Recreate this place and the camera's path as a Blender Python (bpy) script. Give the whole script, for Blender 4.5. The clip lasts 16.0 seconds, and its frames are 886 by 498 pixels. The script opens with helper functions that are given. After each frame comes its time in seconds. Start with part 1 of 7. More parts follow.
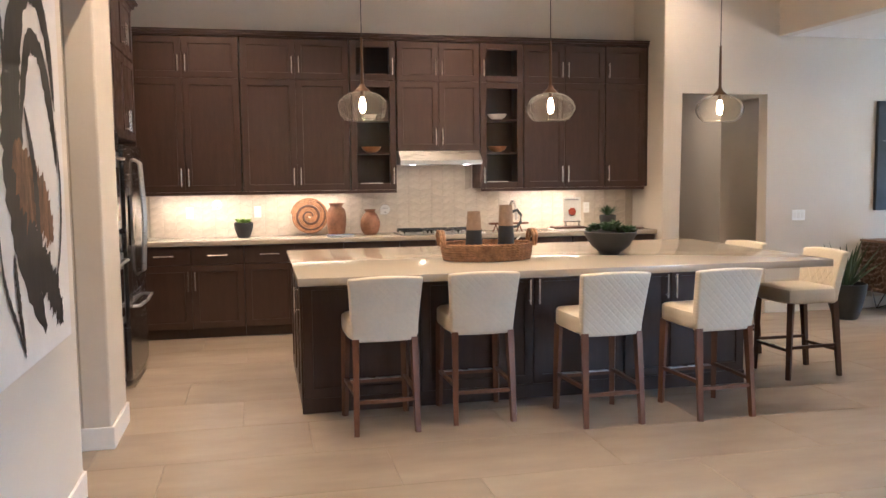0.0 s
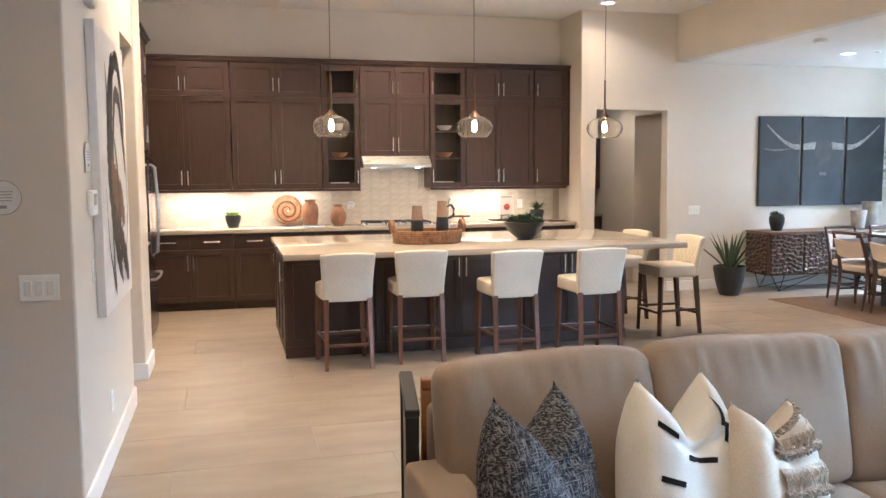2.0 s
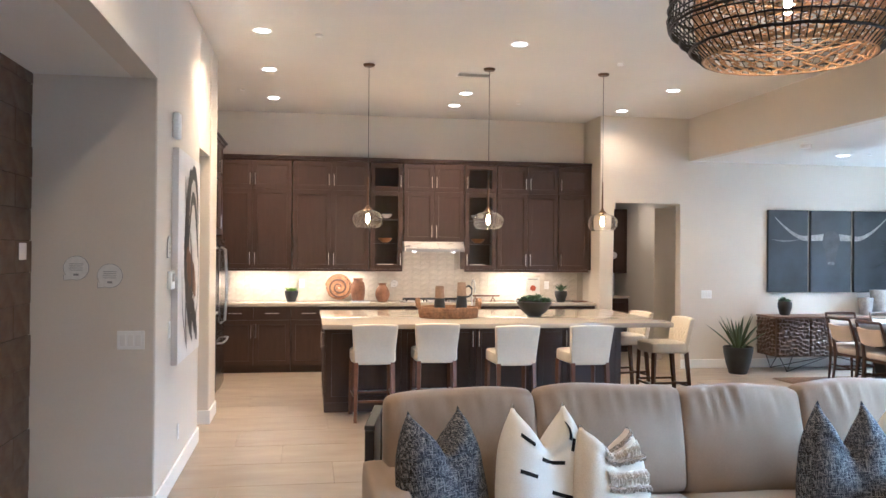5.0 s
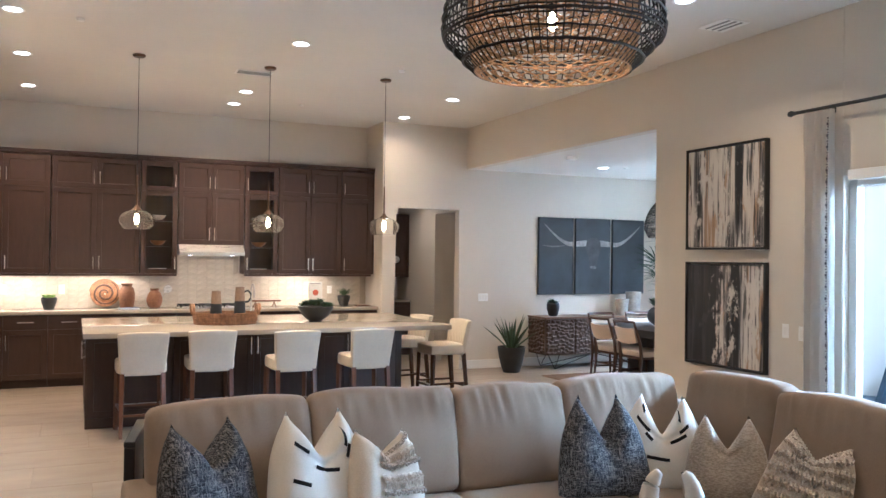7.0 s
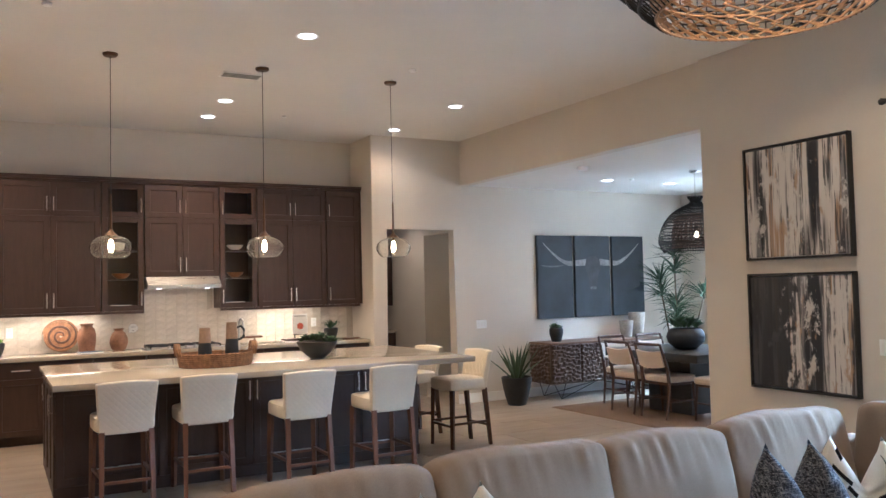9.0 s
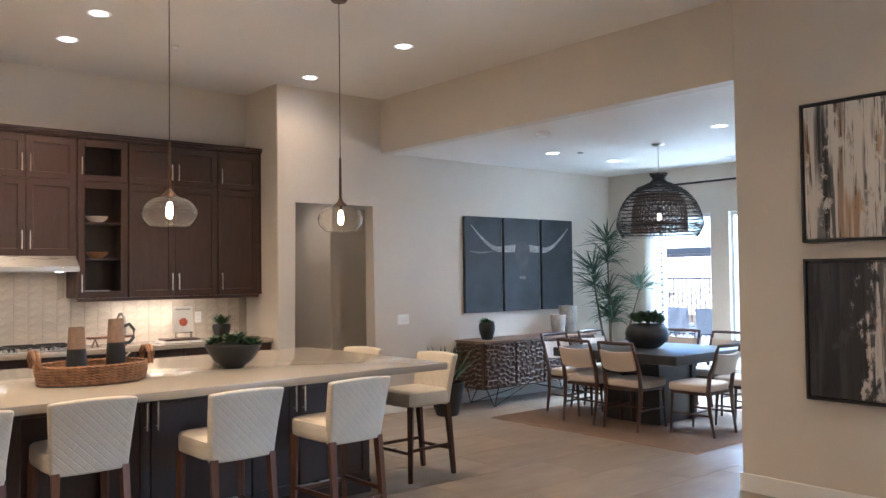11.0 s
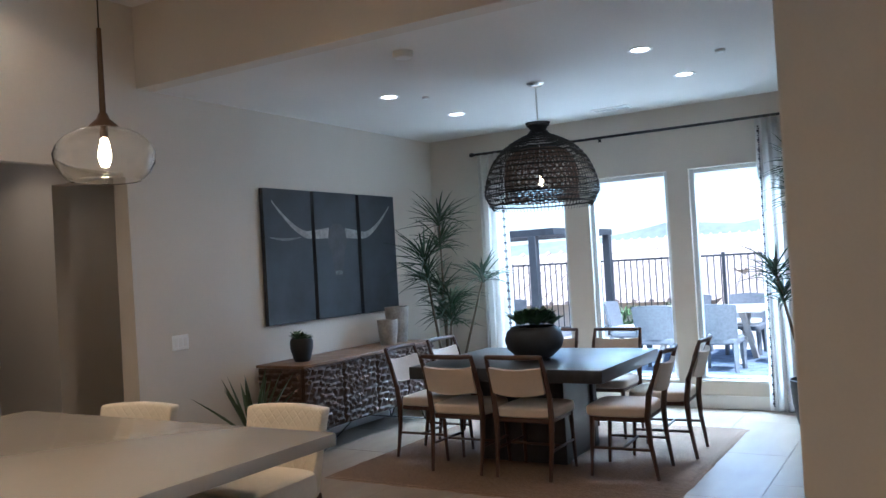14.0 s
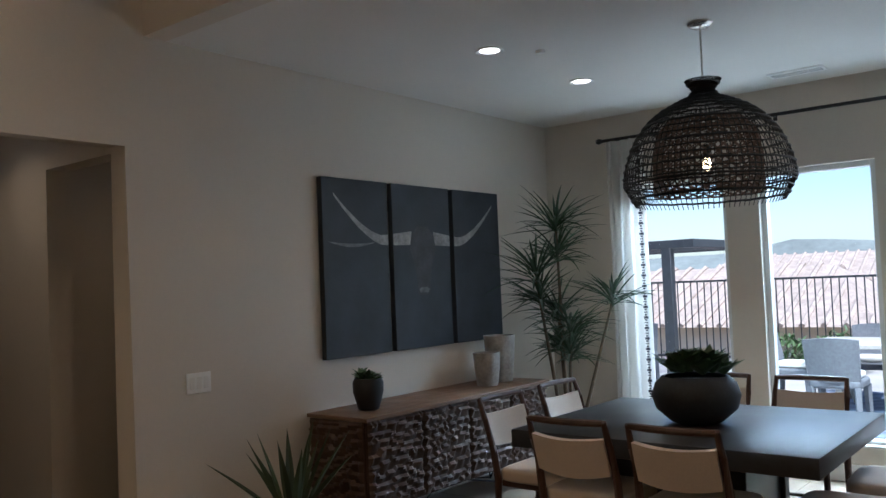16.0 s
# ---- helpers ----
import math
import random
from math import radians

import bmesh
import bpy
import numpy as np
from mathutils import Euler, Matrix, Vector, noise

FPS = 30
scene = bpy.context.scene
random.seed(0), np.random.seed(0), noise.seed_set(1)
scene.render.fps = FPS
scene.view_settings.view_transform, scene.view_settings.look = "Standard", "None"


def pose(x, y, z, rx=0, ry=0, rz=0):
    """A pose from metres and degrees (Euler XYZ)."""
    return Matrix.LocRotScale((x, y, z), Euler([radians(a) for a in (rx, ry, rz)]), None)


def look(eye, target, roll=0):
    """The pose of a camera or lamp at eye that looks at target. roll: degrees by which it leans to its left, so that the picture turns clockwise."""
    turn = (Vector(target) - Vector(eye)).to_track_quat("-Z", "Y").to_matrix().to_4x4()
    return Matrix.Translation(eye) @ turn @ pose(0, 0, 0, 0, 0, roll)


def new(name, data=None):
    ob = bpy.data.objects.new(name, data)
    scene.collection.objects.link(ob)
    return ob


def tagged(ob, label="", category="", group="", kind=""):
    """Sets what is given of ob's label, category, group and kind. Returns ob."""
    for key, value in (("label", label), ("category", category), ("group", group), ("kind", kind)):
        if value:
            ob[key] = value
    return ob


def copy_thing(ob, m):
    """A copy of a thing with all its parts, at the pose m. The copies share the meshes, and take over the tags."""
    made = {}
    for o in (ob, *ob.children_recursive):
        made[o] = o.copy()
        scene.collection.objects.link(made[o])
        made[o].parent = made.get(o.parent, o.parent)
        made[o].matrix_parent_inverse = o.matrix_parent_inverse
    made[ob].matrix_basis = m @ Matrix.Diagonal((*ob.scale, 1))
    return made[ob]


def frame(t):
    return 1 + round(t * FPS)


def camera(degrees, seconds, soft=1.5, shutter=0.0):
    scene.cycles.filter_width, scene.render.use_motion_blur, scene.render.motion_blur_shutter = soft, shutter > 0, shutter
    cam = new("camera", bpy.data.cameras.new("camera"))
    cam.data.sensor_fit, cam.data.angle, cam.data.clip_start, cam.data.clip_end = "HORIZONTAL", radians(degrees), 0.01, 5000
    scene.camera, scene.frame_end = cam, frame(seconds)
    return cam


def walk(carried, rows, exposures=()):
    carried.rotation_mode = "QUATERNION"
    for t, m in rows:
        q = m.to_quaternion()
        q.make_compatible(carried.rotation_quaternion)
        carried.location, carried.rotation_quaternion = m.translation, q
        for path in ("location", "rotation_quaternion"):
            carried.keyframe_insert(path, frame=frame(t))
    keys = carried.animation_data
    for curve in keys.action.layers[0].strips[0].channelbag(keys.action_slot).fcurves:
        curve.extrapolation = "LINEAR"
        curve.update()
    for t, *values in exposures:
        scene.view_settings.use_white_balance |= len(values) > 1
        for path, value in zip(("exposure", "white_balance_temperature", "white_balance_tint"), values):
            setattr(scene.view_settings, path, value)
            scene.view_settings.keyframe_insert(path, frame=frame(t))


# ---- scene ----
cam = camera(56.6, 16.0)
PATH = [
    (0, (0.136, 0.152, 1.539), (0.569, 2.096, 1.362), -0.6),
    (0.5, (0.123, -0.345, 1.539), (0.601, 1.588, 1.353), -1.3),
    (1, (0.051, -0.767, 1.546), (0.528, 1.163, 1.326), -2.0),
    (1.5, (-0.057, -1.218, 1.58), (0.433, 0.71, 1.375), -1.1),
    (2, (-0.062, -1.626, 1.595), (0.438, 0.301, 1.409), -0.4),
    (2.5, (0.057, -2.068, 1.621), (0.561, -0.139, 1.453), -0.4),
    (3, (0.075, -2.366, 1.612), (0.527, -0.424, 1.46), -0.7),
    (5.5, (0.23, -3.079, 1.678), (0.551, -1.105, 1.705), 0.6),
    (6, (0.261, -3.049, 1.671), (0.848, -1.138, 1.691), 0.6),
    (6.5, (0.276, -3.031, 1.672), (1.031, -1.18, 1.691), 0.7),
    (7, (0.257, -2.992, 1.663), (1.076, -1.167, 1.684), 0.7),
    (7.5, (0.136, -2.867, 1.618), (0.927, -1.03, 1.644), 0.6),
    (8, (0.139, -2.541, 1.647), (0.971, -0.722, 1.684), 0.1),
    (8.5, (0.051, -2.154, 1.623), (0.91, -0.35, 1.714), -0.1),
    (9, (-0.038, -1.698, 1.612), (0.921, 0.055, 1.702), -1.3),
    (11.5, (0.177, 0.993, 1.57), (1.556, 2.44, 1.642), -1.4),
    (12, (0.37, 1.483, 1.58), (1.831, 2.846, 1.657), -3.0),
    (12.5, (0.57, 1.964, 1.576), (2.063, 3.293, 1.649), -4.1),
    (13, (0.85, 2.352, 1.555), (2.424, 3.585, 1.616), -4.7),
    (13.5, (1.195, 2.737, 1.558), (2.811, 3.915, 1.613), -4.3),
    (14, (1.528, 3.068, 1.553), (3.241, 4.099, 1.591), -3.3),
    (14.5, (1.93, 3.306, 1.555), (3.703, 4.229, 1.603), -2.7),
    (15, (2.344, 3.598, 1.56), (4.12, 4.516, 1.604), -2.8),
    (15.5, (2.739, 3.856, 1.563), (4.484, 4.832, 1.602), -2.5),
    (16, (3.162, 4.088, 1.575), (4.717, 5.342, 1.659), -2.3),
]
EXPOSURES = [(0, 2.40, 5050, 11), (0.5, 2.38, 4750, 10), (1, 2.70, 4900, 8), (3, 2.84, 4950, 9), (5.5, 2.72, 4800, 9), (7, 2.50, 4780, 9), (8.5, 2.55, 4850, 10), (9, 2.25, 4850, 10), (11.5, 2.0, 4850, 10), (12.5, 1.48, 4720, 9), (13.5, 1.38, 4720, 9), (14.5, 0.98, 4850, 9), (15.5, 0.85, 5000, 9), (16, 0.48, 5200, 9)]
walk(cam, [(t, look(eye, target, roll)) for t, eye, target, roll in PATH], EXPOSURES)

# ---- world, sun, window light ----
world = bpy.data.worlds.new("sky")
world.use_nodes = True
scene.world = world
wn = world.node_tree
sky = wn.nodes.new("ShaderNodeTexSky")
sky.sky_type, sky.sun_disc = "NISHITA", False
sky.sun_elevation, sky.sun_rotation = radians(60), radians(212)
wn.links.new(sky.outputs[0], wn.nodes["Background"].inputs[0])
wn.nodes["Background"].inputs[1].default_value = 0.15


def lamp(name, kind, energy, colour, m, size=0.1, size_y=None, spread=180):
    data = bpy.data.lights.new(name, kind)
    data.energy, data.color = energy, colour
    if kind == "AREA":
        data.size = size
        if size_y:
            data.shape, data.size_y = "RECTANGLE", size_y
        else:
            data.shape = "DISK"
        data.spread = radians(spread)
    elif kind == "POINT":
        data.shadow_soft_size = size
    ob = new(name, data)
    ob.matrix_world = m
    return ob


sun = lamp("sun", "SUN", 5.0, (1.0, 0.94, 0.86), look((-14, -22, 46), (0, 0, 0)))
sun.data.angle = radians(0.5)
DAY, DAYIN, WARM, SOFT = (0.67, 0.87, 1.0), (0.77, 0.90, 0.94), (1.0, 0.70, 0.42), (1.0, 0.64, 0.33)
# area lamps added outside, above window and patio door heads, to boost daylight
for y0, y1 in ((4.38, 5.15), (5.36, 6.20), (6.46, 7.29)):
    lamp("window_daylight", "AREA", 155, DAYIN, look((11.0, (y0 + y1) / 2, 3.55), (8.6, (y0 + y1) / 2, 0.4)), 0.9, 1.6)
lamp("slider_daylight", "AREA", 86, DAY, look((7.3, -0.8, 2.78), (2.0, -0.8, 0.2)), 4.2, 0.5)

# ---- materials ----
class Mat:
    """A principled material with a short way to its nodes."""

    def __init__(self, name, colour, rough=0.5, metal=0.0):
        self.m = bpy.data.materials.new(name)
        self.m.use_nodes = True
        self.t = self.m.node_tree
        self.b = self.t.nodes["Principled BSDF"]
        self.b.inputs["Base Color"].default_value = (*colour, 1)
        self.b.inputs["Roughness"].default_value = rough
        self.b.inputs["Metallic"].default_value = metal
        self.colour = colour
        self.co = None

    def node(self, kind, **values):
        n = self.t.nodes.new(kind)
        for k, v in values.items():
            n.inputs[k].default_value = v
        return n

    def link(self, a, b):
        self.t.links.new(a, b)

    def coords(self, which="Object", scale=(1, 1, 1), rot=(0, 0, 0)):
        tc = self.t.nodes.new("ShaderNodeTexCoord")
        mp = self.node("ShaderNodeMapping", Scale=scale, Rotation=rot)
        self.link(tc.outputs[which], mp.inputs[0])
        return mp.outputs[0]

    def noise(self, scale, detail=4.0, rough=0.55, co=None):
        n = self.node("ShaderNodeTexNoise", Scale=scale, Detail=detail, Roughness=rough)
        self.link(co or self.coords(), n.inputs["Vector"])
        return n.outputs["Fac"]

    def ramp(self, fac, *stops):
        r = self.t.nodes.new("ShaderNodeValToRGB")
        while len(r.color_ramp.elements) < len(stops):
            r.color_ramp.elements.new(0.5)
        for e, (p, c) in zip(r.color_ramp.elements, stops):
            e.position, e.color = p, (*c, 1)
        self.link(fac, r.inputs[0])
        return r.outputs[0]

    def mix(self, fac, a, b, mode="MIX"):
        n = self.t.nodes.new("ShaderNodeMix")
        n.data_type, n.blend_type = "RGBA", mode
        for slot, v in ((0, fac), (6, a), (7, b)):
            if isinstance(v, (float, int)):
                n.inputs[slot].default_value = v
            elif isinstance(v, tuple):
                n.inputs[slot].default_value = (*v, 1)
            else:
                self.link(v, n.inputs[slot])
        return n.outputs[2]

    def base(self, out):
        self.link(out, self.b.inputs["Base Color"])
        return self

    def vary(self, scale=3.0, amount=0.12, fine=40.0, fine_amount=0.05, co=None):
        """Two scales of light and dark on the base colour."""
        c = self.colour
        f1, f2 = self.noise(scale, co=co), self.noise(fine, co=co)
        lo, hi = tuple(v * (1 - amount) for v in c), tuple(min(1, v * (1 + amount)) for v in c)
        big = self.ramp(f1, (0.3, lo), (0.7, hi))
        k = 1 - 2 * fine_amount
        return self.base(self.mix(1.0, big, self.ramp(f2, (0.3, (k, k, k)), (0.7, (1, 1, 1))), "MULTIPLY"))

    def bump(self, fac, strength=0.2, distance=0.002):
        b = self.node("ShaderNodeBump", Strength=strength, Distance=distance)
        self.link(fac, b.inputs["Height"])
        self.link(b.outputs[0], self.b.inputs["Normal"])
        return self

    def roughen(self, scale, lo, hi, co=None):
        f = self.noise(scale, co=co)
        r = self.ramp(f, (0.3, (lo,) * 3), (0.7, (hi,) * 3))
        self.link(r, self.b.inputs["Roughness"])
        return self


def painted(name, colour, rough=0.6, bump=0.15):
    m = Mat(name, colour, rough).vary(0.8, 0.03, 60, 0.015)
    return m.bump(m.noise(180, 3), bump, 0.001).m


def wooden(name, dark, light, rough=0.45, stretch=(2, 2, 14), scale=3.0):
    """Grain along x of the stretched coordinates: the axis with the smallest number."""
    m = Mat(name, light, rough)
    co = m.coords("Object", stretch)
    f = m.noise(scale, 6, 0.6, co)
    g = m.noise(scale * 6, 3, 0.6, co)
    col = m.ramp(f, (0.28, dark), (0.72, light))
    m.base(m.mix(0.35, col, m.ramp(g, (0.35, dark), (0.65, light))))
    m.bump(g, 0.12, 0.001)
    return m.roughen(8, rough - 0.08, rough + 0.1).m


def woven(name, a, b, scale=160, rough=0.85, bump=0.5, stretch=(1, 1, 1)):
    m = Mat(name, a, rough)
    co = m.coords("Object", stretch)
    f = m.noise(scale, 3, 0.7, co)
    big = m.noise(4, 3, 0.5)
    col = m.ramp(f, (0.42, a), (0.58, b))
    m.base(m.mix(1.0, col, m.ramp(big, (0.3, (0.9, 0.9, 0.9)), (0.7, (1, 1, 1))), "MULTIPLY"))
    m.b.inputs["Sheen Weight"].default_value = 0.15
    return m.bump(f, bump, 0.002).m


def metal(name, colour, rough, stretch=(1, 1, 60)):
    m = Mat(name, colour, rough, 1.0)
    return m.roughen(30, rough * 0.8, rough * 1.3, m.coords("Object", stretch)).m


def glowing(name, colour, strength):
    m = Mat(name, (0, 0, 0))
    m.b.inputs["Emission Color"].default_value = (*colour, 1)
    m.b.inputs["Emission Strength"].default_value = strength
    return m.m


def glazing(name, tint=(1, 1, 1), rough=0.0, ior=1.02):
    m = Mat(name, tint, rough)
    m.b.inputs["Transmission Weight"].default_value = 1.0
    m.b.inputs["IOR"].default_value = ior
    return m.m


def leafy(name, colour, rough=0.5):
    m = Mat(name, colour, rough)
    oi = m.t.nodes.new("ShaderNodeNewGeometry")
    lo, hi = tuple(c * 0.6 for c in colour), tuple(c * 1.5 for c in colour)
    return m.base(m.ramp(oi.outputs["Random Per Island"], (0.0, lo), (1.0, hi))).m


WALL = painted("wall_paint", (0.66, 0.605, 0.525))
CEIL = painted("ceiling_paint", (0.76, 0.74, 0.70), 0.8, 0.25)
TRIM = painted("trim_paint", (0.82, 0.81, 0.78), 0.35, 0.03)
WHITE = painted("white_plastic", (0.88, 0.88, 0.86), 0.35, 0.02)
VINYL = painted("window_vinyl", (0.72, 0.72, 0.70), 0.4, 0.02)
GROUT = Mat("grout", (0.31, 0.252, 0.19), 0.9).vary(4, 0.1, 80, 0.1).m
SPLASHGROUT = Mat("splash_grout", (0.50, 0.44, 0.355), 0.9).vary(4, 0.08, 80, 0.08).m
ESPRESSO = wooden("espresso_wood", (0.031, 0.0155, 0.0105), (0.052, 0.026, 0.018), 0.40, (9, 9, 1), 3)
# near-black colour stands for the shade in the gaps between wall planks
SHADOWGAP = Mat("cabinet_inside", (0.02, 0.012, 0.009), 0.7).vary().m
STEEL = metal("brushed_steel", (0.50, 0.485, 0.46), 0.30, (0.2, 0.2, 8))
NICKEL = metal("satin_nickel", (0.72, 0.69, 0.64), 0.25)
DARKSTEEL = metal("dark_steel", (0.20, 0.20, 0.20), 0.3)
BLACKGLASS = Mat("black_glass", (0.012, 0.012, 0.013), 0.06).vary().m
BLACKMETAL = Mat("black_metal", (0.018, 0.018, 0.02), 0.42).vary(6, 0.2, 90, 0.05).m
BRONZE = metal("bronze_metal", (0.14, 0.09, 0.06), 0.35)
GLASS = glazing("clear_glass")
PENDANTGLASS = glazing("pendant_glass", (1.0, 0.985, 0.95), 0.0, 1.4)
PENDANTGLASS.node_tree.nodes["Principled BSDF"].inputs["Transmission Weight"].default_value = 0.998
PENDANTGLASS.node_tree.nodes["Principled BSDF"].inputs["IOR"].default_value = 1.42
LEATHER = Mat("cream_leather", (0.68, 0.61, 0.49), 0.45)
LEATHER.vary(5, 0.05, 60, 0.03)
LEATHER = LEATHER.bump(LEATHER.noise(220, 3), 0.12, 0.001).m


def quilted():
    """Cream leather stitched in diamonds."""
    m = Mat("quilted_leather", (0.68, 0.61, 0.49), 0.45).vary(5, 0.05, 60, 0.03)
    waves = []
    for turn in (45, -45):
        w = m.node("ShaderNodeTexWave", Scale=9.0)
        w.wave_profile = "SIN"
        m.link(m.coords("Object", (1, 0, 1), (0, math.radians(turn), 0)), w.inputs[0])
        waves.append(m.ramp(w.outputs["Fac"], (0.0, (0, 0, 0)), (0.14, (1, 1, 1))))
    return m.bump(m.mix(1.0, waves[0], waves[1], "MULTIPLY"), 0.35, 0.004).m


QUILT = quilted()
WALNUT = wooden("walnut", (0.085, 0.034, 0.016), (0.17, 0.072, 0.034), 0.42, (10, 10, 1), 3)
WALNUTDARK = wooden("dark_walnut", (0.045, 0.020, 0.012), (0.09, 0.042, 0.024), 0.42, (10, 10, 1), 3)
SOFAFAB = woven("sofa_linen", (0.285, 0.212, 0.150), (0.335, 0.255, 0.185), 320, 0.9, 0.25)


def tweed():
    """Pale and blue-grey threads crossing both ways over black."""
    m = Mat("dark_tweed", (0.03, 0.03, 0.033), 0.95)
    up = m.noise(70, 3, 0.65, m.coords("Object", (4.2, 1, 0.42)))
    over = m.noise(70, 3, 0.65, m.coords("Object", (0.42, 1, 4.2)))
    lo, hi, mid = (0.008, 0.009, 0.013), (0.24, 0.235, 0.225), (0.038, 0.045, 0.062)
    a = m.ramp(up, (0.46, lo), (0.53, mid), (0.62, hi))
    c = m.ramp(over, (0.47, lo), (0.54, mid), (0.62, hi))
    m.base(m.mix(1.0, a, c, "LIGHTEN"))
    return m.bump(over, 0.7, 0.002).m


TWEED = tweed()
IVORY = woven("ivory_cotton", (0.74, 0.70, 0.61), (0.80, 0.76, 0.68), 200, 0.9, 0.25)
TAUPEKNIT = woven("taupe_knit", (0.30, 0.25, 0.20), (0.50, 0.43, 0.35), 60, 0.95, 0.9, (1, 1, 3))
FRINGE = woven("fringe_yarn", (0.50, 0.43, 0.34), (0.66, 0.58, 0.48), 120, 0.95, 0.6)
CREAMCOTTON = woven("cream_cotton", (0.62, 0.54, 0.42), (0.70, 0.62, 0.50), 200, 0.9, 0.25)
TANWOOD = wooden("tan_wood", (0.26, 0.11, 0.035), (0.42, 0.20, 0.07), 0.4, (1, 8, 8), 3)
INKBAR = Mat("black_yarn", (0.015, 0.014, 0.014), 0.9).vary(20, 0.3).m
CURTAIN = woven("white_curtain", (0.74, 0.71, 0.67), (0.80, 0.77, 0.74), 300, 0.9, 0.2)


def let_light_through(mat, colour, share):
    """Thin cloth: part of the light that falls on one side leaves on the other."""
    t = mat.node_tree
    tr = t.nodes.new("ShaderNodeBsdfTranslucent")
    tr.inputs["Color"].default_value = (*colour, 1)
    mx = t.nodes.new("ShaderNodeMixShader")
    mx.inputs[0].default_value = share
    t.links.new(t.nodes["Principled BSDF"].outputs[0], mx.inputs[1])
    t.links.new(tr.outputs[0], mx.inputs[2])
    t.links.new(mx.outputs[0], t.nodes["Material Output"].inputs["Surface"])


let_light_through(CURTAIN, (0.86, 0.84, 0.80), 0.5)
CURTAINTRIM = Mat("curtain_trim", (0.06, 0.06, 0.075), 0.9).vary(30, 0.3).m
RATTANBLACK = Mat("black_rattan", (0.012, 0.011, 0.012), 0.5).vary(20, 0.3).m
RATTANTAN = Mat("tan_rattan", (0.46, 0.28, 0.15), 0.6).vary(20, 0.2).m
RATTANBROWN = Mat("brown_rattan", (0.12, 0.07, 0.048), 0.6).vary(20, 0.2).m
WICKER = Mat("wicker", (0.30, 0.15, 0.065), 0.6).vary(25, 0.4, 120, 0.15).m
TERRA = Mat("terracotta", (0.24, 0.115, 0.06), 0.65)
TERRA.vary(9, 0.35, 60, 0.12)
TERRA = TERRA.bump(TERRA.noise(60, 4), 0.3, 0.002).m
BLACKPOT = Mat("black_ceramic", (0.022, 0.024, 0.026), 0.5).vary(8, 0.25, 60, 0.1).m
BLUEPOT = Mat("charcoal_ceramic", (0.030, 0.034, 0.040), 0.62).vary(6, 0.25, 60, 0.1).m
STONEPOT = Mat("grey_stoneware", (0.42, 0.40, 0.37), 0.8)
STONEPOT.vary(9, 0.22, 45, 0.12)
STONEPOT = STONEPOT.bump(STONEPOT.noise(35, 4), 0.6, 0.004).m
JUGTOP = Mat("bare_clay", (0.30, 0.205, 0.14), 0.7).vary(20, 0.15, 90, 0.08).m
SOIL = Mat("soil", (0.03, 0.022, 0.015), 0.95).vary(30, 0.4).m
SUCCULENT = leafy("succulent_leaf", (0.055, 0.10, 0.045))
BRIGHTLEAF = leafy("bright_leaf", (0.20, 0.34, 0.05))
AGAVE = leafy("agave_leaf", (0.045, 0.075, 0.035), 0.45)
PALM = leafy("dracaena_leaf", (0.035, 0.075, 0.035), 0.45)
SHRUB = leafy("shrub_leaf", (0.09, 0.15, 0.05), 0.6)
CANE = Mat("cane_bark", (0.16, 0.12, 0.08), 0.85).vary(20, 0.3, 90, 0.15).m
TABLEWOOD = Mat("black_table_wood", (0.034, 0.035, 0.039), 0.36)
TABLEWOOD = TABLEWOOD.vary(2, 0.2, 30, 0.08, TABLEWOOD.coords("Object", (1, 9, 9))).roughen(2, 0.31, 0.35).m
CHAIRSEAT = woven("chair_linen", (0.56, 0.47, 0.385), (0.66, 0.56, 0.47), 260, 0.9, 0.2)
SBTOP = wooden("sideboard_top_wood", (0.13, 0.075, 0.045), (0.24, 0.145, 0.09), 0.5, (1, 10, 10), 2)
CARVED = wooden("carved_wood", (0.046, 0.026, 0.017), (0.095, 0.053, 0.033), 0.5, (4, 4, 4), 4)
HALLWOOD = wooden("hall_wood", (0.055, 0.026, 0.012), (0.105, 0.052, 0.024), 0.45, (10, 1, 10), 1.5)
CANVASDARK = Mat("night_canvas", (0.030, 0.038, 0.048), 0.55)
CANVASDARK.vary(2.5, 0.4, 60, 0.05)
CANVASDARK = CANVASDARK.bump(CANVASDARK.noise(300, 2), 0.15, 0.001).m
HORN = Mat("painted_horn", (0.34, 0.34, 0.33), 0.6).vary(14, 0.4, 70, 0.15).m
HIDE = Mat("painted_hide", (0.055, 0.058, 0.064), 0.6).vary(10, 0.35, 60, 0.1).m
MUZZLE = Mat("painted_muzzle", (0.16, 0.165, 0.17), 0.6).vary(20, 0.5, 60, 0.1).m
CANVASWHITE = Mat("primed_canvas", (0.72, 0.70, 0.69), 0.7).vary(3, 0.05, 60, 0.02).m
INK = Mat("ink_stroke", (0.02, 0.017, 0.016), 0.5)
INK.vary(6, 0.5, 40, 0.2, INK.coords("Object", (1, 6, 1)))
INK = INK.m
BROWNINK = Mat("brown_wash", (0.23, 0.12, 0.06), 0.6)
BROWNINK = BROWNINK.vary(5, 0.6, 50, 0.3, BROWNINK.coords("Object", (1, 6, 1))).m
PAPER = Mat("paper_print", (0.74, 0.73, 0.70), 0.6).vary(5, 0.04).m
PRINTGREY = Mat("print_grey", (0.30, 0.30, 0.30), 0.6).vary(30, 0.1).m
BLUEBOOK = Mat("blue_cloth", (0.05, 0.08, 0.16), 0.7).vary(9, 0.15).m
REDFRUIT = Mat("printed_red", (0.45, 0.10, 0.05), 0.6).vary(30, 0.3).m
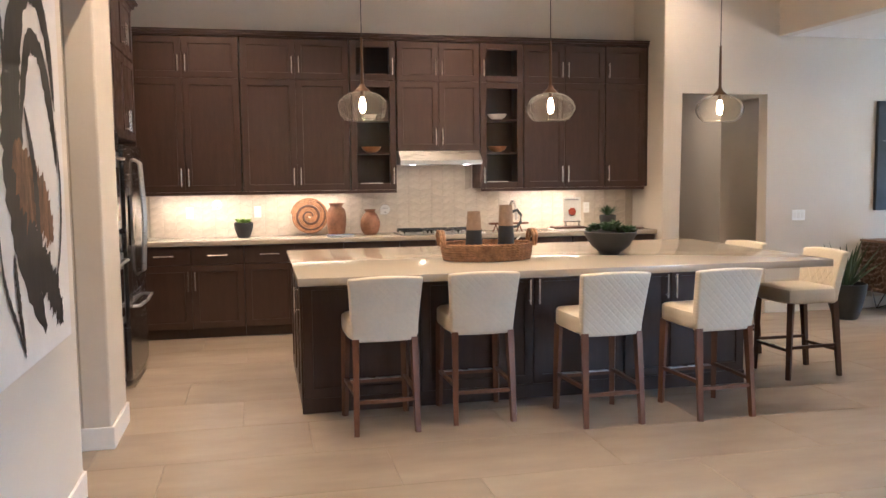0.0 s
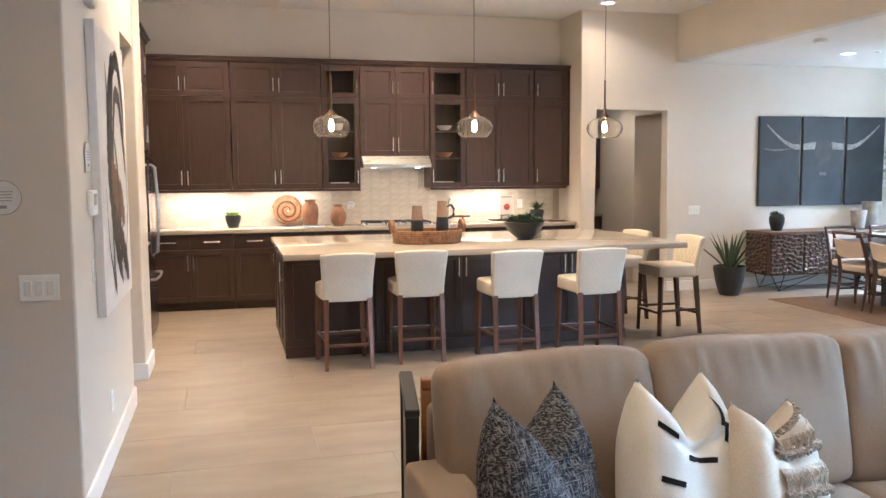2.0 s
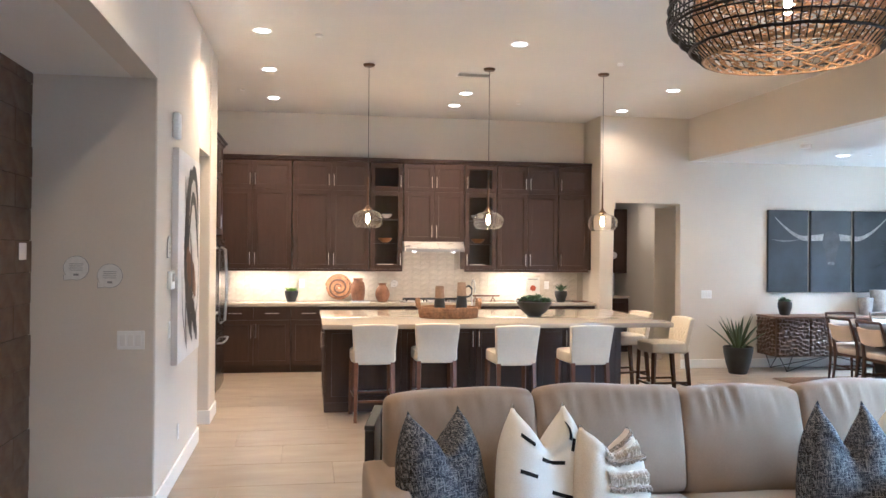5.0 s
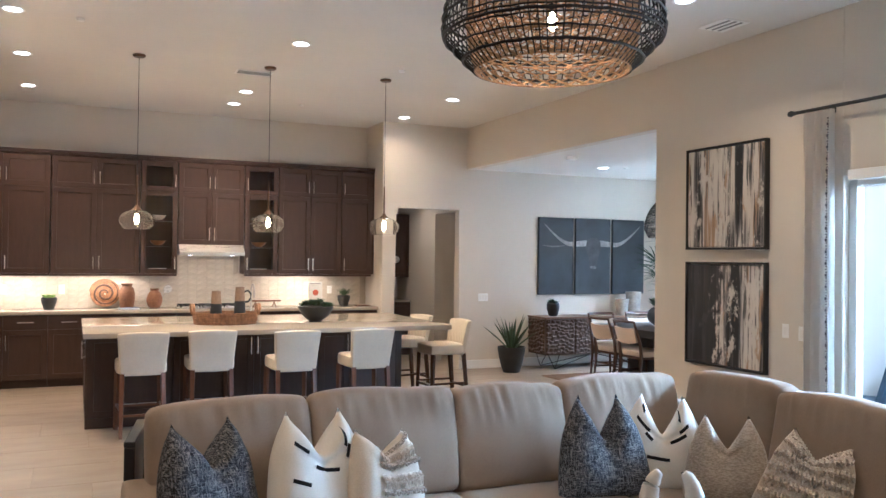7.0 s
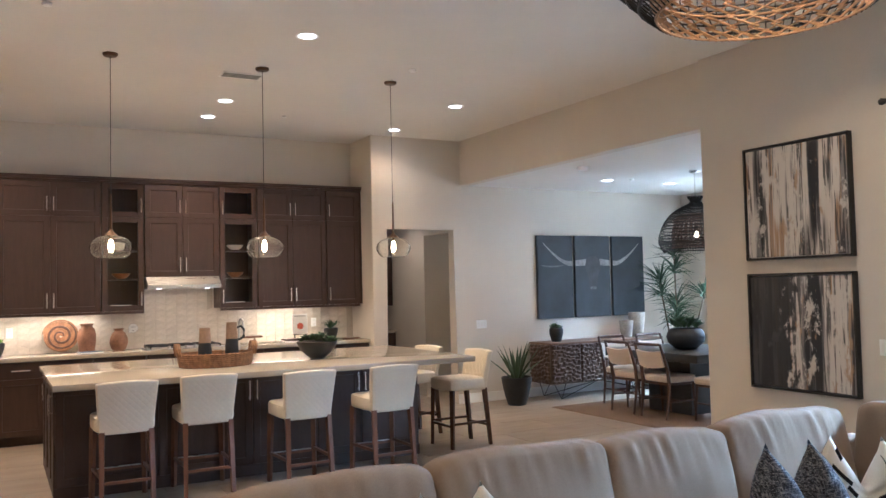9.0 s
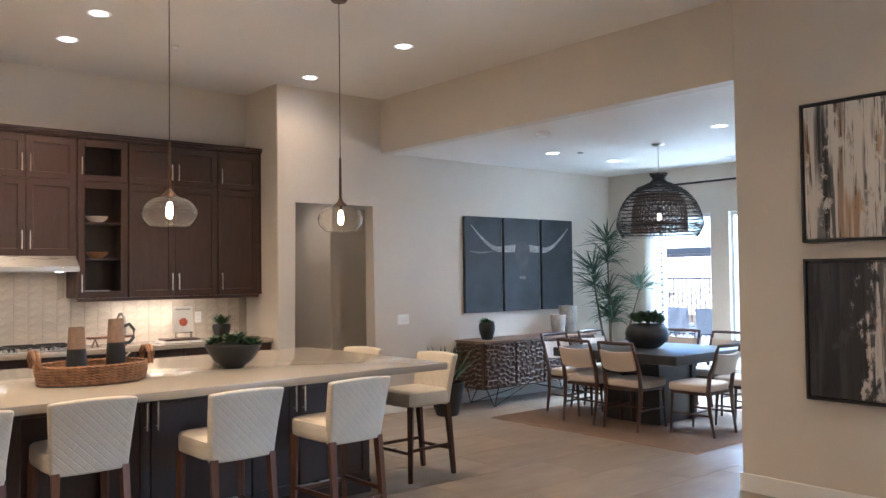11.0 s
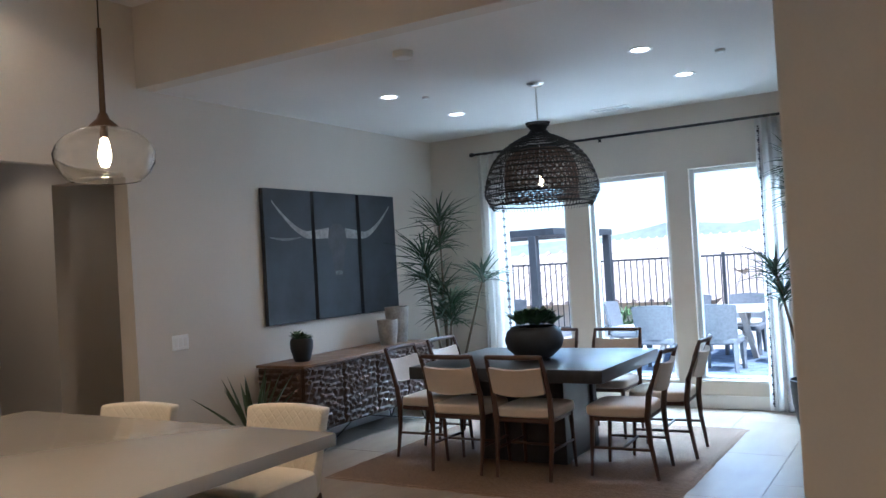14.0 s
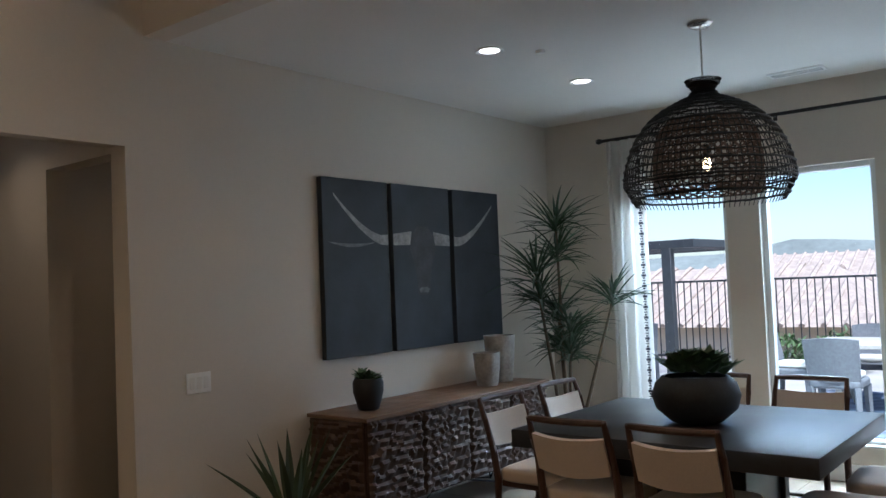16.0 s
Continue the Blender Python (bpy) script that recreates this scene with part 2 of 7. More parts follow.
PLATEWHITE = Mat("white_porcelain", (0.75, 0.73, 0.69), 0.2).vary(9, 0.03).m
AMBERBOWL = Mat("amber_bowl", (0.35, 0.16, 0.06), 0.35).vary(9, 0.2).m
BULB = glowing("lamp_filament", (1.0, 0.66, 0.32), 62)
BULBSOFT = glowing("shaded_filament", (1.0, 0.66, 0.34), 12)
LENS = glowing("downlight_lens", (1.0, 0.88, 0.76), 5)
STRIPLENS = glowing("strip_lens", (1.0, 0.80, 0.58), 3)


def stone_floor():
    m = Mat("floor_tile_stone", (0.38, 0.31, 0.235), 0.34)
    g = m.t.nodes.new("ShaderNodeTexCoord")
    oi = m.t.nodes.new("ShaderNodeObjectInfo")
    off = m.node("ShaderNodeVectorMath")
    off.operation = "MULTIPLY_ADD"
    rnd = m.t.nodes.new("ShaderNodeCombineXYZ")
    m.link(oi.outputs["Random"], rnd.inputs[0])
    m.link(oi.outputs["Random"], rnd.inputs[1])
    m.link(rnd.outputs[0], off.inputs[0])
    off.inputs[1].default_value = (37, 53, 0)
    m.link(g.outputs["Object"], off.inputs[2])
    mp = m.node("ShaderNodeMapping", Scale=(1.0, 2.6, 1))
    m.link(off.outputs[0], mp.inputs[0])
    cloud = m.noise(1.8, 3, 0.5, mp.outputs[0])
    fine = m.noise(14, 2, 0.5, mp.outputs[0])
    col = m.ramp(cloud, (0.25, (0.245, 0.195, 0.145)), (0.5, (0.29, 0.236, 0.178)), (0.75, (0.34, 0.281, 0.218)))
    col = m.mix(1.0, col, m.ramp(fine, (0.3, (0.985, 0.985, 0.98)), (0.7, (1, 1, 1))), "MULTIPLY")
    tone = m.ramp(oi.outputs["Random"], (0.0, (0.90, 0.895, 0.885)), (1.0, (1.04, 1.035, 1.03)))
    m.base(m.mix(1.0, col, tone, "MULTIPLY"))
    return m.roughen(3, 0.30, 0.38, mp.outputs[0]).m


def quartz():
    m = Mat("cream_quartz", (0.40, 0.355, 0.295), 0.12)
    return m.vary(2.2, 0.02, 90, 0.01).m


def splash_tile():
    m = Mat("splash_tile", (0.60, 0.54, 0.45), 0.4)
    oi = m.t.nodes.new("ShaderNodeObjectInfo")
    f = m.noise(14, 5, 0.6)
    col = m.ramp(f, (0.3, (0.52, 0.455, 0.365)), (0.7, (0.68, 0.615, 0.52)))
    tone = m.ramp(oi.outputs["Random"], (0.0, (0.93, 0.925, 0.915)), (1.0, (1.03, 1.025, 1.02)))
    m.base(m.mix(1.0, col, tone, "MULTIPLY"))
    return m.bump(f, 0.2, 0.002).m


def striped_art(name, dark_left, seed):
    """Dragged vertical bands of white, grey, tan and black, broken by scraped patches."""
    m = Mat(name, (0.6, 0.5, 0.4), 0.6)

    def shifted(scale, k):
        mp = m.node("ShaderNodeMapping", Location=(seed * k, seed * 2.0 + k, seed + k))
        m.link(m.coords("Object", scale), mp.inputs[0])
        return mp.outputs[0]

    band = m.noise(1.6, 3, 0.5, shifted((1, 4.6, 0.30), 1))
    fine = m.noise(3.0, 5, 0.65, shifted((1, 12, 0.55), 3))
    blot = m.noise(5.0, 6, 0.72, shifted((1, 1.4, 0.8), 5))
    scrape = m.noise(3.4, 5, 0.7, shifted((1, 3.0, 0.9), 7))
    pale, grey, tan, ink = (0.60, 0.57, 0.53), (0.22, 0.21, 0.21), (0.38, 0.25, 0.15), (0.016, 0.018, 0.026)
    col = m.ramp(band, (0.36, ink), (0.42, grey), (0.46, pale), (0.55, pale), (0.58, tan), (0.64, grey))
    col = m.mix(m.ramp(fine, (0.52, (0, 0, 0)), (0.57, (0.85, 0.85, 0.85))), col, ink)
    col = m.mix(m.ramp(blot, (0.55, (0, 0, 0)), (0.60, (0.9, 0.9, 0.9))), col, pale)
    col = m.mix(m.ramp(scrape, (0.60, (0, 0, 0)), (0.66, (0.8, 0.8, 0.8))), col, tan)
    if dark_left:
        g = m.t.nodes.new("ShaderNodeTexCoord")
        sep = m.t.nodes.new("ShaderNodeSeparateXYZ")
        m.link(g.outputs["Object"], sep.inputs[0])
        add = m.node("ShaderNodeMath")
        add.operation = "MULTIPLY_ADD"
        m.link(blot, add.inputs[0])
        add.inputs[1].default_value = -0.75
        m.link(sep.outputs[1], add.inputs[2])
        mask = m.ramp(add.outputs[0], (0.0, (0, 0, 0)), (0.05, (0.95, 0.95, 0.95)))
        shift = add
        off = m.node("ShaderNodeMath")
        off.operation = "ADD"
        m.link(shift.outputs[0], off.inputs[0])
        off.inputs[1].default_value = 0.34
        m.link(off.outputs[0], mask.node.inputs[0])
        col = m.mix(mask, col, (0.018, 0.020, 0.028))
    m.base(col)
    return m.bump(fine, 0.25, 0.002).m


def jute():
    m = Mat("jute_weave", (0.20, 0.13, 0.085), 0.95)
    a = m.node("ShaderNodeTexWave", Scale=14.0, Distortion=2.5, Detail=2.0)
    m.link(m.coords("Object"), a.inputs[0])
    n = m.noise(60, 3)
    col = m.ramp(a.outputs["Fac"], (0.2, (0.12, 0.075, 0.048)), (0.8, (0.27, 0.185, 0.125)))
    m.base(m.mix(0.5, col, m.ramp(n, (0.3, (0.13, 0.08, 0.05)), (0.7, (0.30, 0.21, 0.14)))))
    return m.bump(a.outputs["Fac"], 0.8, 0.006).m


FLOORTILE, QUARTZ, SPLASH, JUTE = stone_floor(), quartz(), splash_tile(), jute()
ART_A, ART_B = striped_art("striped_painting", False, 1.3), striped_art("dark_striped_painting", True, 4.1)

# ---- mesh tools ----
def bm():
    return bmesh.new()


def box(b, x0, x1, y0, y1, z0, z1, bev=0.0, seg=1, m=None):
    vs = [b.verts.new((x, y, z)) for x in (x0, x1) for y in (y0, y1) for z in (z0, z1)]
    fs = [b.faces.new([vs[i] for i in q]) for q in ((0, 1, 3, 2), (4, 6, 7, 5), (0, 4, 5, 1), (2, 3, 7, 6), (0, 2, 6, 4), (1, 5, 7, 3))]
    if m is not None:
        bmesh.ops.transform(b, matrix=m, verts=vs)
    if bev:
        bmesh.ops.bevel(b, geom=list({e for f in fs for e in f.edges}), offset=bev, segments=seg, profile=0.5, affect="EDGES")
    return b


def rod(b, p0, p1, r0, r1=None, n=10, square=False):
    """A round or square bar from p0 to p1."""
    p0, p1 = Vector(p0), Vector(p1)
    r1 = r0 if r1 is None else r1
    n = 4 if square else n
    turn = (p1 - p0).to_track_quat("Z", "X").to_matrix()
    rings = []
    for p, r in ((p0, r0), (p1, r1)):
        k = math.sqrt(2) if square else 1
        off = math.pi / 4 if square else 0
        rings.append([b.verts.new(p + turn @ Vector((math.cos(off + 2 * math.pi * i / n) * r * k, math.sin(off + 2 * math.pi * i / n) * r * k, 0))) for i in range(n)])
    for i in range(n):
        b.faces.new((rings[0][i], rings[0][(i + 1) % n], rings[1][(i + 1) % n], rings[1][i]))
    b.faces.new(rings[0][::-1])
    b.faces.new(rings[1])
    return b


def tube(b, pts, r, n=8, closed=False):
    """A round bar along points; r is a number or one for each point."""
    pts = [Vector(p) for p in pts]
    rs = r if isinstance(r, (list, tuple)) else [r] * len(pts)
    rings = []
    for i, p in enumerate(pts):
        a = pts[i - 1] if i or closed else p
        c = pts[(i + 1) % len(pts)] if i < len(pts) - 1 or closed else p
        d = (c - a).normalized() if (c - a).length > 1e-9 else Vector((0, 0, 1))
        up = Vector((0, 0, 1)) if abs(d.z) < 0.95 else Vector((1, 0, 0))
        s = d.cross(up).normalized()
        u = s.cross(d)
        rings.append([b.verts.new(p + (s * math.cos(2 * math.pi * k / n) + u * math.sin(2 * math.pi * k / n)) * rs[i]) for k in range(n)])
    for i in range(len(rings) if closed else len(rings) - 1):
        q, w = rings[i], rings[(i + 1) % len(rings)]
        for k in range(n):
            b.faces.new((q[k], q[(k + 1) % n], w[(k + 1) % n], w[k]))
    if not closed:
        b.faces.new(rings[0][::-1])
        b.faces.new(rings[-1])
    return b


def lathe(b, prof, n=32, at=(0, 0, 0), ripple=None):
    """Turn (radius, height) pairs round the z axis; a radius of 0 closes to a point."""
    at = Vector(at)
    rings = []
    for r, z in prof:
        if r < 1e-5:
            rings.append([b.verts.new(at + Vector((0, 0, z)))])
        else:
            rings.append([b.verts.new(at + Vector((math.cos(2 * math.pi * i / n) * r * (ripple(i, z) if ripple else 1), math.sin(2 * math.pi * i / n) * r * (ripple(i, z) if ripple else 1), z))) for i in range(n)])
    for a, c in zip(rings, rings[1:]):
        for i in range(n):
            j = (i + 1) % n
            if len(a) == 1 and len(c) > 1:
                b.faces.new((a[0], c[j], c[i]))
            elif len(c) == 1 and len(a) > 1:
                b.faces.new((a[i], a[j], c[0]))
            elif len(a) > 1:
                b.faces.new((a[i], a[j], c[j], c[i]))
    return b


def puff(b, sx, sy, sz, power=4.0, n=10, m=None, wrinkle=0.0, seed=0.0):
    """A stuffed block: a cube whose faces swell and whose edges round off."""
    grid = {}

    def vert(p):
        key = tuple(round(c, 5) for c in p)
        if key not in grid:
            v = Vector(p)
            k = (abs(v.x) ** power + abs(v.y) ** power + abs(v.z) ** power) ** (1 / power)
            q = v / k
            w = Vector((q.x * sx / 2, q.y * sy / 2, q.z * sz / 2))
            if wrinkle:
                o = Vector((seed, seed, seed))
                edge = max(abs(q.x), abs(q.z)) ** 6
                w *= 1 + wrinkle * (noise.noise(w * 7 + o) + edge * 0.9 * noise.noise(Vector((w.x * 34, w.y * 10, w.z * 9)) + o))
            grid[key] = b.verts.new(m @ w if m is not None else w)
        return grid[key]

    ts = [-1 + 2 * i / n for i in range(n + 1)]
    for axis in range(3):
        for s in (-1, 1):
            for i in range(n):
                for j in range(n):
                    quad = []
                    for u, v in ((i, j), (i + 1, j), (i + 1, j + 1), (i, j + 1)):
                        p = [0, 0, 0]
                        p[axis], p[(axis + 1) % 3], p[(axis + 2) % 3] = s, ts[u], ts[v]
                        quad.append(vert(p))
                    b.faces.new(quad if s > 0 else quad[::-1])
    return b


def blade(b, base, way, length, width, droop=0.5, n=5, fold=0.25):
    """A long tapered leaf that leaves base along way and bends down."""
    base, way = Vector(base), Vector(way).normalized()
    side = way.cross(Vector((0, 0, 1)))
    side = side.normalized() if side.length > 1e-4 else Vector((1, 0, 0))
    p, d, rows = base.copy(), way.copy(), []
    for i in range(n + 1):
        t = i / n
        w = width * (0.55 + 0.9 * t * (1 - t) * 2) * (1 - t ** 3)
        up = side.cross(d).normalized()
        rows.append((p - side * w / 2 + up * w * fold, p.copy(), p + side * w / 2 + up * w * fold))
        p = p + d * length / n
        d = (d - Vector((0, 0, droop / n))).normalized()
    vs = [[b.verts.new(q) for q in r] for r in rows]
    for r, q in zip(vs, vs[1:]):
        for k in (0, 1):
            b.faces.new((r[k], r[k + 1], q[k + 1], q[k]))
    return b


def part(name, b, mat, parent=None, label="", smooth=40):
    """Link a bmesh as one mesh object under a thing or part."""
    me = bpy.data.meshes.new(name)
    bmesh.ops.recalc_face_normals(b, faces=b.faces)
    b.to_mesh(me)
    b.free()
    me.materials.append(mat)
    if smooth:
        me.polygons.foreach_set("use_smooth", [True] * len(me.polygons))
        me.set_sharp_from_angle(angle=radians(smooth))
    ob = new(name, me)
    if parent is not None:
        ob.parent = parent
    if label:
        ob["label"] = label
    return ob


def again(ob, parent, m=None, name=None):
    """The same mesh once more under a parent."""
    o = new(name or ob.name.split(".")[0], ob.data)
    o.parent = parent
    if m is not None:
        o.matrix_basis = m
    if "label" in ob:
        o["label"] = ob["label"]
    return o


def thing(name, m, label, category, group="", kind=""):
    ob = new(name)
    ob.empty_display_size = 0.1
    ob.matrix_basis = m
    return tagged(ob, label, category, group, kind)


def fixed(name, b, mat, label, category, smooth=0):
    """A piece of the setting."""
    return tagged(part(name, b, mat, None, "", smooth), label, category, "", "structure")

# ---- the setting ----
KZ, DZ = 3.61, 2.995
XW, XE, XD, YN, YK, YS = -0.735, 5.57, 9.76, 8.13, 8.84, -5.5

b = bm()
box(b, -2.4, 10.0, YS - 0.2, 12.0, -0.2, -0.012)
floor = fixed("floor", b, GROUT, "beige stone-look floor tiles with thin joints", "floor")

b = bm()
box(b, XW - 0.15, XW, YS, -2.6, 0, KZ)
box(b, XW - 0.15, XW, -2.6, 2.30, 2.727, KZ)
box(b, -1.75, XW, 2.30, 4.33, 0, KZ, 0.012, 2)
box(b, XW - 0.15, XW, 4.33, 5.06, 2.55, KZ)
box(b, XW - 0.15, XW + 0.012, 5.06, 5.60, 0, KZ, 0.012, 2)
box(b, -1.70, -1.55, 5.60, YK, 0, KZ)
box(b, -1.55, XW - 0.15, 5.45, 5.60, 0, KZ)
fixed("wall_west", b, WALL, "greige painted wall with rounded corners", "wall")

b = bm()
box(b, -1.75, XW - 0.15, -2.75, -2.60, 0, 2.727)
fixed("wall_hall", b, WALL, "greige painted wall of the side hall", "wall")
b = bm()
box(b, -1.47, XW - 0.15, -2.60, 2.30, 2.727, 2.81)
fixed("ceiling_hall", b, CEIL, "low white ceiling of the side hall", "ceiling")

b = bm()
box(b, -2.4, -1.75, 4.18, 4.33, 0, 2.55)
box(b, -2.4, -1.55, 5.06, 5.21, 0, 2.55)
box(b, -1.55, XW - 0.15, 5.06, 5.45, 0, 2.55)
box(b, -2.5, -2.4, 4.18, 5.21, 0, 2.55)
box(b, -2.4, XW - 0.15, 4.33, 5.06, 2.55, 2.65)
fixed("wall_passage", b, WALL, "greige painted walls of a narrow passage", "wall")

b = bm()
box(b, -1.70, 4.29, YK, YK + 0.15, 0, KZ)
fixed("wall_kitchen", b, WALL, "greige painted wall behind the kitchen cabinets", "wall")
b = bm()
outline = [(4.29, 0), (4.49, 0), (4.49, 2.39), (5.52, 2.39), (5.52, 0), (XD + 0.16, 0), (XD + 0.16, KZ), (4.29, KZ)]
f0 = [b.verts.new((x, YN, z)) for x, z in outline]
f1 = [b.verts.new((x, YN + 0.17, z)) for x, z in outline]
b.faces.new(f0)
b.faces.new(f1[::-1])
for i in range(8):
    b.faces.new((f0[i], f1[i], f1[(i + 1) % 8], f0[(i + 1) % 8]))
b.edges.ensure_lookup_table()
soft = [e for e in b.edges if all(abs(v.co.y - YN) < 1e-6 for v in e.verts) and all(v.co.x < 5.6 for v in e.verts) and not all(v.co.z > 3 for v in e.verts)]
bmesh.ops.bevel(b, geom=soft, offset=0.014, segments=3, profile=0.5, affect="EDGES")
box(b, 4.29, 4.485, YN + 0.17, YK + 0.15, 0, KZ)
fixed("wall_north", b, WALL, "greige painted wall with an open doorway", "wall", 40)

b = bm()
box(b, XE, XE + 0.20, YS, -3.1, 0, KZ)
box(b, XE, XE + 0.20, -3.1, 1.45, 2.32, KZ)
box(b, XE, XE + 0.20, 1.45, 3.66, 0, KZ, 0.012, 2)
box(b, XE + 0.06, XE + 0.20, 3.66, YN, DZ, KZ)
fixed("wall_east", b, WALL, "greige painted wall with a dining opening and a patio door", "wall")

b = bm()
wins = ((4.38, 5.15), (5.36, 6.20), (6.46, 7.29))
W0, W1 = 0.26, 2.36
box(b, XD, XD + 0.16, 3.3, 4.38, 0, DZ)
box(b, XD, XD + 0.16, 5.15, 5.36, 0, DZ)
box(b, XD, XD + 0.16, 6.20, 6.46, 0, DZ)
box(b, XD, XD + 0.16, 7.29, YN, 0, DZ)
for y0, y1 in wins:
    box(b, XD, XD + 0.16, y0, y1, 0, W0)
    box(b, XD, XD + 0.16, y0, y1, W1, DZ)
fixed("wall_dining", b, WALL, "greige painted wall with three tall windows", "wall")
b = bm()
box(b, XE + 0.20, XD, 3.30, 3.48, 0, DZ)
fixed("wall_dining_south", b, WALL, "greige painted dining room side wall", "wall")
b = bm()
box(b, -1.70, XE + 0.2, YS - 0.15, YS, 0, KZ)
fixed("wall_south", b, WALL, "greige painted living room wall", "wall")

b = bm()
box(b, -1.70, XE + 0.2, YS, YK + 0.15, KZ, KZ + 0.12)
fixed("ceiling", b, CEIL, "high white flat ceiling with recessed lights", "ceiling")
b = bm()
box(b, XE + 0.20, XD + 0.16, 3.30, YN + 0.17, DZ, DZ + 0.1)
fixed("ceiling_dining", b, CEIL, "white dining room ceiling", "ceiling")

# the hall beyond the doorway and its side room
b = bm()
box(b, 4.35, 4.48, YK + 0.15, 10.70, 0, 2.75)
box(b, 5.525, 5.66, 9.06, 10.70, 0, 2.75)
box(b, 5.525, 5.66, YN + 0.17, 9.06, 2.36, 2.75)
box(b, 4.35, 5.66, 10.70, 10.80, 0, 2.75)
box(b, 4.485, 5.525, YN + 0.17, 10.70, 2.75, 2.85)
box(b, 5.525, 7.40, YN + 0.17, 10.70, 2.75, 2.85)
box(b, 7.30, 7.40, YN + 0.17, 10.00, 0, 2.75)
box(b, 5.66, 7.40, 10.00, 10.10, 0, 2.75)
fixed("wall_pantry", b, WALL, "greige painted walls of a back hall", "wall")

# base boards
b = bm()
H = 0.13
box(b, XW, XW + 0.016, 2.30, 4.33, 0, H, 0.004)
box(b, XW - 0.15, XW, 4.332, 4.346, 0, H, 0.003)
box(b, XW + 0.012, XW + 0.028, 5.045, 5.60, 0, H, 0.004)
box(b, -1.55, XW + 0.028, 5.044, 5.06, 0, H, 0.004)
box(b, -1.46, XW, 2.284, 2.30, 0, H, 0.004)
box(b, 5.525, XD - 0.016, YN - 0.016, YN, 0, H, 0.004)
box(b, 4.30, 4.485, YN - 0.016, YN, 0, H, 0.004)
box(b, XD - 0.016, XD, 3.48, YN, 0, H, 0.004)
box(b, XE - 0.016, XE, 1.45, 3.66, 0, H, 0.004)
box(b, XE - 0.016, XE + 0.2, 3.66, 3.676, 0, H, 0.004)
box(b, XE + 0.2, XD - 0.016, 3.48, 3.496, 0, H, 0.004)
fixed("baseboard", b, TRIM, "white painted base boards along the walls", "baseboard")

# wood wall of the side hall
b = bm()
box(b, -1.63, -1.475, -2.75, 2.30, 0, 2.727)
wood_wall = fixed("wall_wood", b, SHADOWGAP, "stained wood plank wall", "wall")


def window_unit(name, y0, y1, x, depth):
    """Frame, sill and pane of one fixed window in a wall that faces west."""
    b = bm()
    f = 0.045
    box(b, x + 0.05, x + 0.05 + depth, y0, y0 + f, W0, W1, 0.004)
    box(b, x + 0.05, x + 0.05 + depth, y1 - f, y1, W0, W1, 0.004)
    box(b, x + 0.05, x + 0.05 + depth, y0 + f, y1 - f, W1 - f, W1, 0.004)
    box(b, x + 0.05, x + 0.05 + depth, y0 + f, y1 - f, W0, W0 + f, 0.004)
    w = fixed(name, b, VINYL, "tall fixed window with a pale frame", "window")
    b = bm()
    box(b, x - 0.012, x + 0.05, y0 - 0.0, y1, W0, W0 + 0.018, 0.004)
    part("window_sill", b, TRIM, w)
    b = bm()
    box(b, x + 0.085, x + 0.092, y0 + f, y1 - f, W0 + f, W1 - f)
    p = part("pane", b, GLASS, w, "clear glass pane", 0)
    p.visible_shadow = False
    return w


for i, (y0, y1) in enumerate(wins):
    window_unit("window_%d" % (i + 1), y0, y1, XD, 0.08)

# sliding patio door in the east wall
b = bm()
for y in (-3.1, -1.6, -0.15, 1.38):
    box(b, XE + 0.06, XE + 0.14, y, y + 0.07, 0.0, 2.32, 0.004)
for y0, y1 in ((-3.03, -1.6), (-1.53, -0.15), (-0.08, 1.38)):
    box(b, XE + 0.06, XE + 0.14, y0, y1, 2.24, 2.32, 0.004)
    box(b, XE + 0.06, XE + 0.14, y0, y1, 0.0, 0.09, 0.004)
slider = fixed("door_patio", b, VINYL, "white framed sliding glass patio door", "sliding door")
for y0, y1 in ((-3.03, -1.6), (-1.53, -0.15), (-0.08, 1.38)):
    b = bm()
    box(b, XE + 0.097, XE + 0.103, y0, y1, 0.09, 2.24)
    p = part("pane", b, GLASS, slider, "clear glass pane", 0)
    p.visible_shadow = False
b = bm()
box(b, XE - 0.02, XE - 0.002, -3.0, 1.40, 2.28, 2.36, 0.004)
part("shade_cassette", b, WHITE, slider)

# ---- kitchen ----
def shaker(b, x0, x1, z0, z1, y, t=0.02, rail=0.062):
    """A framed door front that faces -y, its face at y, its panel set back."""
    def ring(i, yy):
        return [b.verts.new(p) for p in ((x0 + i, yy, z0 + i), (x1 - i, yy, z0 + i), (x1 - i, yy, z1 - i), (x0 + i, yy, z1 - i))]

    rings = [ring(0, y + t), ring(0, y + 0.002), ring(0.002, y), ring(rail, y), ring(rail + 0.003, y + 0.009)]
    for p, q in zip(rings, rings[1:]):
        for k in range(4):
            b.faces.new((p[k], p[(k + 1) % 4], q[(k + 1) % 4], q[k]))
    b.faces.new(rings[0][::-1])
    b.faces.new(rings[-1])
    return b


def bar_handle(door, x, z0, z1, y):
    b = bm()
    rod(b, (x, y - 0.032, z0), (x, y - 0.032, z1), 0.0065, n=8)
    for z in (z0 + 0.02, z1 - 0.02):
        rod(b, (x, y - 0.032, z), (x, y, z), 0.005, n=8)
    return part("handle", b, NICKEL, door, "satin nickel bar handle")


def flat_handle(door, x0, x1, z, y):
    b = bm()
    rod(b, (x0, y - 0.032, z), (x1, y - 0.032, z), 0.0065, n=8)
    for x in (x0 + 0.02, x1 - 0.02):
        rod(b, (x, y - 0.032, z), (x, y, z), 0.005, n=8)
    return part("handle", b, NICKEL, door, "satin nickel bar handle")


UY = 8.475
U0, UM, U1 = 1.405, 2.50, 2.90


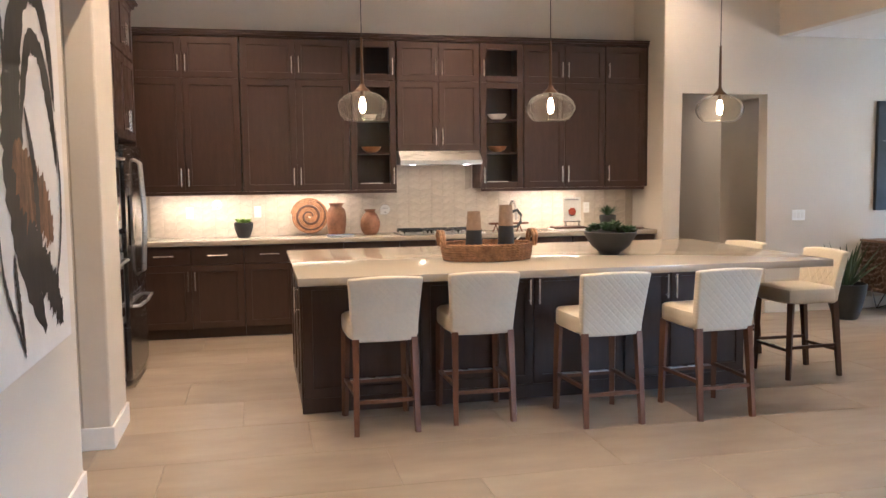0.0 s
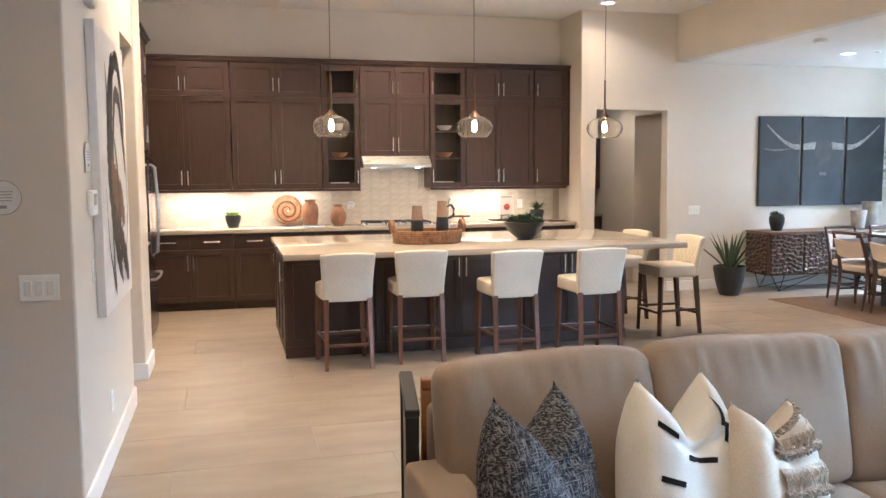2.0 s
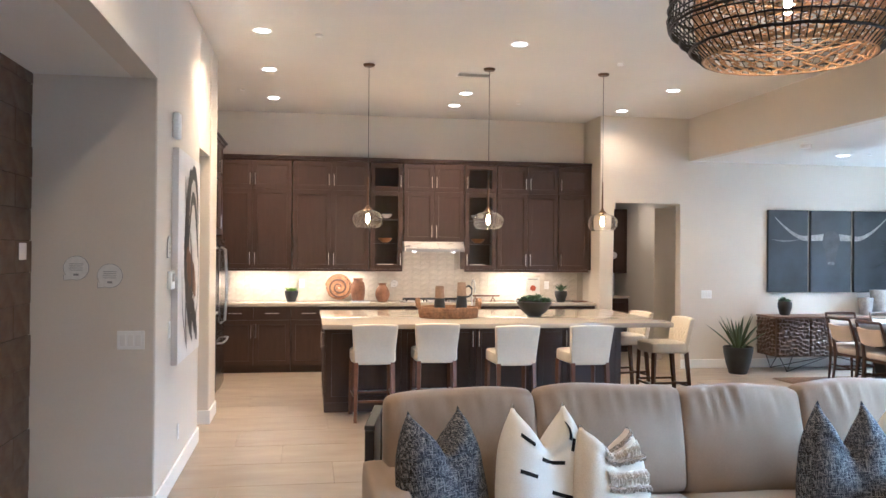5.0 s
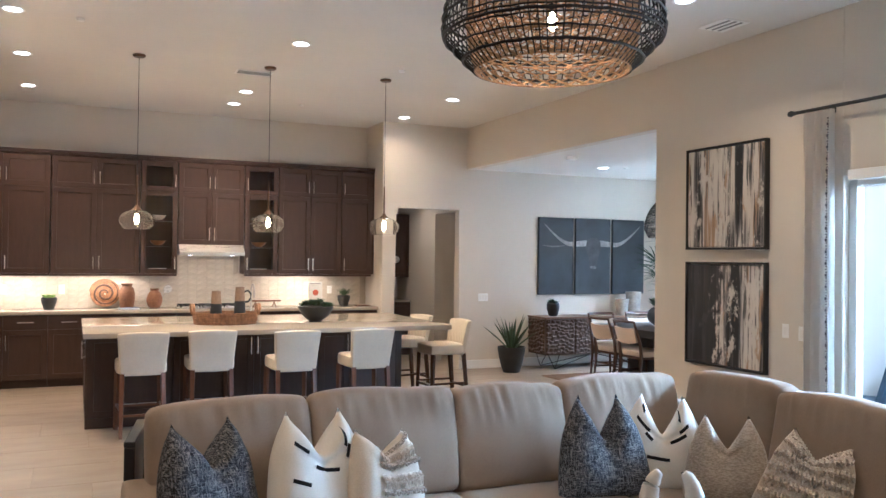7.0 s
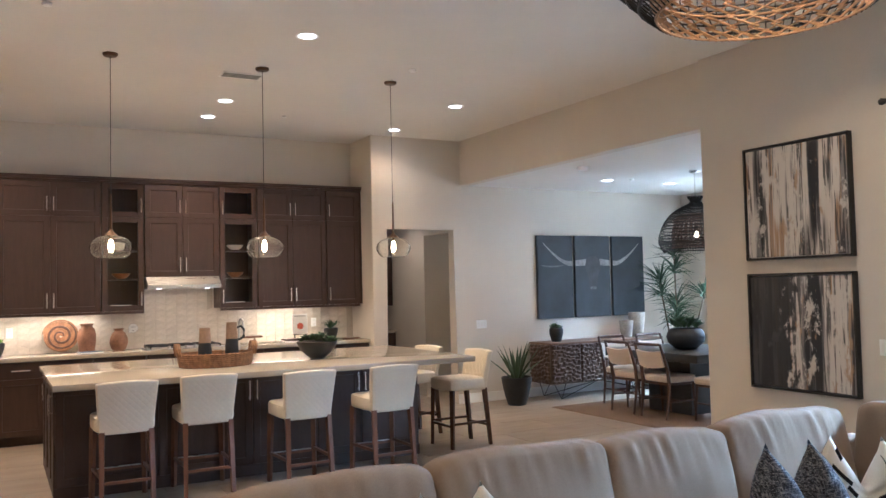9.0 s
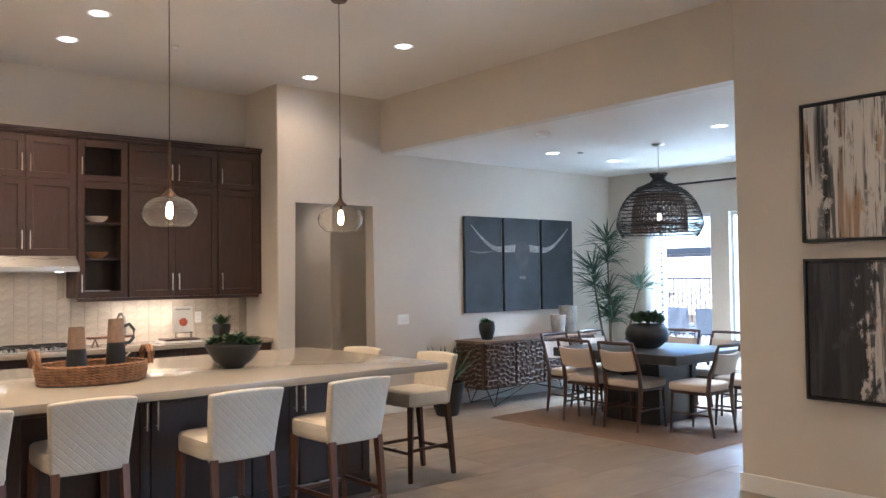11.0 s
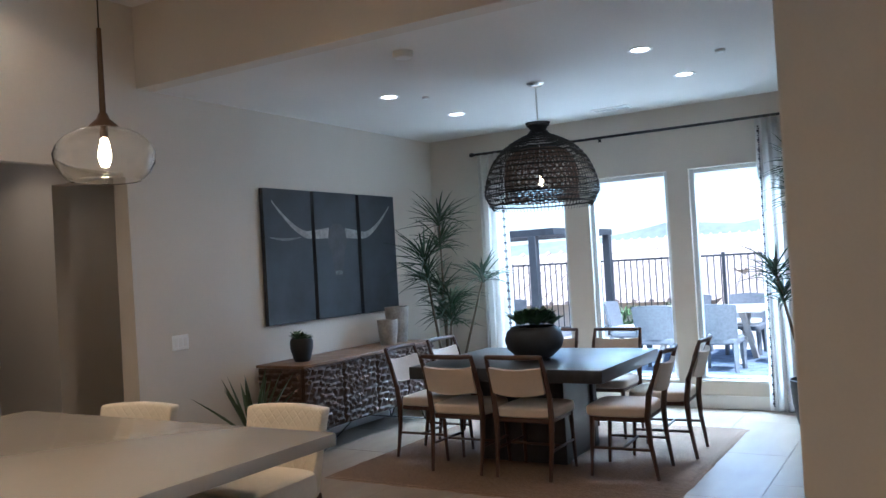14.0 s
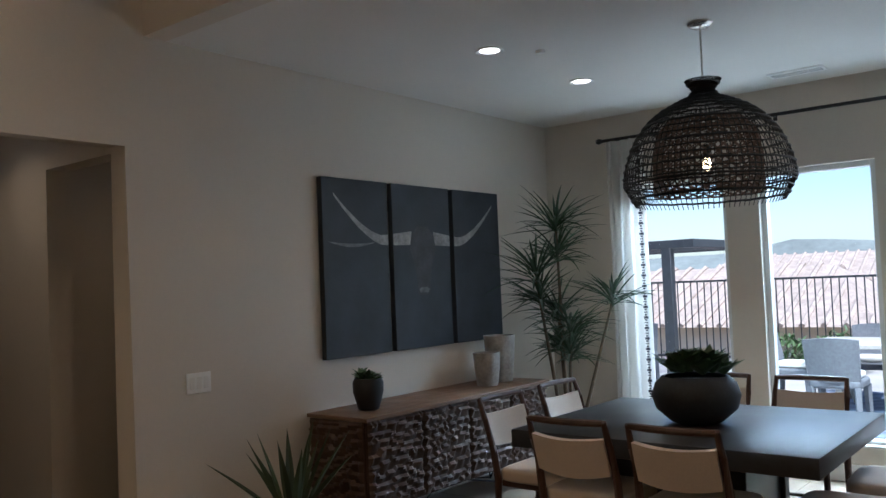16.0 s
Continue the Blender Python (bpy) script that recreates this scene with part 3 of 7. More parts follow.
def upper(x0, x1, doors, z0=U0, label="dark espresso wall cabinet with shaker doors"):
    """A wall cabinet with a tall and a short row of doors; x in the room, hinges outermost."""
    c = thing("wall_cabinet", pose((x0 + x1) / 2, UY, z0), label, "cabinet", "kitchen wall cabinets")
    w, zm, zt, d = (x1 - x0) / 2 - 0.001, UM - z0, U1 - z0, YK - UY - 0.002
    b = bm()
    box(b, -w, w, 0.022, d, 0, zt)
    part("body", b, ESPRESSO, c)
    for row, (a, e) in enumerate(((0.002, zm - 0.002), (zm + 0.002, zt - 0.01))):
        for k in range(doors):
            p, q = -w + 2 * w * k / doors + 0.002, -w + 2 * w * (k + 1) / doors - 0.002
            door = part("door", shaker(bm(), p, q, a, e, 0.0), ESPRESSO, c)
            hx = (q - 0.032 if k == 0 else p + 0.032) if doors == 2 else p + 0.032
            bar_handle(door, hx, a + 0.055, a + 0.055 + (0.17 if row == 0 else 0.16), 0.0)
    return c


def glass_upper(x0, x1, handle_right):
    """A wall cabinet with glazed doors over lit shelves."""
    c = thing("glass_cabinet", pose((x0 + x1) / 2, UY, U0), "dark espresso wall cabinet with glazed doors and crockery", "cabinet", "kitchen wall cabinets")
    w, zm, zt, d = (x1 - x0) / 2 - 0.001, UM - U0, U1 - U0, YK - UY - 0.002
    b = bm()
    t = 0.018
    box(b, -w, -w + t, 0.022, d, 0, zt)
    box(b, w - t, w, 0.022, d, 0, zt)
    box(b, -w + t, w - t, d - t, d, 0, zt)
    for z in (0, zm - t, zt - t):
        box(b, -w + t, w - t, 0.022, d - t, z, z + t)
    part("body", b, ESPRESSO, c)
    for z in (0.36, 0.70):
        b = bm()
        box(b, -w + t, w - t, 0.04, d - t, z, z + 0.018)
        part("shelf", b, ESPRESSO, c)
    r = 0.062
    for a, e, row in ((0.002, zm - 0.002, 0), (zm + 0.002, zt - 0.01, 1)):
        b = bm()
        box(b, -w, -w + r, 0, 0.02, a, e, 0.002)
        box(b, w - r, w, 0, 0.02, a, e, 0.002)
        box(b, -w + r, w - r, 0, 0.02, a, a + r, 0.002)
        box(b, -w + r, w - r, 0, 0.02, e - r, e, 0.002)
        door = part("door", b, ESPRESSO, c)
        b = bm()
        box(b, -w + r, w - r, 0.008, 0.012, a + r, e - r)
        p = part("pane", b, GLASS, door, "clear glass pane", 0)
        p.visible_shadow = False
        bar_handle(door, w - 0.03 if handle_right else -w + 0.03, a + 0.055, a + 0.22, 0.0)
    return c


upper(-1.08, -0.02, 2)
upper(-0.01, 1.045, 2)
glass_upper(1.055, 1.515, True)
upper(1.525, 2.395, 2, 1.80)
glass_upper(2.405, 2.865, False)
upper(2.875, 3.785, 2)
upper(3.79, 4.25, 1)

b = bm()
box(b, 4.252, 4.288, UY + 0.01, YK - 0.002, U0, U1)
tagged(part("filler_strip", b, ESPRESSO), "dark espresso filler strip beside the wall cabinet", "trim", "", "structure")
b = bm()
for z0, z1, o in ((U1 + 0.001, U1 + 0.018, 0.006), (U1 + 0.018, U1 + 0.045, 0.02), (U1 + 0.045, U1 + 0.06, 0.034)):
    box(b, -1.08, 4.287, UY - o, YK - 0.003, z0, z1, 0.003)
tagged(part("crown_trim", b, ESPRESSO), "dark espresso crown moulding above the cabinets", "trim", "", "structure")
b = bm()
for x0, x1 in ((-1.08, 1.515), (2.405, 4.25)):
    box(b, x0, x1, UY, UY + 0.018, U0 - 0.032, U0 - 0.001, 0.002)
tagged(part("light_rail", b, ESPRESSO), "dark espresso light rail under the cabinets", "trim", "", "structure")


def crockery(name, x, y, z, prof, mat, label, n=28):
    o = thing(name, pose(x, y, z), label, "dishes")
    part("body", lathe(bm(), prof, n), mat, o)
    return o


BOWL = [(0, 0.0), (0.045, 0.0), (0.05, 0.006), (0.085, 0.03), (0.105, 0.062), (0.10, 0.062), (0.08, 0.034), (0.0, 0.012)]
PLATES = [(0, 0), (0.07, 0.0), (0.115, 0.012), (0.118, 0.05), (0.11, 0.052), (0.07, 0.045), (0, 0.045)]
for gx in (1.285, 2.635):
    crockery("plate_stack", gx, 8.66, U0 + 0.0185, PLATES, PLATEWHITE, "stack of white porcelain plates in a cabinet")
    crockery("serving_bowl", gx, 8.66, U0 + 0.3785, BOWL, AMBERBOWL, "amber glazed bowl on a cabinet shelf")
    crockery("mixing_bowl", gx, 8.66, U0 + 0.7185, BOWL, PLATEWHITE, "white porcelain bowl on a cabinet shelf")

# under-cabinet lights
for x0, x1 in ((-0.80, 0.02), (0.20, 1.02), (2.80, 3.62)):
    s = thing("strip_light", pose((x0 + x1) / 2, 8.60, U0 - 0.0005), "slim warm light under the wall cabinets", "light", "under-cabinet lights")
    w = (x1 - x0) / 2
    b = bm()
    box(b, -w, w, -0.03, 0.03, -0.012, -0.002, 0.002)
    part("housing", b, WHITE, s)
    b = bm()
    box(b, -w + 0.01, w - 0.01, -0.022, 0.022, -0.015, -0.0125)
    part("diffuser", b, STRIPLENS, s)
    lamp("strip_lamp", "AREA", 1.45, WARM, pose((x0 + x1) / 2, 8.60, U0 - 0.02), x1 - x0 - 0.04, 0.04)

# extractor hood
hood = thing("range_hood", pose(1.96, UY, 1.655), "brushed steel under-cabinet range hood", "range hood")
b = bm()
vs = [(-0.425, -0.13, 0.0), (0.425, -0.13, 0.0), (0.425, 0.362, 0.0), (-0.425, 0.362, 0.0), (-0.425, -0.13, 0.045), (0.425, -0.13, 0.045), (0.425, 0.0, 0.143), (0.425, 0.362, 0.143), (-0.425, 0.362, 0.143), (-0.425, 0.0, 0.143)]
v = [b.verts.new(p) for p in vs]
for q in ((0, 3, 2, 1), (0, 1, 5, 4), (4, 5, 6, 9), (9, 6, 7, 8), (1, 2, 7, 6, 5), (0, 4, 9, 8, 3), (2, 3, 8, 7)):
    b.faces.new([v[i] for i in q])
part("body", b, STEEL, hood, "", 0)
for x in (-0.28, 0.28):
    b = bm()
    lathe(b, [(0, -0.004), (0.03, -0.004), (0.03, -0.0005), (0, -0.0005)], 16, (x, -0.02, 0))
    part("lamp_lens", b, LENS, hood)
    lamp("hood_lamp", "AREA", 0.3, WARM, pose(1.96 + x, UY - 0.02, 1.645), 0.05)

# base cabinets along the back
BY = 8.26


def base_unit(x0, x1, doors, drawer=True, label="dark espresso base cabinet with a drawer and doors"):
    c = thing("base_cabinet", pose((x0 + x1) / 2, BY, 0), label, "cabinet", "kitchen base cabinets")
    w = (x1 - x0) / 2 - 0.001
    b = bm()
    box(b, -w, w, 0.022, YK - BY - 0.002, 0.10, 0.899)
    box(b, -w, w, 0.075, YK - BY - 0.002, 0.0, 0.10)
    part("body", b, ESPRESSO, c)
    zt = 0.715 if drawer else 0.893
    for k in range(doors):
        p, q = -w + 2 * w * k / doors + 0.002, -w + 2 * w * (k + 1) / doors - 0.002
        door = part("door", shaker(bm(), p, q, 0.105, zt, 0.0), ESPRESSO, c)
        hx = (q - 0.03 if k == 0 else p + 0.03) if doors == 2 else q - 0.03
        bar_handle(door, hx, zt - 0.24, zt - 0.06, 0.0)
        if drawer:
            b = bm()
            box(b, p, q, 0, 0.02, zt + 0.004, 0.893, 0.003)
            dr = part("drawer", b, ESPRESSO, c)
            flat_handle(dr, (p + q) / 2 - 0.09, (p + q) / 2 + 0.09, (zt + 0.9) / 2, 0.0)
    return c


xs = [-1.0, -0.02, 0.94, 1.50]
for x0, x1 in zip(xs, xs[1:]):
    base_unit(x0, x1, 2 if x1 - x0 > 0.7 else 1)
base_unit(1.51, 2.41, 2)
base_unit(2.42, 3.33, 2)
base_unit(3.34, 4.28, 2)

ctr = thing("back_counter", pose(0, 0, 0.90), "cream quartz worktop along the back wall", "worktop")
b = bm()
box(b, -1.54, 4.285, 8.225, YK - 0.001, 0.0, 0.045, 0.004, 2)
part("slab", b, QUARTZ, ctr)

# gas cooktop
hob = thing("cooktop", pose(1.96, 8.53, 0.946), "steel gas cooktop with cast iron grates", "cooktop")
b = bm()
box(b, -0.44, 0.44, -0.25, 0.25, 0, 0.012, 0.004)
part("tray", b, STEEL, hob)
for x in (-0.28, 0.0, 0.28):
    b = bm()
    for y in (-0.2, -0.07, 0.07, 0.2):
        box(b, x - 0.13, x + 0.13, y - 0.006, y + 0.006, 0.032, 0.046, 0.002)
    for xx in (-0.12, 0, 0.12):
        box(b, x + xx - 0.006, x + xx + 0.006, -0.2, 0.2, 0.026, 0.038, 0.002)
    for xx in (-0.12, 0.12):
        for y in (-0.2, 0.2):
            box(b, x + xx - 0.008, x + xx + 0.008, y - 0.008, y + 0.008, 0.010, 0.034)
    part("grate", b, BLACKMETAL, hob)
for i in range(5):
    b = bm()
    lathe(b, [(0, 0.012), (0.02, 0.012), (0.018, 0.04), (0, 0.04)], 14, (-0.2 + 0.1 * i, -0.225, 0))
    part("knob", b, STEEL, hob)

# tall oven tower and refrigerator on the west side
TX = -0.84
tower = thing("oven_cabinet", pose(TX, 6.0, 0), "tall dark espresso cabinet around built-in steel ovens", "cabinet")
b = bm()
box(b, -0.66, -0.022, -0.395, 0.395, 0.10, 0.50)
box(b, -0.66, -0.022, -0.395, 0.395, 1.88, U1)
box(b, -0.66, -0.022, -0.395, -0.36, 0.50, 1.88)
box(b, -0.66, -0.022, 0.36, 0.395, 0.50, 1.88)
box(b, -0.66, -0.08, -0.395, 0.395, 0.0, 0.10)
part("body", b, ESPRESSO, tower)
for z0, z1 in ((0.105, 0.49), (1.885, 2.48), (2.495, 2.93)):
    b = shaker(bm(), -0.39, 0.39, z0, z1, 0.0)
    bmesh.ops.transform(b, matrix=pose(0, 0, 0, 0, 0, 90), verts=b.verts)
    d = part("door", b, ESPRESSO, tower)
    b = bm()
    rod(b, (0.032, -0.30 if z0 > 1 else -0.08, z0 + 0.06), (0.032, -0.30 if z0 > 1 else 0.08, z0 + (0.22 if z0 > 1 else 0.06)), 0.0065, n=8)
    rod(b, (0.0, -0.30 if z0 > 1 else -0.06, z0 + (0.08 if z0 > 1 else 0.06)), (0.032, -0.30 if z0 > 1 else -0.06, z0 + (0.08 if z0 > 1 else 0.06)), 0.005, n=8)
    rod(b, (0.0, -0.30 if z0 > 1 else 0.06, z0 + (0.20 if z0 > 1 else 0.06)), (0.032, -0.30 if z0 > 1 else 0.06, z0 + (0.20 if z0 > 1 else 0.06)), 0.005, n=8)
    part("handle", b, NICKEL, d, "satin nickel bar handle")
for name, z0, z1 in (("oven", 0.51, 1.16), ("microwave_oven", 1.18, 1.87)):
    o = thing(name, pose(TX, 6.0, z0), "built-in steel %s with a black glass door" % name.replace("_", " "), "oven")
    h = z1 - z0
    b = bm()
    box(b, -0.55, 0.0, -0.355, 0.355, 0, h, 0.003)
    part("body", b, DARKSTEEL, o)
    b = bm()
    box(b, 0.0005, 0.022, -0.355, 0.355, 0.01, h - 0.14, 0.004)
    d = part("door", b, DARKSTEEL, o)
    b = bm()
    box(b, 0.0225, 0.026, -0.29, 0.29, 0.07, h - 0.25)
    part("glass", b, BLACKGLASS, d)
    b = bm()
    tube(b, [(0.022, -0.31, h - 0.19), (0.06, -0.30, h - 0.19), (0.065, 0, h - 0.19), (0.06, 0.30, h - 0.19), (0.022, 0.31, h - 0.19)], 0.011)
    part("handle", b, STEEL, d)
    b = bm()
    box(b, 0.0005, 0.018, -0.355, 0.355, h - 0.13, h - 0.005, 0.003)
    part("control_panel", b, BLACKGLASS, o)

FRIDGESTEEL = metal("fridge_steel", (0.27, 0.275, 0.29), 0.22, (0.2, 0.2, 8))
fridge = thing("refrigerator", pose(TX - 0.05, 6.90, 0), "brushed steel french-door refrigerator with curved handles", "refrigerator")
b = bm()
box(b, -0.66, 0.02, -0.455, 0.455, 0.03, 1.80, 0.006)
box(b, -0.6, -0.02, -0.42, 0.42, 0.0, 0.03)
part("body", b, DARKSTEEL, fridge)


def bowed_door(y0, y1, z0, z1):
    b = bm()
    n, t0, t1 = 8, 0.022, 0.085
    rows = []
    for i in range(n + 1):
        u = i / n
        y = y0 + (y1 - y0) * u
        x = t1 + 0.012 * math.sin(math.pi * u)
        rows.append([b.verts.new((t0, y, z0)), b.verts.new((x, y, z0)), b.verts.new((x, y, z1)), b.verts.new((t0, y, z1))])
    for a, c in zip(rows, rows[1:]):
        for k in range(4):
            b.faces.new((a[k], a[(k + 1) % 4], c[(k + 1) % 4], c[k]))
    b.faces.new(rows[0])
    b.faces.new(rows[-1][::-1])
    return b


for y0, y1, hy in ((-0.455, -0.003, -0.05), (0.003, 0.455, 0.05)):
    d = part("door", bowed_door(y0, y1, 0.70, 1.79), FRIDGESTEEL, fridge)
    b = bm()
    tube(b, [(0.09, hy, 0.80), (0.135, hy, 0.83), (0.15, hy, 1.1), (0.155, hy, 1.25), (0.15, hy, 1.4), (0.135, hy, 1.66), (0.09, hy, 1.69)], 0.012)
    part("handle", b, STEEL, d)
    if hy < 0:
        b = bm()
        box(b, 0.096, 0.1, -0.36, -0.16, 1.05, 1.42, 0.003)
        part("dispenser", b, BLACKGLASS, d)
dr = part("freezer_drawer", bowed_door(-0.455, 0.455, 0.06, 0.69), FRIDGESTEEL, fridge)
b = bm()
tube(b, [(0.09, -0.36, 0.60), (0.14, -0.34, 0.60), (0.155, 0, 0.60), (0.14, 0.34, 0.60), (0.09, 0.36, 0.60)], 0.012)
part("handle", b, STEEL, dr)

over = thing("fridge_cabinet", pose(TX, 6.90, 1.84), "dark espresso cabinet above the refrigerator", "cabinet")
b = bm()
box(b, -0.66, -0.022, -0.495, 0.495, 0.0, U1 - 1.84)
part("body", b, ESPRESSO, over)
for z0, z1 in ((0.003, 0.64), (0.655, 1.095)):
    for y0, y1 in ((-0.49, -0.003), (0.003, 0.49)):
        b = shaker(bm(), y0, y1, z0, z1, 0.0)
        bmesh.ops.transform(b, matrix=pose(0, 0, 0, 0, 0, 90), verts=b.verts)
        d = part("door", b, ESPRESSO, over)
        hy = -0.035 if y0 < 0 else 0.035
        b = bm()
        rod(b, (0.032, hy, z0 + 0.06), (0.032, hy, z0 + 0.22), 0.0065, n=8)
        for z in (z0 + 0.08, z0 + 0.20):
            rod(b, (0, hy, z), (0.032, hy, z), 0.005, n=8)
        part("handle", b, NICKEL, d, "satin nickel bar handle")
b = bm()
for z0, z1, o in ((U1 + 0.001, U1 + 0.018, 0.006), (U1 + 0.018, U1 + 0.05, 0.025), (U1 + 0.05, U1 + 0.075, 0.05)):
    box(b, TX - 0.66, TX + o, 5.603, 7.40 + o, z0, z1, 0.003)
tagged(part("crown_trim", b, ESPRESSO), "dark espresso crown moulding over the tall cabinets", "trim", "", "structure")
pnl = thing("end_panel", pose(TX, 7.415, 0), "tall dark espresso end panel beside the refrigerator", "panel")
b = bm()
box(b, -0.69, -0.005, -0.018, 0.018, 0, U1)
part("board", b, ESPRESSO, pnl)

# island
IX0, IX1, IY0, IY1, IT = 0.345, 3.99, 5.07, 7.04, 0.94
isl = thing("kitchen_island", pose(0, 0, 0), "dark espresso kitchen island cabinet with panelled end", "island")
bx0, bx1, by0, by1 = 0.375, 3.58, 5.47, 6.99
b = bm()
box(b, bx0 + 0.02, bx1 - 0.02, by0 + 0.022, by1 - 0.02, 0.0, IT - 0.052)
part("body", b, ESPRESSO, isl)
fronts = [(0.385, 1.155), (1.165, 1.953), (1.955, 2.62), (2.63, 2.976), (2.98, 3.57)]
for k, (x0, x1) in enumerate(fronts):
    d = part("door", shaker(bm(), x0 + 0.002, x1 - 0.002, 0.10, 0.875, by0), ESPRESSO, isl)
    if k in (1, 3):
        bar_handle(d, x1 - 0.032, 0.66, 0.83, by0)
    if k in (2, 4):
        bar_handle(d, x0 + 0.032, 0.66, 0.83, by0)
b = bm()
box(b, bx0, bx1, by0 + 0.004, by0 + 0.02, 0.0, 0.098, 0.002)
part("plinth", b, ESPRESSO, isl)
for k in range(3):
    y0, y1 = by0 + 0.03 + 0.495 * k, by0 + 0.03 + 0.495 * (k + 1) - 0.005
    for side, x in ((-1, bx0), (1, bx1)):
        b = shaker(bm(), y0, y1, 0.02, 0.875, 0.0, rail=0.075)
        turn = pose(x, 0, 0, 0, 0, 90) if side > 0 else pose(x, 0, 0) @ Matrix(((0, 1, 0, 0), (1, 0, 0, 0), (0, 0, 1, 0), (0, 0, 0, 1)))
        bmesh.ops.transform(b, matrix=turn, verts=b.verts)
        part("end_panel", b, ESPRESSO, isl)
b = bm()
rod(b, (bx0 - 0.032, by0 + 0.08, 0.66), (bx0 - 0.032, by0 + 0.08, 0.83), 0.0065, n=8)
for z in (0.68, 0.81):
    rod(b, (bx0 - 0.032, by0 + 0.08, z), (bx0, by0 + 0.08, z), 0.005, n=8)
part("handle", b, NICKEL, isl, "satin nickel bar handle")
itop = thing("island_counter", pose(0, 0, IT - 0.05), "thick cream quartz island worktop", "worktop")
b = bm()
box(b, IX0, IX1, IY0, IY1, 0, 0.05, 0.005, 2)
part("slab", b, QUARTZ, itop)


# bar stools
def bar_stool(m, wood, label):
    s = thing("bar_stool", m, label, "bar stool", "bar stools round the island")
    b = bm()
    puff(b, 0.44, 0.44, 0.13, 7, 8, pose(0, 0.02, 0.625))
    part("seat", b, LEATHER, s)
    b = bm()
    n, k = 10, 7
    rows = []
    for j in range(k + 1):
        v = j / k
        z = 0.555 + 0.40 * v
        w = 0.195 + 0.03 * v
        row = []
        for i in range(n + 1):
            u = -1 + 2 * i / n
            row.append((u * w, -0.205 - 0.075 * v ** 1.3 - 0.018 * (1 - u * u), z - (0.012 * u * u if j == k else 0)))
        rows.append(row)
    th = 0.062
    fr = [[b.verts.new((x, y + th, z)) for x, y, z in r] for r in rows]
    bk = [[b.verts.new(p) for p in r] for r in rows]
    for g, flip in ((fr, 1), (bk, -1)):
        for r, q in zip(g, g[1:]):
            for i in range(n):
                b.faces.new((r[i], r[i + 1], q[i + 1], q[i])[::flip])
    edge_f = fr[0] + [r[-1] for r in fr[1:-1]] + fr[-1][::-1] + [r[0] for r in fr[1:-1]][::-1]
    edge_b = bk[0] + [r[-1] for r in bk[1:-1]] + bk[-1][::-1] + [r[0] for r in bk[1:-1]][::-1]
    rim = []
    for i in range(len(edge_f)):
        j = (i + 1) % len(edge_f)
        b.faces.new((edge_f[i], edge_b[i], edge_b[j], edge_f[j]))
    bmesh.ops.recalc_face_normals(b, faces=b.faces)
    sharp = [e for e in b.edges if len(e.link_faces) == 2 and e.calc_face_angle(0) > 1.0]
    bmesh.ops.bevel(b, geom=sharp, offset=0.014, segments=3, profile=0.5, affect="EDGES")
    back = part("backrest", b, QUILT, s, "", 60)
    # quilted stitch ridges on the inside and sides
    b = bm()
    for q in range(-3, 5):
        for sgn in (1, -1):
            pts = []
            for t in range(7):
                v = t / 6
                x = sgn * (-0.21 + 0.07 * q + 0.21 * v)
                if abs(x) < 0.195:
                    pts.append((x, -0.205 - 0.075 * v ** 1.3 - 0.018 * (1 - (x / 0.2) ** 2) + th + 0.0015, 0.59 + 0.34 * v))
            if len(pts) > 1:
                tube(b, pts, 0.0022, 4)
    part("stitching", b, LEATHER, back)
    legs = (((-0.19, 0.20), (-0.20, 0.215)), ((0.19, 0.20), (0.20, 0.215)), ((-0.175, -0.19), (-0.185, -0.245)), ((0.175, -0.19), (0.185, -0.245)))
    for (tx, ty), (fx, fy) in legs:
        b = bm()
        rod(b, (fx, fy, 0.0), (tx, ty, 0.575), 0.0155, 0.021, square=True)
        part("leg", b, wood, s)

    def bar(p, q, name="stretcher", r=0.011, mat=wood):
        b = bm()
        rod(b, p, q, r, square=True)
        part(name, b, mat, s)

    bar((-0.195, 0.21, 0.22), (0.195, 0.21, 0.22))
    bar((-0.18, -0.225, 0.20), (0.18, -0.225, 0.20))
    bar((-0.195, 0.20, 0.24), (-0.18, -0.22, 0.24))
    bar((0.195, 0.20, 0.24), (0.18, -0.22, 0.24))
    b = bm()
    box(b, -0.165, 0.165, 0.194, 0.228, 0.232, 0.237)
    part("kick_plate", b, STEEL, s)
    return s


stool = bar_stool(pose(0.845, 5.17, 0, 0, 0, 1), WALNUT, "cream leather bar stool with quilted back and walnut legs")
for x, y, r in ((1.475, 5.235, -1), (2.215, 4.975, 1), (2.955, 4.945, 2)):
    copy_thing(stool, pose(x, y, 0, 0, 0, r))
side = bar_stool(pose(4.14, 5.66, 0, 0, 0, 92), WALNUTDARK, "cream leather bar stool with dark walnut legs at the island end")
copy_thing(side, pose(4.0, 6.47, 0, 0, 0, 100))


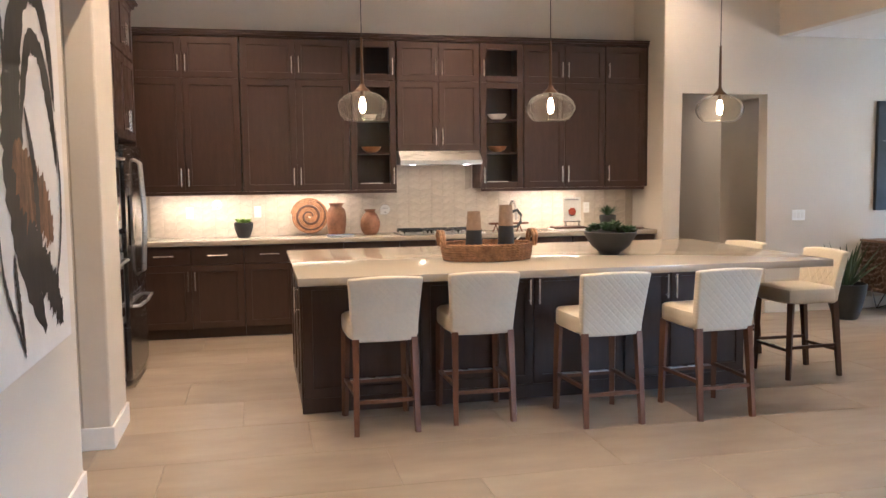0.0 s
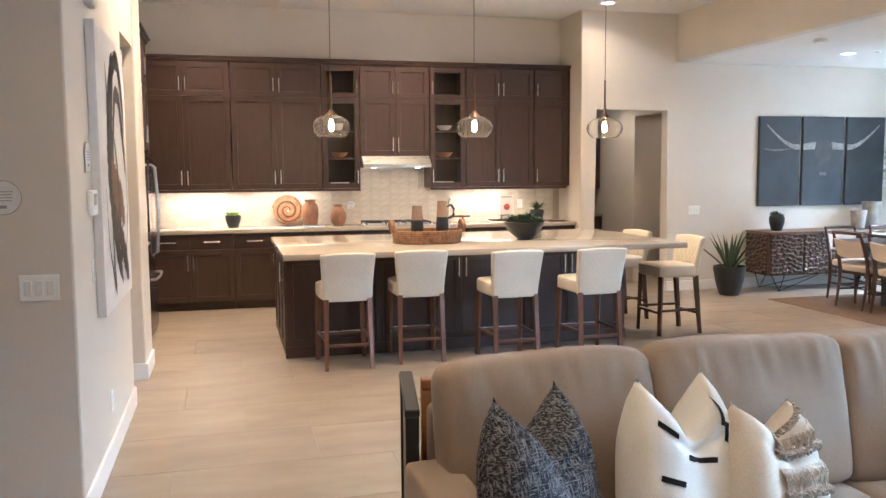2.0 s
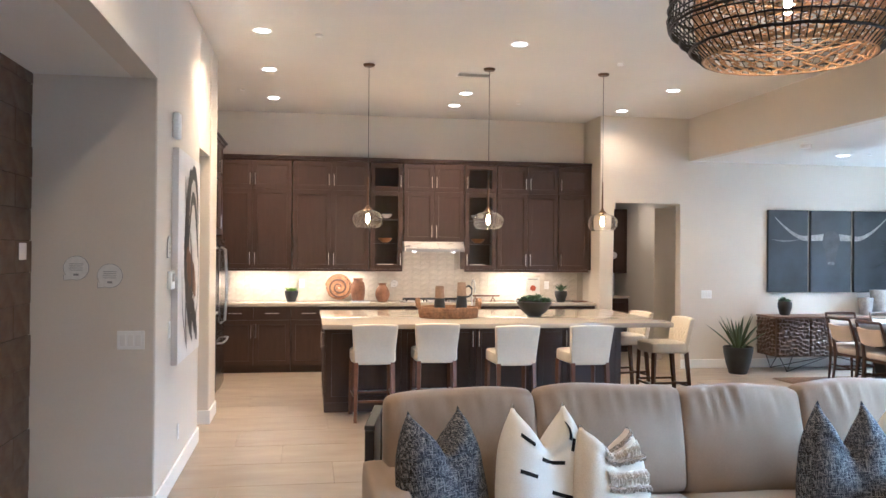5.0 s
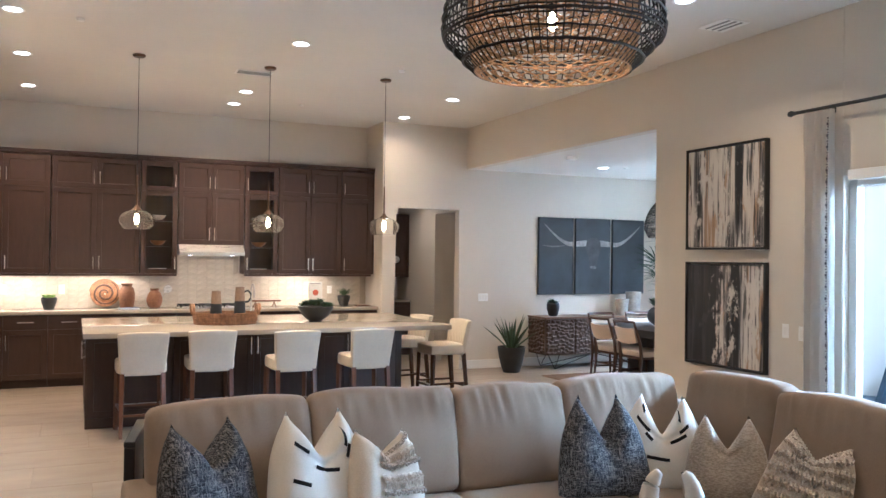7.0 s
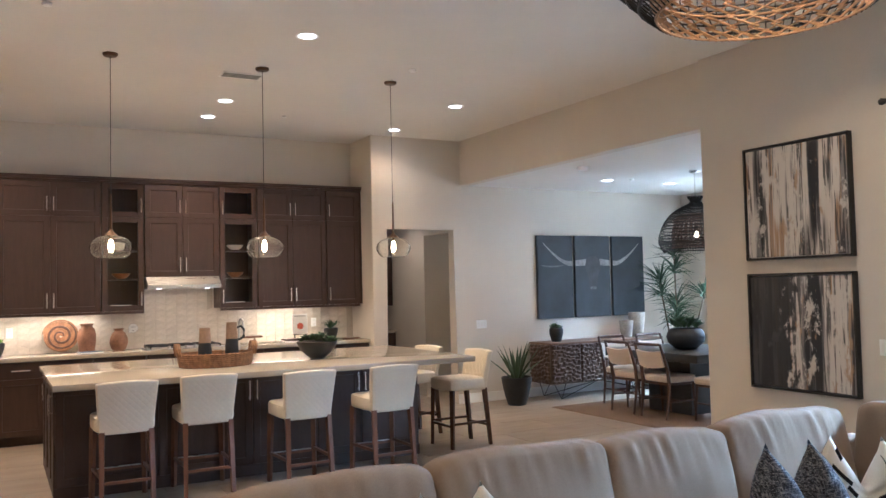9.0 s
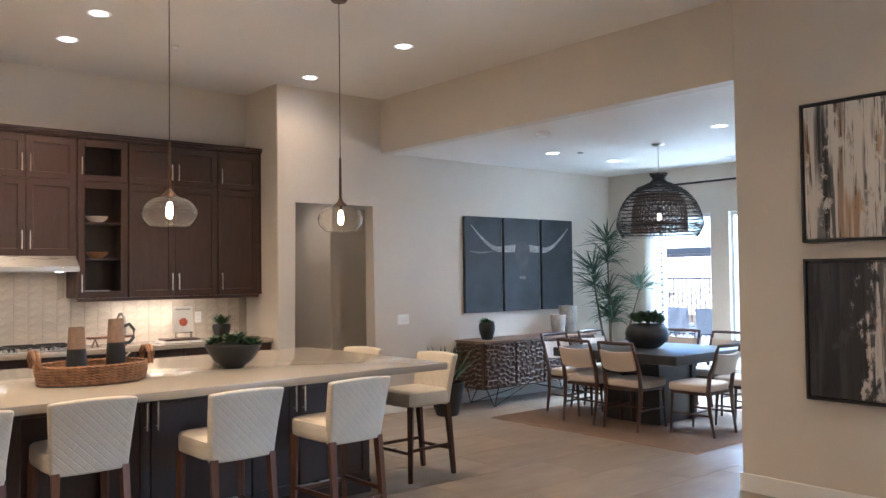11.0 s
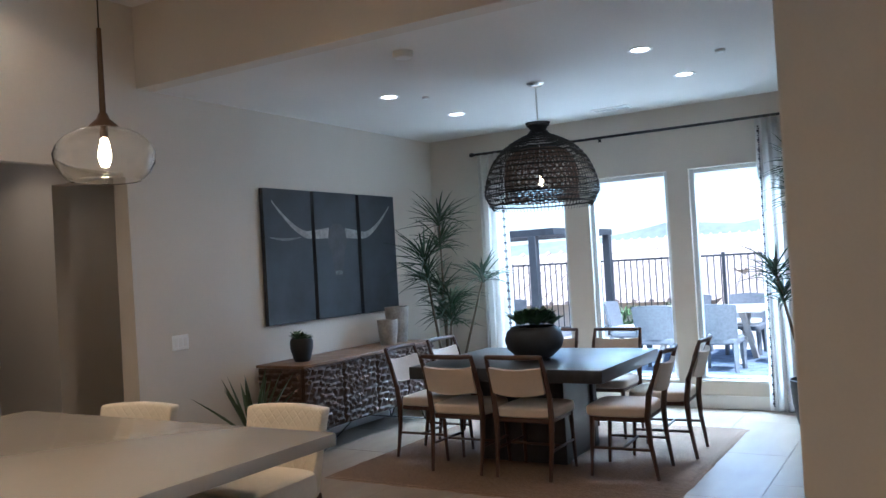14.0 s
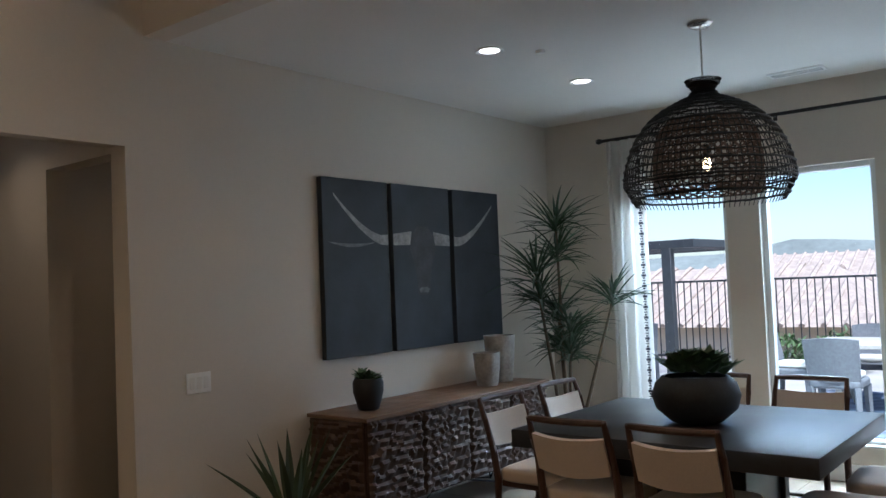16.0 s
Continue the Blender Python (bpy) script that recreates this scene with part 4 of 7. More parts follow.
# glass pendants
def pendant(x, y):
    p = thing("glass_pendant", pose(x, y, 1.905), "clear glass globe pendant on a thin bronze rod", "pendant light", "pendants over the island")
    zc = KZ - 1.905
    b = bm()
    lathe(b, [(0, zc), (0.06, zc), (0.062, zc - 0.012), (0.05, zc - 0.025), (0, zc - 0.027)], 24)
    part("canopy", b, BRONZE, p)
    b = bm()
    rod(b, (0, 0, 0.525), (0, 0, zc - 0.02), 0.003, n=6)
    part("cord", b, BLACKMETAL, p)
    b = bm()
    rod(b, (0, 0, 0.22), (0, 0, 0.53), 0.011, 0.008, n=10)
    part("rod", b, BRONZE, p)
    b = bm()
    lathe(b, [(0, 0.235), (0.014, 0.235), (0.022, 0.215), (0.048, 0.192), (0.050, 0.185), (0, 0.185)], 20)
    lathe(b, [(0, 0.184), (0.014, 0.184), (0.014, 0.150), (0, 0.150)], 16)
    part("socket", b, BRONZE, p)
    b = bm()
    outer = [(0.028, 0.184), (0.060, 0.182), (0.100, 0.171), (0.134, 0.150), (0.158, 0.122), (0.168, 0.092), (0.163, 0.060), (0.145, 0.028), (0.122, 0.004), (0.116, 0.0)]
    lathe(b, outer + [(r - 0.0035, z) for r, z in reversed(outer)], 40)
    g = part("globe", b, PENDANTGLASS, p, "clear blown glass globe", 60)
    g.visible_shadow = False
    b = bm()
    lathe(b, [(0, 0.149), (0.011, 0.146), (0.017, 0.125), (0.022, 0.095), (0.020, 0.070), (0.012, 0.052), (0, 0.048)], 16)
    part("bulb", b, BULB, p, "glowing warm bulb", 60)
    return p


for x, y in ((0.812, 5.55), (2.085, 5.50), (3.355, 5.50)):
    pendant(x, y)


# recessed downlights
def downlight(x, y, z, power, colour=SOFT):
    d = thing("downlight", pose(x, y, z), "round recessed ceiling downlight, switched on", "downlight", "ceiling downlights")
    b = bm()
    lathe(b, [(0.088, 0.0), (0.092, -0.004), (0.086, -0.008), (0.066, -0.004), (0.062, 0.0)], 28)
    part("trim_ring", b, WHITE, d)
    b = bm()
    lathe(b, [(0, -0.003), (0.062, -0.003), (0.062, -0.0005), (0, -0.0005)], 24)
    part("lens", b, LENS, d, "", 0)
    lamp("downlight_lamp", "AREA", power, colour, pose(x, y, z - 0.012), 0.11, None, 130)


# the last four are unseen, added as fill light for the living room
for x, y in ((-0.22, 4.41), (-0.23, 6.0), (-0.25, 7.70), (2.135, 4.43), (2.10, 6.90), (2.11, 7.76), (4.485, 6.20), (4.43, 7.69), (4.4, 1.88), (4.4, -1.0), (0.0, 0.6), (0.0, -2.2), (2.2, -3.4)):
    downlight(x, y, KZ, 1.3 if x > 4.4 and y > 7.5 else (6.0 if y > 3 else 3.2))
for x, y in ((7.27, 6.97), (8.405, 6.97), (7.265, 4.80), (8.325, 4.765)):
    downlight(x, y, DZ, 1.5)

# ---- kitchen counter things ----
def rosette(b, at, r, n, leaf_l, leaf_w, lift=0.6, rnd=random.Random(3)):
    for k in range(n):
        a = 2 * math.pi * k / n + rnd.uniform(-0.2, 0.2)
        up = lift * rnd.uniform(0.6, 1.5)
        s = Vector((math.cos(a), math.sin(a), up))
        blade(b, Vector(at) + Vector((math.cos(a), math.sin(a), 0)) * r * 0.2, s, leaf_l * rnd.uniform(0.7, 1.15), leaf_w, 0.25, 4, 0.2)


def potted(name, m, prof, pot_mat, leaf_mat, label, heads, category="potted plant"):
    p = thing(name, m, label, category)
    part("pot", lathe(bm(), prof, 32), pot_mat, p, "", 50)
    top = max(z for r, z in prof) - 0.015
    rr = [r for r, z in prof if abs(z - top - 0.015) < 0.02][-1]
    part("soil", lathe(bm(), [(0, top), (rr * 0.97, top)], 24), SOIL, p)
    b = bm()
    for at, r, n, ll, lw, lift, seed in heads:
        rosette(b, at, r, n, ll, lw, lift, random.Random(seed))
    part("leaves", b, leaf_mat, p, "", 60)
    return p


CUP = [(0, 0), (0.052, 0), (0.062, 0.01), (0.088, 0.085), (0.094, 0.13), (0.09, 0.15), (0.084, 0.15), (0.086, 0.12), (0.05, 0.03), (0, 0.03)]
C0 = 0.946
potted("small_plant", pose(-0.02, 8.60, C0), CUP, BLACKPOT, BRIGHTLEAF, "bright green succulents in a grey-black cup on the counter",
       [((0.0, 0, 0.14), 0.02, 12, 0.08, 0.028, 1.0, 1), ((0.045, 0.02, 0.14), 0.02, 10, 0.075, 0.026, 1.0, 2), ((-0.045, -0.02, 0.14), 0.02, 10, 0.075, 0.026, 1.0, 3), ((0.0, -0.05, 0.135), 0.02, 9, 0.07, 0.025, 0.8, 4)])
potted("spiky_plant", pose(3.86, 8.55, C0), CUP, BLACKPOT, SUCCULENT, "spiky green succulent in a dark cup on the counter",
       [((0, 0, 0.14), 0.03, 30, 0.15, 0.022, 0.9, 5), ((0, 0, 0.15), 0.02, 18, 0.12, 0.02, 1.9, 6), ((0, 0, 0.16), 0.01, 10, 0.09, 0.018, 3.5, 7)])

# coiled basket plate leaning on the splashback
plate = thing("coiled_plate", pose(0.64, 8.72, C0 + 0.19, 76, 0, 0), "coiled woven plate with a dark spiral leaning on the splashback", "wall basket")
b = bm()
pts = []
for i in range(460):
    t = i / 460
    a = t * 2 * math.pi * 10.5
    r = 0.012 + 0.175 * t
    pts.append((math.cos(a) * r, math.sin(a) * r, 0.03 * t * t))
tube(b, pts, 0.0088, 6)
part("coil", b, WICKER, plate)
b = bm()
pts = []
for i in range(90):
    t = i / 90
    a = t * 2 * math.pi * 2.2
    r = 0.03 + 0.14 * t
    pts.append((math.cos(a) * r, math.sin(a) * r, 0.03 * (r / 0.187) ** 2 + 0.008))
tube(b, pts, [0.006 + 0.007 * math.sin(math.pi * i / 89) for i in range(90)], 6)
part("spiral", b, WALNUTDARK, plate, "dark woven spiral")

for name, x, y, prof, label in (
    ("tall_jar", 0.905, 8.60, [(0, 0), (0.075, 0), (0.085, 0.02), (0.098, 0.12), (0.098, 0.2), (0.085, 0.265), (0.062, 0.285), (0.06, 0.30), (0.078, 0.325), (0.074, 0.327), (0.055, 0.30), (0.055, 0.28), (0, 0.27)], "tall brown terracotta jar on the counter"),
    ("round_jar", 1.25, 8.60, [(0, 0), (0.06, 0), (0.085, 0.03), (0.102, 0.09), (0.1, 0.14), (0.075, 0.2), (0.05, 0.225), (0.048, 0.235), (0.062, 0.255), (0.058, 0.257), (0.042, 0.235), (0.042, 0.22), (0, 0.21)], "rounded brown terracotta jar on the counter"),
):
    j = thing(name, pose(x, y, C0), label, "jar")
    part("body", lathe(bm(), prof, 36, ripple=lambda i, z: 1 + 0.012 * math.sin(i * 1.7 + z * 90)), TERRA, j, "", 60)
bk = thing("book", pose(0.92, 8.36, C0, 0, 0, 8), "blue cloth book lying on the counter", "book")
b = bm()
box(b, -0.12, 0.12, -0.08, 0.08, 0.003, 0.017, 0.001)
part("pages", b, PAPER, bk)
b = bm()
box(b, -0.122, 0.124, -0.083, 0.083, 0, 0.0028)
box(b, -0.122, 0.124, -0.083, 0.083, 0.0172, 0.02)
part("cover", b, BLUEBOOK, bk)

# wall plates and small round signs on the splashback
for x, z in ((0.12, 1.19), (-0.55, 1.19), (3.72, 1.17)):
    o = thing("outlet", pose(x, YK - 0.0145, z), "white electrical outlet plate on the splashback", "outlet", "kitchen outlets")
    b = bm()
    box(b, -0.036, 0.036, -0.006, 0.0, -0.058, 0.058, 0.003)
    part("plate", b, WHITE, o)
    for dz in (-0.025, 0.025):
        b = bm()
        box(b, -0.017, 0.017, -0.008, -0.006, dz - 0.014, dz + 0.014, 0.002)
        part("socket", b, TRIM, o)


def round_note(m, r, label, bars=4):
    s = thing("information_sign", m, label, "sign", "round information signs")
    b = bm()
    lathe(b, [(0, -0.003), (r, -0.003), (r, 0.003), (0, 0.003)], 36)
    bmesh.ops.transform(b, matrix=pose(0, 0, 0, 90, 0, 0), verts=b.verts)
    box(b, -r * 0.98, -r * 0.45, -0.0028, 0.003, -r * 1.0, -r * 0.55)
    part("rim", b, PRINTGREY, s)
    b = bm()
    lathe(b, [(0, -0.001), (r * 0.96, -0.001), (r * 0.96, 0.005), (0, 0.005)], 36)
    bmesh.ops.transform(b, matrix=pose(0, 0, 0, 90, 0, 0), verts=b.verts)
    box(b, -r * 0.94, -r * 0.45, -0.0048, 0.001, -r * 0.96, -r * 0.55)
    part("face", b, PAPER, s)
    for k in range(bars):
        w = r * (0.55 - 0.05 * (k % 2))
        z = r * (0.34 - 0.17 * k)
        b = bm()
        box(b, -w, w, -0.0065, -0.0052, z - r * 0.025, z + r * 0.025)
        part("text_line", b, PRINTGREY, s)
    b = bm()
    box(b, -r * 0.2, r * 0.2, -0.0065, -0.0052, -r * 0.62, -r * 0.45)
    part("mark", b, PRINTGREY, s)
    return s


round_note(pose(1.44, YK - 0.018, 1.19), 0.055, "round white paper sign on the splashback", 2)
round_note(pose(-0.28, YK - 0.018, 1.27), 0.055, "round white paper sign on the tiles", 2)

# tap behind the island tray, cookbook on an easel, bread board
tap = thing("kitchen_tap", pose(2.14, 6.62, IT + 0.001), "chrome arched kitchen tap on the island", "tap")
b = bm()
lathe(b, [(0, 0), (0.026, 0), (0.024, 0.03), (0.014, 0.05), (0, 0.05)], 20)
part("base", b, STEEL, tap)
b = bm()
tube(b, [(0, 0, 0.04), (0, 0, 0.30)] + [(0, -0.09 + 0.09 * math.cos(a), 0.30 + 0.09 * math.sin(a)) for a in (0.4, 0.8, 1.2, 1.57, 2.0, 2.4, 2.8, 3.1)] + [(0, -0.18, 0.24)], 0.011, 10)
part("spout", b, STEEL, tap)
b = bm()
tube(b, [(0.024, 0, 0.05), (0.05, 0, 0.06), (0.085, -0.02, 0.10)], 0.006)
part("lever", b, STEEL, tap)

books = thing("book_stack", pose(3.36, 8.45, C0, 0, 0, -3), "two closed books stacked on the counter", "books")
for k, (w, d, z0, z1, mat) in enumerate(((0.19, 0.12, 0, 0.02, PAPER), (0.17, 0.11, 0.021, 0.04, WALNUTDARK))):
    b = bm()
    box(b, -w, w, -d, d, z0, z1, 0.002)
    part("book", b, mat, books)
card = thing("recipe_print", pose(3.42, 8.50, C0 + 0.041, 0, 0, -4), "printed food picture on a small black easel", "print")
b = bm()
for x in (-0.075, 0.075):
    tube(b, [(x, -0.05, 0.0), (x, -0.045, 0.055), (x, -0.01, 0.05)], 0.004, 6)
    rod(b, (x, -0.01, 0.0), (x, 0.02, 0.16), 0.004, n=6)
rod(b, (-0.09, -0.03, 0.05), (0.09, -0.03, 0.05), 0.004, n=6)
part("easel", b, BLACKMETAL, card)
b = bm()
box(b, -0.10, 0.10, -0.03, -0.022, 0.054, 0.31, 0.001, m=pose(0, 0.0, 0, -6, 0, 0))
part("sheet", b, PAPER, card)
b = bm()
lathe(b, [(0, 0), (0.042, 0), (0.04, 0.003), (0, 0.004)], 20, ripple=lambda i, z: 1 + 0.15 * math.sin(i * 2.3))
bmesh.ops.transform(b, matrix=pose(0.0, -0.0185, 0.155, 84, 0, 0), verts=b.verts)
part("picture", b, REDFRUIT, card)
b = bm()
box(b, -0.075, 0.075, -0.0335, -0.0305, 0.275, 0.287, 0, m=pose(0, 0.0, 0, -6, 0, 0))
part("text_line", b, PRINTGREY, card)
brd = thing("wooden_board", pose(2.70, 8.50, C0), "wooden bread board on short curved feet", "bread board")
b = bm()
box(b, -0.20, 0.22, -0.05, 0.05, 0.075, 0.098, 0.008, 2)
part("board", b, WALNUT, brd)
for x in (-0.13, 0.13):
    b = bm()
    tube(b, [(x - 0.03, 0, 0.0), (x - 0.012, 0, 0.04), (x, 0, 0.076), (x + 0.012, 0, 0.04), (x + 0.03, 0, 0.0)], 0.008, 6)
    part("foot", b, WALNUT, brd)
cdl = thing("counter_tray", pose(4.12, 8.48, C0), "small wooden tray on the counter", "tray")
b = bm()
box(b, -0.10, 0.10, -0.07, 0.07, 0, 0.015, 0.004)
part("board", b, WALNUT, cdl)

# wicker tray with two jugs
tray = thing("wicker_tray", pose(1.72, 5.82, IT + 0.001, 0, 0, -3), "oval woven wicker tray with looped handles", "basket")
b = bm()
for k in range(7):
    z = 0.012 + 0.017 * k
    rx, ry = 0.31 + 0.003 * k, 0.215 + 0.003 * k
    for ph in (0, math.pi):
        pts = [(math.cos(a) * (rx + 0.006 * math.sin(24 * a + ph)), math.sin(a) * (ry + 0.006 * math.sin(24 * a + ph)), z + 0.004 * math.cos(24 * a + ph)) for a in [2 * math.pi * i / 110 for i in range(110)]]
        tube(b, pts, 0.0075, 5, True)
part("side", b, WICKER, tray)["kind"] = "stuff"
b = bm()
lathe(b, [(0, 0.002), (1, 0.002), (1, 0.014), (0, 0.014)], 40)
bmesh.ops.transform(b, matrix=Matrix.Diagonal((0.305, 0.21, 1, 1)), verts=b.verts)
part("bottom", b, WICKER, tray)
for s in (-1, 1):
    b = bm()
    for o in (-0.012, 0.012):
        tube(b, [(s * (0.325 + o * 0.5), -0.10, 0.10), (s * (0.335 + o), -0.085, 0.17), (s * (0.335 + o), -0.04, 0.205), (s * (0.335 + o), 0.04, 0.205), (s * (0.335 + o), 0.085, 0.17), (s * (0.325 + o * 0.5), 0.10, 0.10)], 0.012, 7)
    part("handle", b, WICKER, tray)


def jug(x, y, h, handle):
    j = thing("ceramic_jug", pose(x, y, IT + 0.016), "tall charcoal and bare clay ceramic jug standing in the tray", "jug", "jugs in the tray")
    r0, r1 = 0.066, 0.046
    mid = h * 0.60
    rm = r0 + (r1 - r0) * 0.60
    part("body", lathe(bm(), [(0, 0), (r0 - 0.004, 0), (r0, 0.006), (rm, mid)], 32), BLUEPOT, j)
    b = bm()
    lathe(b, [(rm, mid), (r1, h), (r1 - 0.004, h), (rm - 0.006, mid), (0, mid - 0.02)], 32)
    part("neck", b, JUGTOP, j, "bare clay neck")
    if handle:
        b = bm()
        tube(b, [(0.045, 0, h * 0.86), (0.085, 0, h * 0.90), (0.115, 0, h * 0.80), (0.112, 0, h * 0.66), (0.085, 0, h * 0.58), (0.052, 0, h * 0.57)], 0.011, 8)
        part("handle", b, BLUEPOT, j)


jug(1.62, 5.80, 0.33, False)
jug(1.87, 5.84, 0.37, True)

bowl = thing("succulent_bowl", pose(2.72, 5.93, IT + 0.001), "black bowl planted with dark green succulents", "planter")
prof = [(0, 0), (0.06, 0), (0.075, 0.008), (0.14, 0.06), (0.185, 0.13), (0.2, 0.165), (0.192, 0.168), (0.175, 0.13), (0, 0.11)]
part("bowl", lathe(bm(), prof, 40), BLACKPOT, bowl, "", 60)
b = bm()
rr = random.Random(11)
for k in range(34):
    a, r = rr.uniform(0, 6.28), 0.17 * math.sqrt(rr.random())
    rosette(b, (math.cos(a) * r, math.sin(a) * r, 0.15 + 0.07 * (1 - (r / 0.17) ** 2) * rr.uniform(0.6, 1.1)), 0.02, 13, rr.uniform(0.045, 0.075), 0.026, 0.9, rr)
part("foliage", b, SUCCULENT, bowl, "", 60)["kind"] = "stuff"

# ---- left wall: paintings, plates, signs ----
pic = thing("abstract_painting", pose(XW + 0.002, 3.44, 1.615), "large white canvas with sweeping black and brown brush strokes", "painting")
b = bm()
box(b, 0.0, 0.045, -0.57, 0.57, -0.755, 0.755, 0.003)
part("canvas", b, CANVASWHITE, pic)


def stroke(points, width, lift, mat, ragged=0.15, seed=0):
    """A flat brush mark in the picture's plane: points along it as (y, z), its half width along it."""
    rr = random.Random(seed)
    n = 44
    b = bm()
    rows = []
    m = len(points) - 1
    P = [Vector((0, y * 0.8, z * 0.94)) for y, z in points]
    for i in range(n + 1):
        t = i / n * m
        k = min(int(t), m - 1)
        u = t - k
        p0, p1, p2, p3 = P[max(k - 1, 0)], P[k], P[k + 1], P[min(k + 2, m)]
        q = 0.5 * ((2 * p1) + (p2 - p0) * u + (2 * p0 - 5 * p1 + 4 * p2 - p3) * u * u + (3 * p1 - p0 - 3 * p2 + p3) * u ** 3)
        d = 0.5 * ((p2 - p0) + 2 * (2 * p0 - 5 * p1 + 4 * p2 - p3) * u + 3 * (3 * p1 - p0 - 3 * p2 + p3) * u * u)
        nrm = Vector((0, -d.z, d.y)).normalized()
        w = 0.85 * width(i / n) * (1 + rr.uniform(-ragged, ragged))
        rows.append((b.verts.new(q + nrm * w + Vector((lift, 0, 0))), b.verts.new(q - nrm * w * (1 + rr.uniform(-ragged, ragged)) + Vector((lift, 0, 0)))))
    for r, q in zip(rows, rows[1:]):
        b.faces.new((r[0], r[1], q[1], q[0]))
    return part("brush_stroke", b, mat, pic, "", 0)


taper = lambda a, c: (lambda t: c + a * math.sin(math.pi * min(1, t * 1.05)) ** 0.6)
stroke([(0.05, 0.70), (-0.18, 0.35), (-0.22, 0.0), (-0.12, -0.35), (0.18, -0.70)], taper(0.115, 0.03), 0.0464, INK, 0.12, 1)
stroke([(-0.2, 0.30), (0.05, 0.62), (0.30, 0.68), (0.48, 0.5), (0.56, 0.22)], taper(0.055, 0.008), 0.0474, INK, 0.15, 2)
stroke([(-0.10, 0.10), (0.10, 0.45), (0.34, 0.42), (0.50, 0.15), (0.55, -0.05)], taper(0.05, 0.006), 0.0468, INK, 0.18, 3)
stroke([(-0.22, 0.05), (0.0, -0.12), (0.22, -0.2), (0.40, -0.34)], taper(0.13, 0.02), 0.0478, BROWNINK, 0.25, 4)
stroke([(-0.05, -0.25), (0.15, -0.42), (0.38, -0.58), (0.52, -0.72)], taper(0.10, 0.01), 0.0482, INK, 0.3, 5)
stroke([(-0.02, 0.2), (0.10, -0.05), (0.12, -0.3), (0.08, -0.5)], taper(0.03, 0.006), 0.0486, INK, 0.2, 6)
stroke([(0.55, 0.15), (0.60, -0.15), (0.52, -0.4), (0.40, -0.52)], taper(0.012, 0.003), 0.0486, INK, 0.3, 7)
stroke([(-0.52, -0.10), (-0.46, -0.42), (-0.30, -0.62), (-0.22, -0.72)], taper(0.012, 0.003), 0.0486, INK, 0.3, 8)
stroke([(-0.30, -0.35), (-0.26, -0.55), (-0.2, -0.75)], taper(0.022, 0.004), 0.0490, INK, 0.3, 9)
stroke([(-0.35, 0.62), (-0.30, 0.35), (-0.33, 0.1)], taper(0.018, 0.004), 0.0486, INK, 0.3, 10)


def switch_plate(m, gangs, label, group="switch plates"):
    s = thing("light_switch", m, label, "light switch", group)
    w = 0.036 + 0.023 * (gangs - 1)
    b = bm()
    box(b, -w, w, -0.006, 0, -0.058, 0.058, 0.003)
    part("plate", b, WHITE, s)
    for k in range(gangs):
        x = (k - (gangs - 1) / 2) * 0.046
        b = bm()
        box(b, x - 0.016, x + 0.016, -0.010, -0.006, -0.033, 0.033, 0.002)
        part("rocker", b, TRIM, s)
    return s


switch_plate(pose(-0.88, 2.298, 1.10), 3, "white triple rocker switch plate on the hall wall")
switch_plate(pose(5.92, YN - 0.002, 1.07), 3, "white triple rocker switch plate on the dining wall")
switch_plate(pose(XE - 0.002, 1.99, 1.10, 0, 0, -90), 1, "white single switch plate beside the curtain")
switch_plate(pose(XE - 0.002, 1.80, 1.09, 0, 0, -90), 2, "white double switch plate beside the curtain")
switch_plate(pose(XW + 0.002, 2.79, 1.115, 0, 0, 90), 1, "white single switch plate on the painted wall")
round_note(pose(-1.203, 2.294, 1.545), 0.075, "round white information sign on the hall wall")
round_note(pose(-1.006, 2.294, 1.498), 0.075, "round white information sign near the corner")
round_note(pose(XW + 0.006, 2.74, 1.68, 0, 0, 90), 0.075, "round white information sign beside the painting")
o = thing("outlet", pose(XW + 0.002, 3.22, 0.33, 0, 0, 90), "white electrical outlet plate low on the wall", "outlet")
b = bm()
box(b, -0.036, 0.036, -0.006, 0.0, -0.058, 0.058, 0.003)
part("plate", b, WHITE, o)
for dz in (-0.025, 0.025):
    b = bm()
    box(b, -0.017, 0.017, -0.008, -0.006, dz - 0.014, dz + 0.014, 0.002)
    part("socket", b, TRIM, o)
tst = thing("thermostat", pose(XW + 0.002, 2.78, 1.455, 0, 0, 90), "white wall thermostat with a small display", "thermostat")
b = bm()
box(b, -0.075, 0.075, -0.028, 0, -0.062, 0.062, 0.006, 2)
part("case", b, WHITE, tst)
b = bm()
box(b, -0.045, 0.045, -0.030, -0.0285, -0.01, 0.045)
part("display", b, STONEPOT, tst)
siren = thing("wall_alarm", pose(XW + 0.002, 2.92, 2.525, 0, 0, 90), "white wall alarm box high on the wall", "alarm")
b = bm()
box(b, -0.06, 0.06, -0.045, 0, -0.09, 0.09, 0.012, 3)
part("case", b, WHITE, siren)
panel = thing("door_plate", pose(-1.458, 2.12, 1.645, 0, 0, 90), "small white plate on the wood wall", "plate")
b = bm()
box(b, -0.06, 0.06, -0.006, 0, -0.05, 0.05, 0.003)
part("plate", b, WHITE, panel)

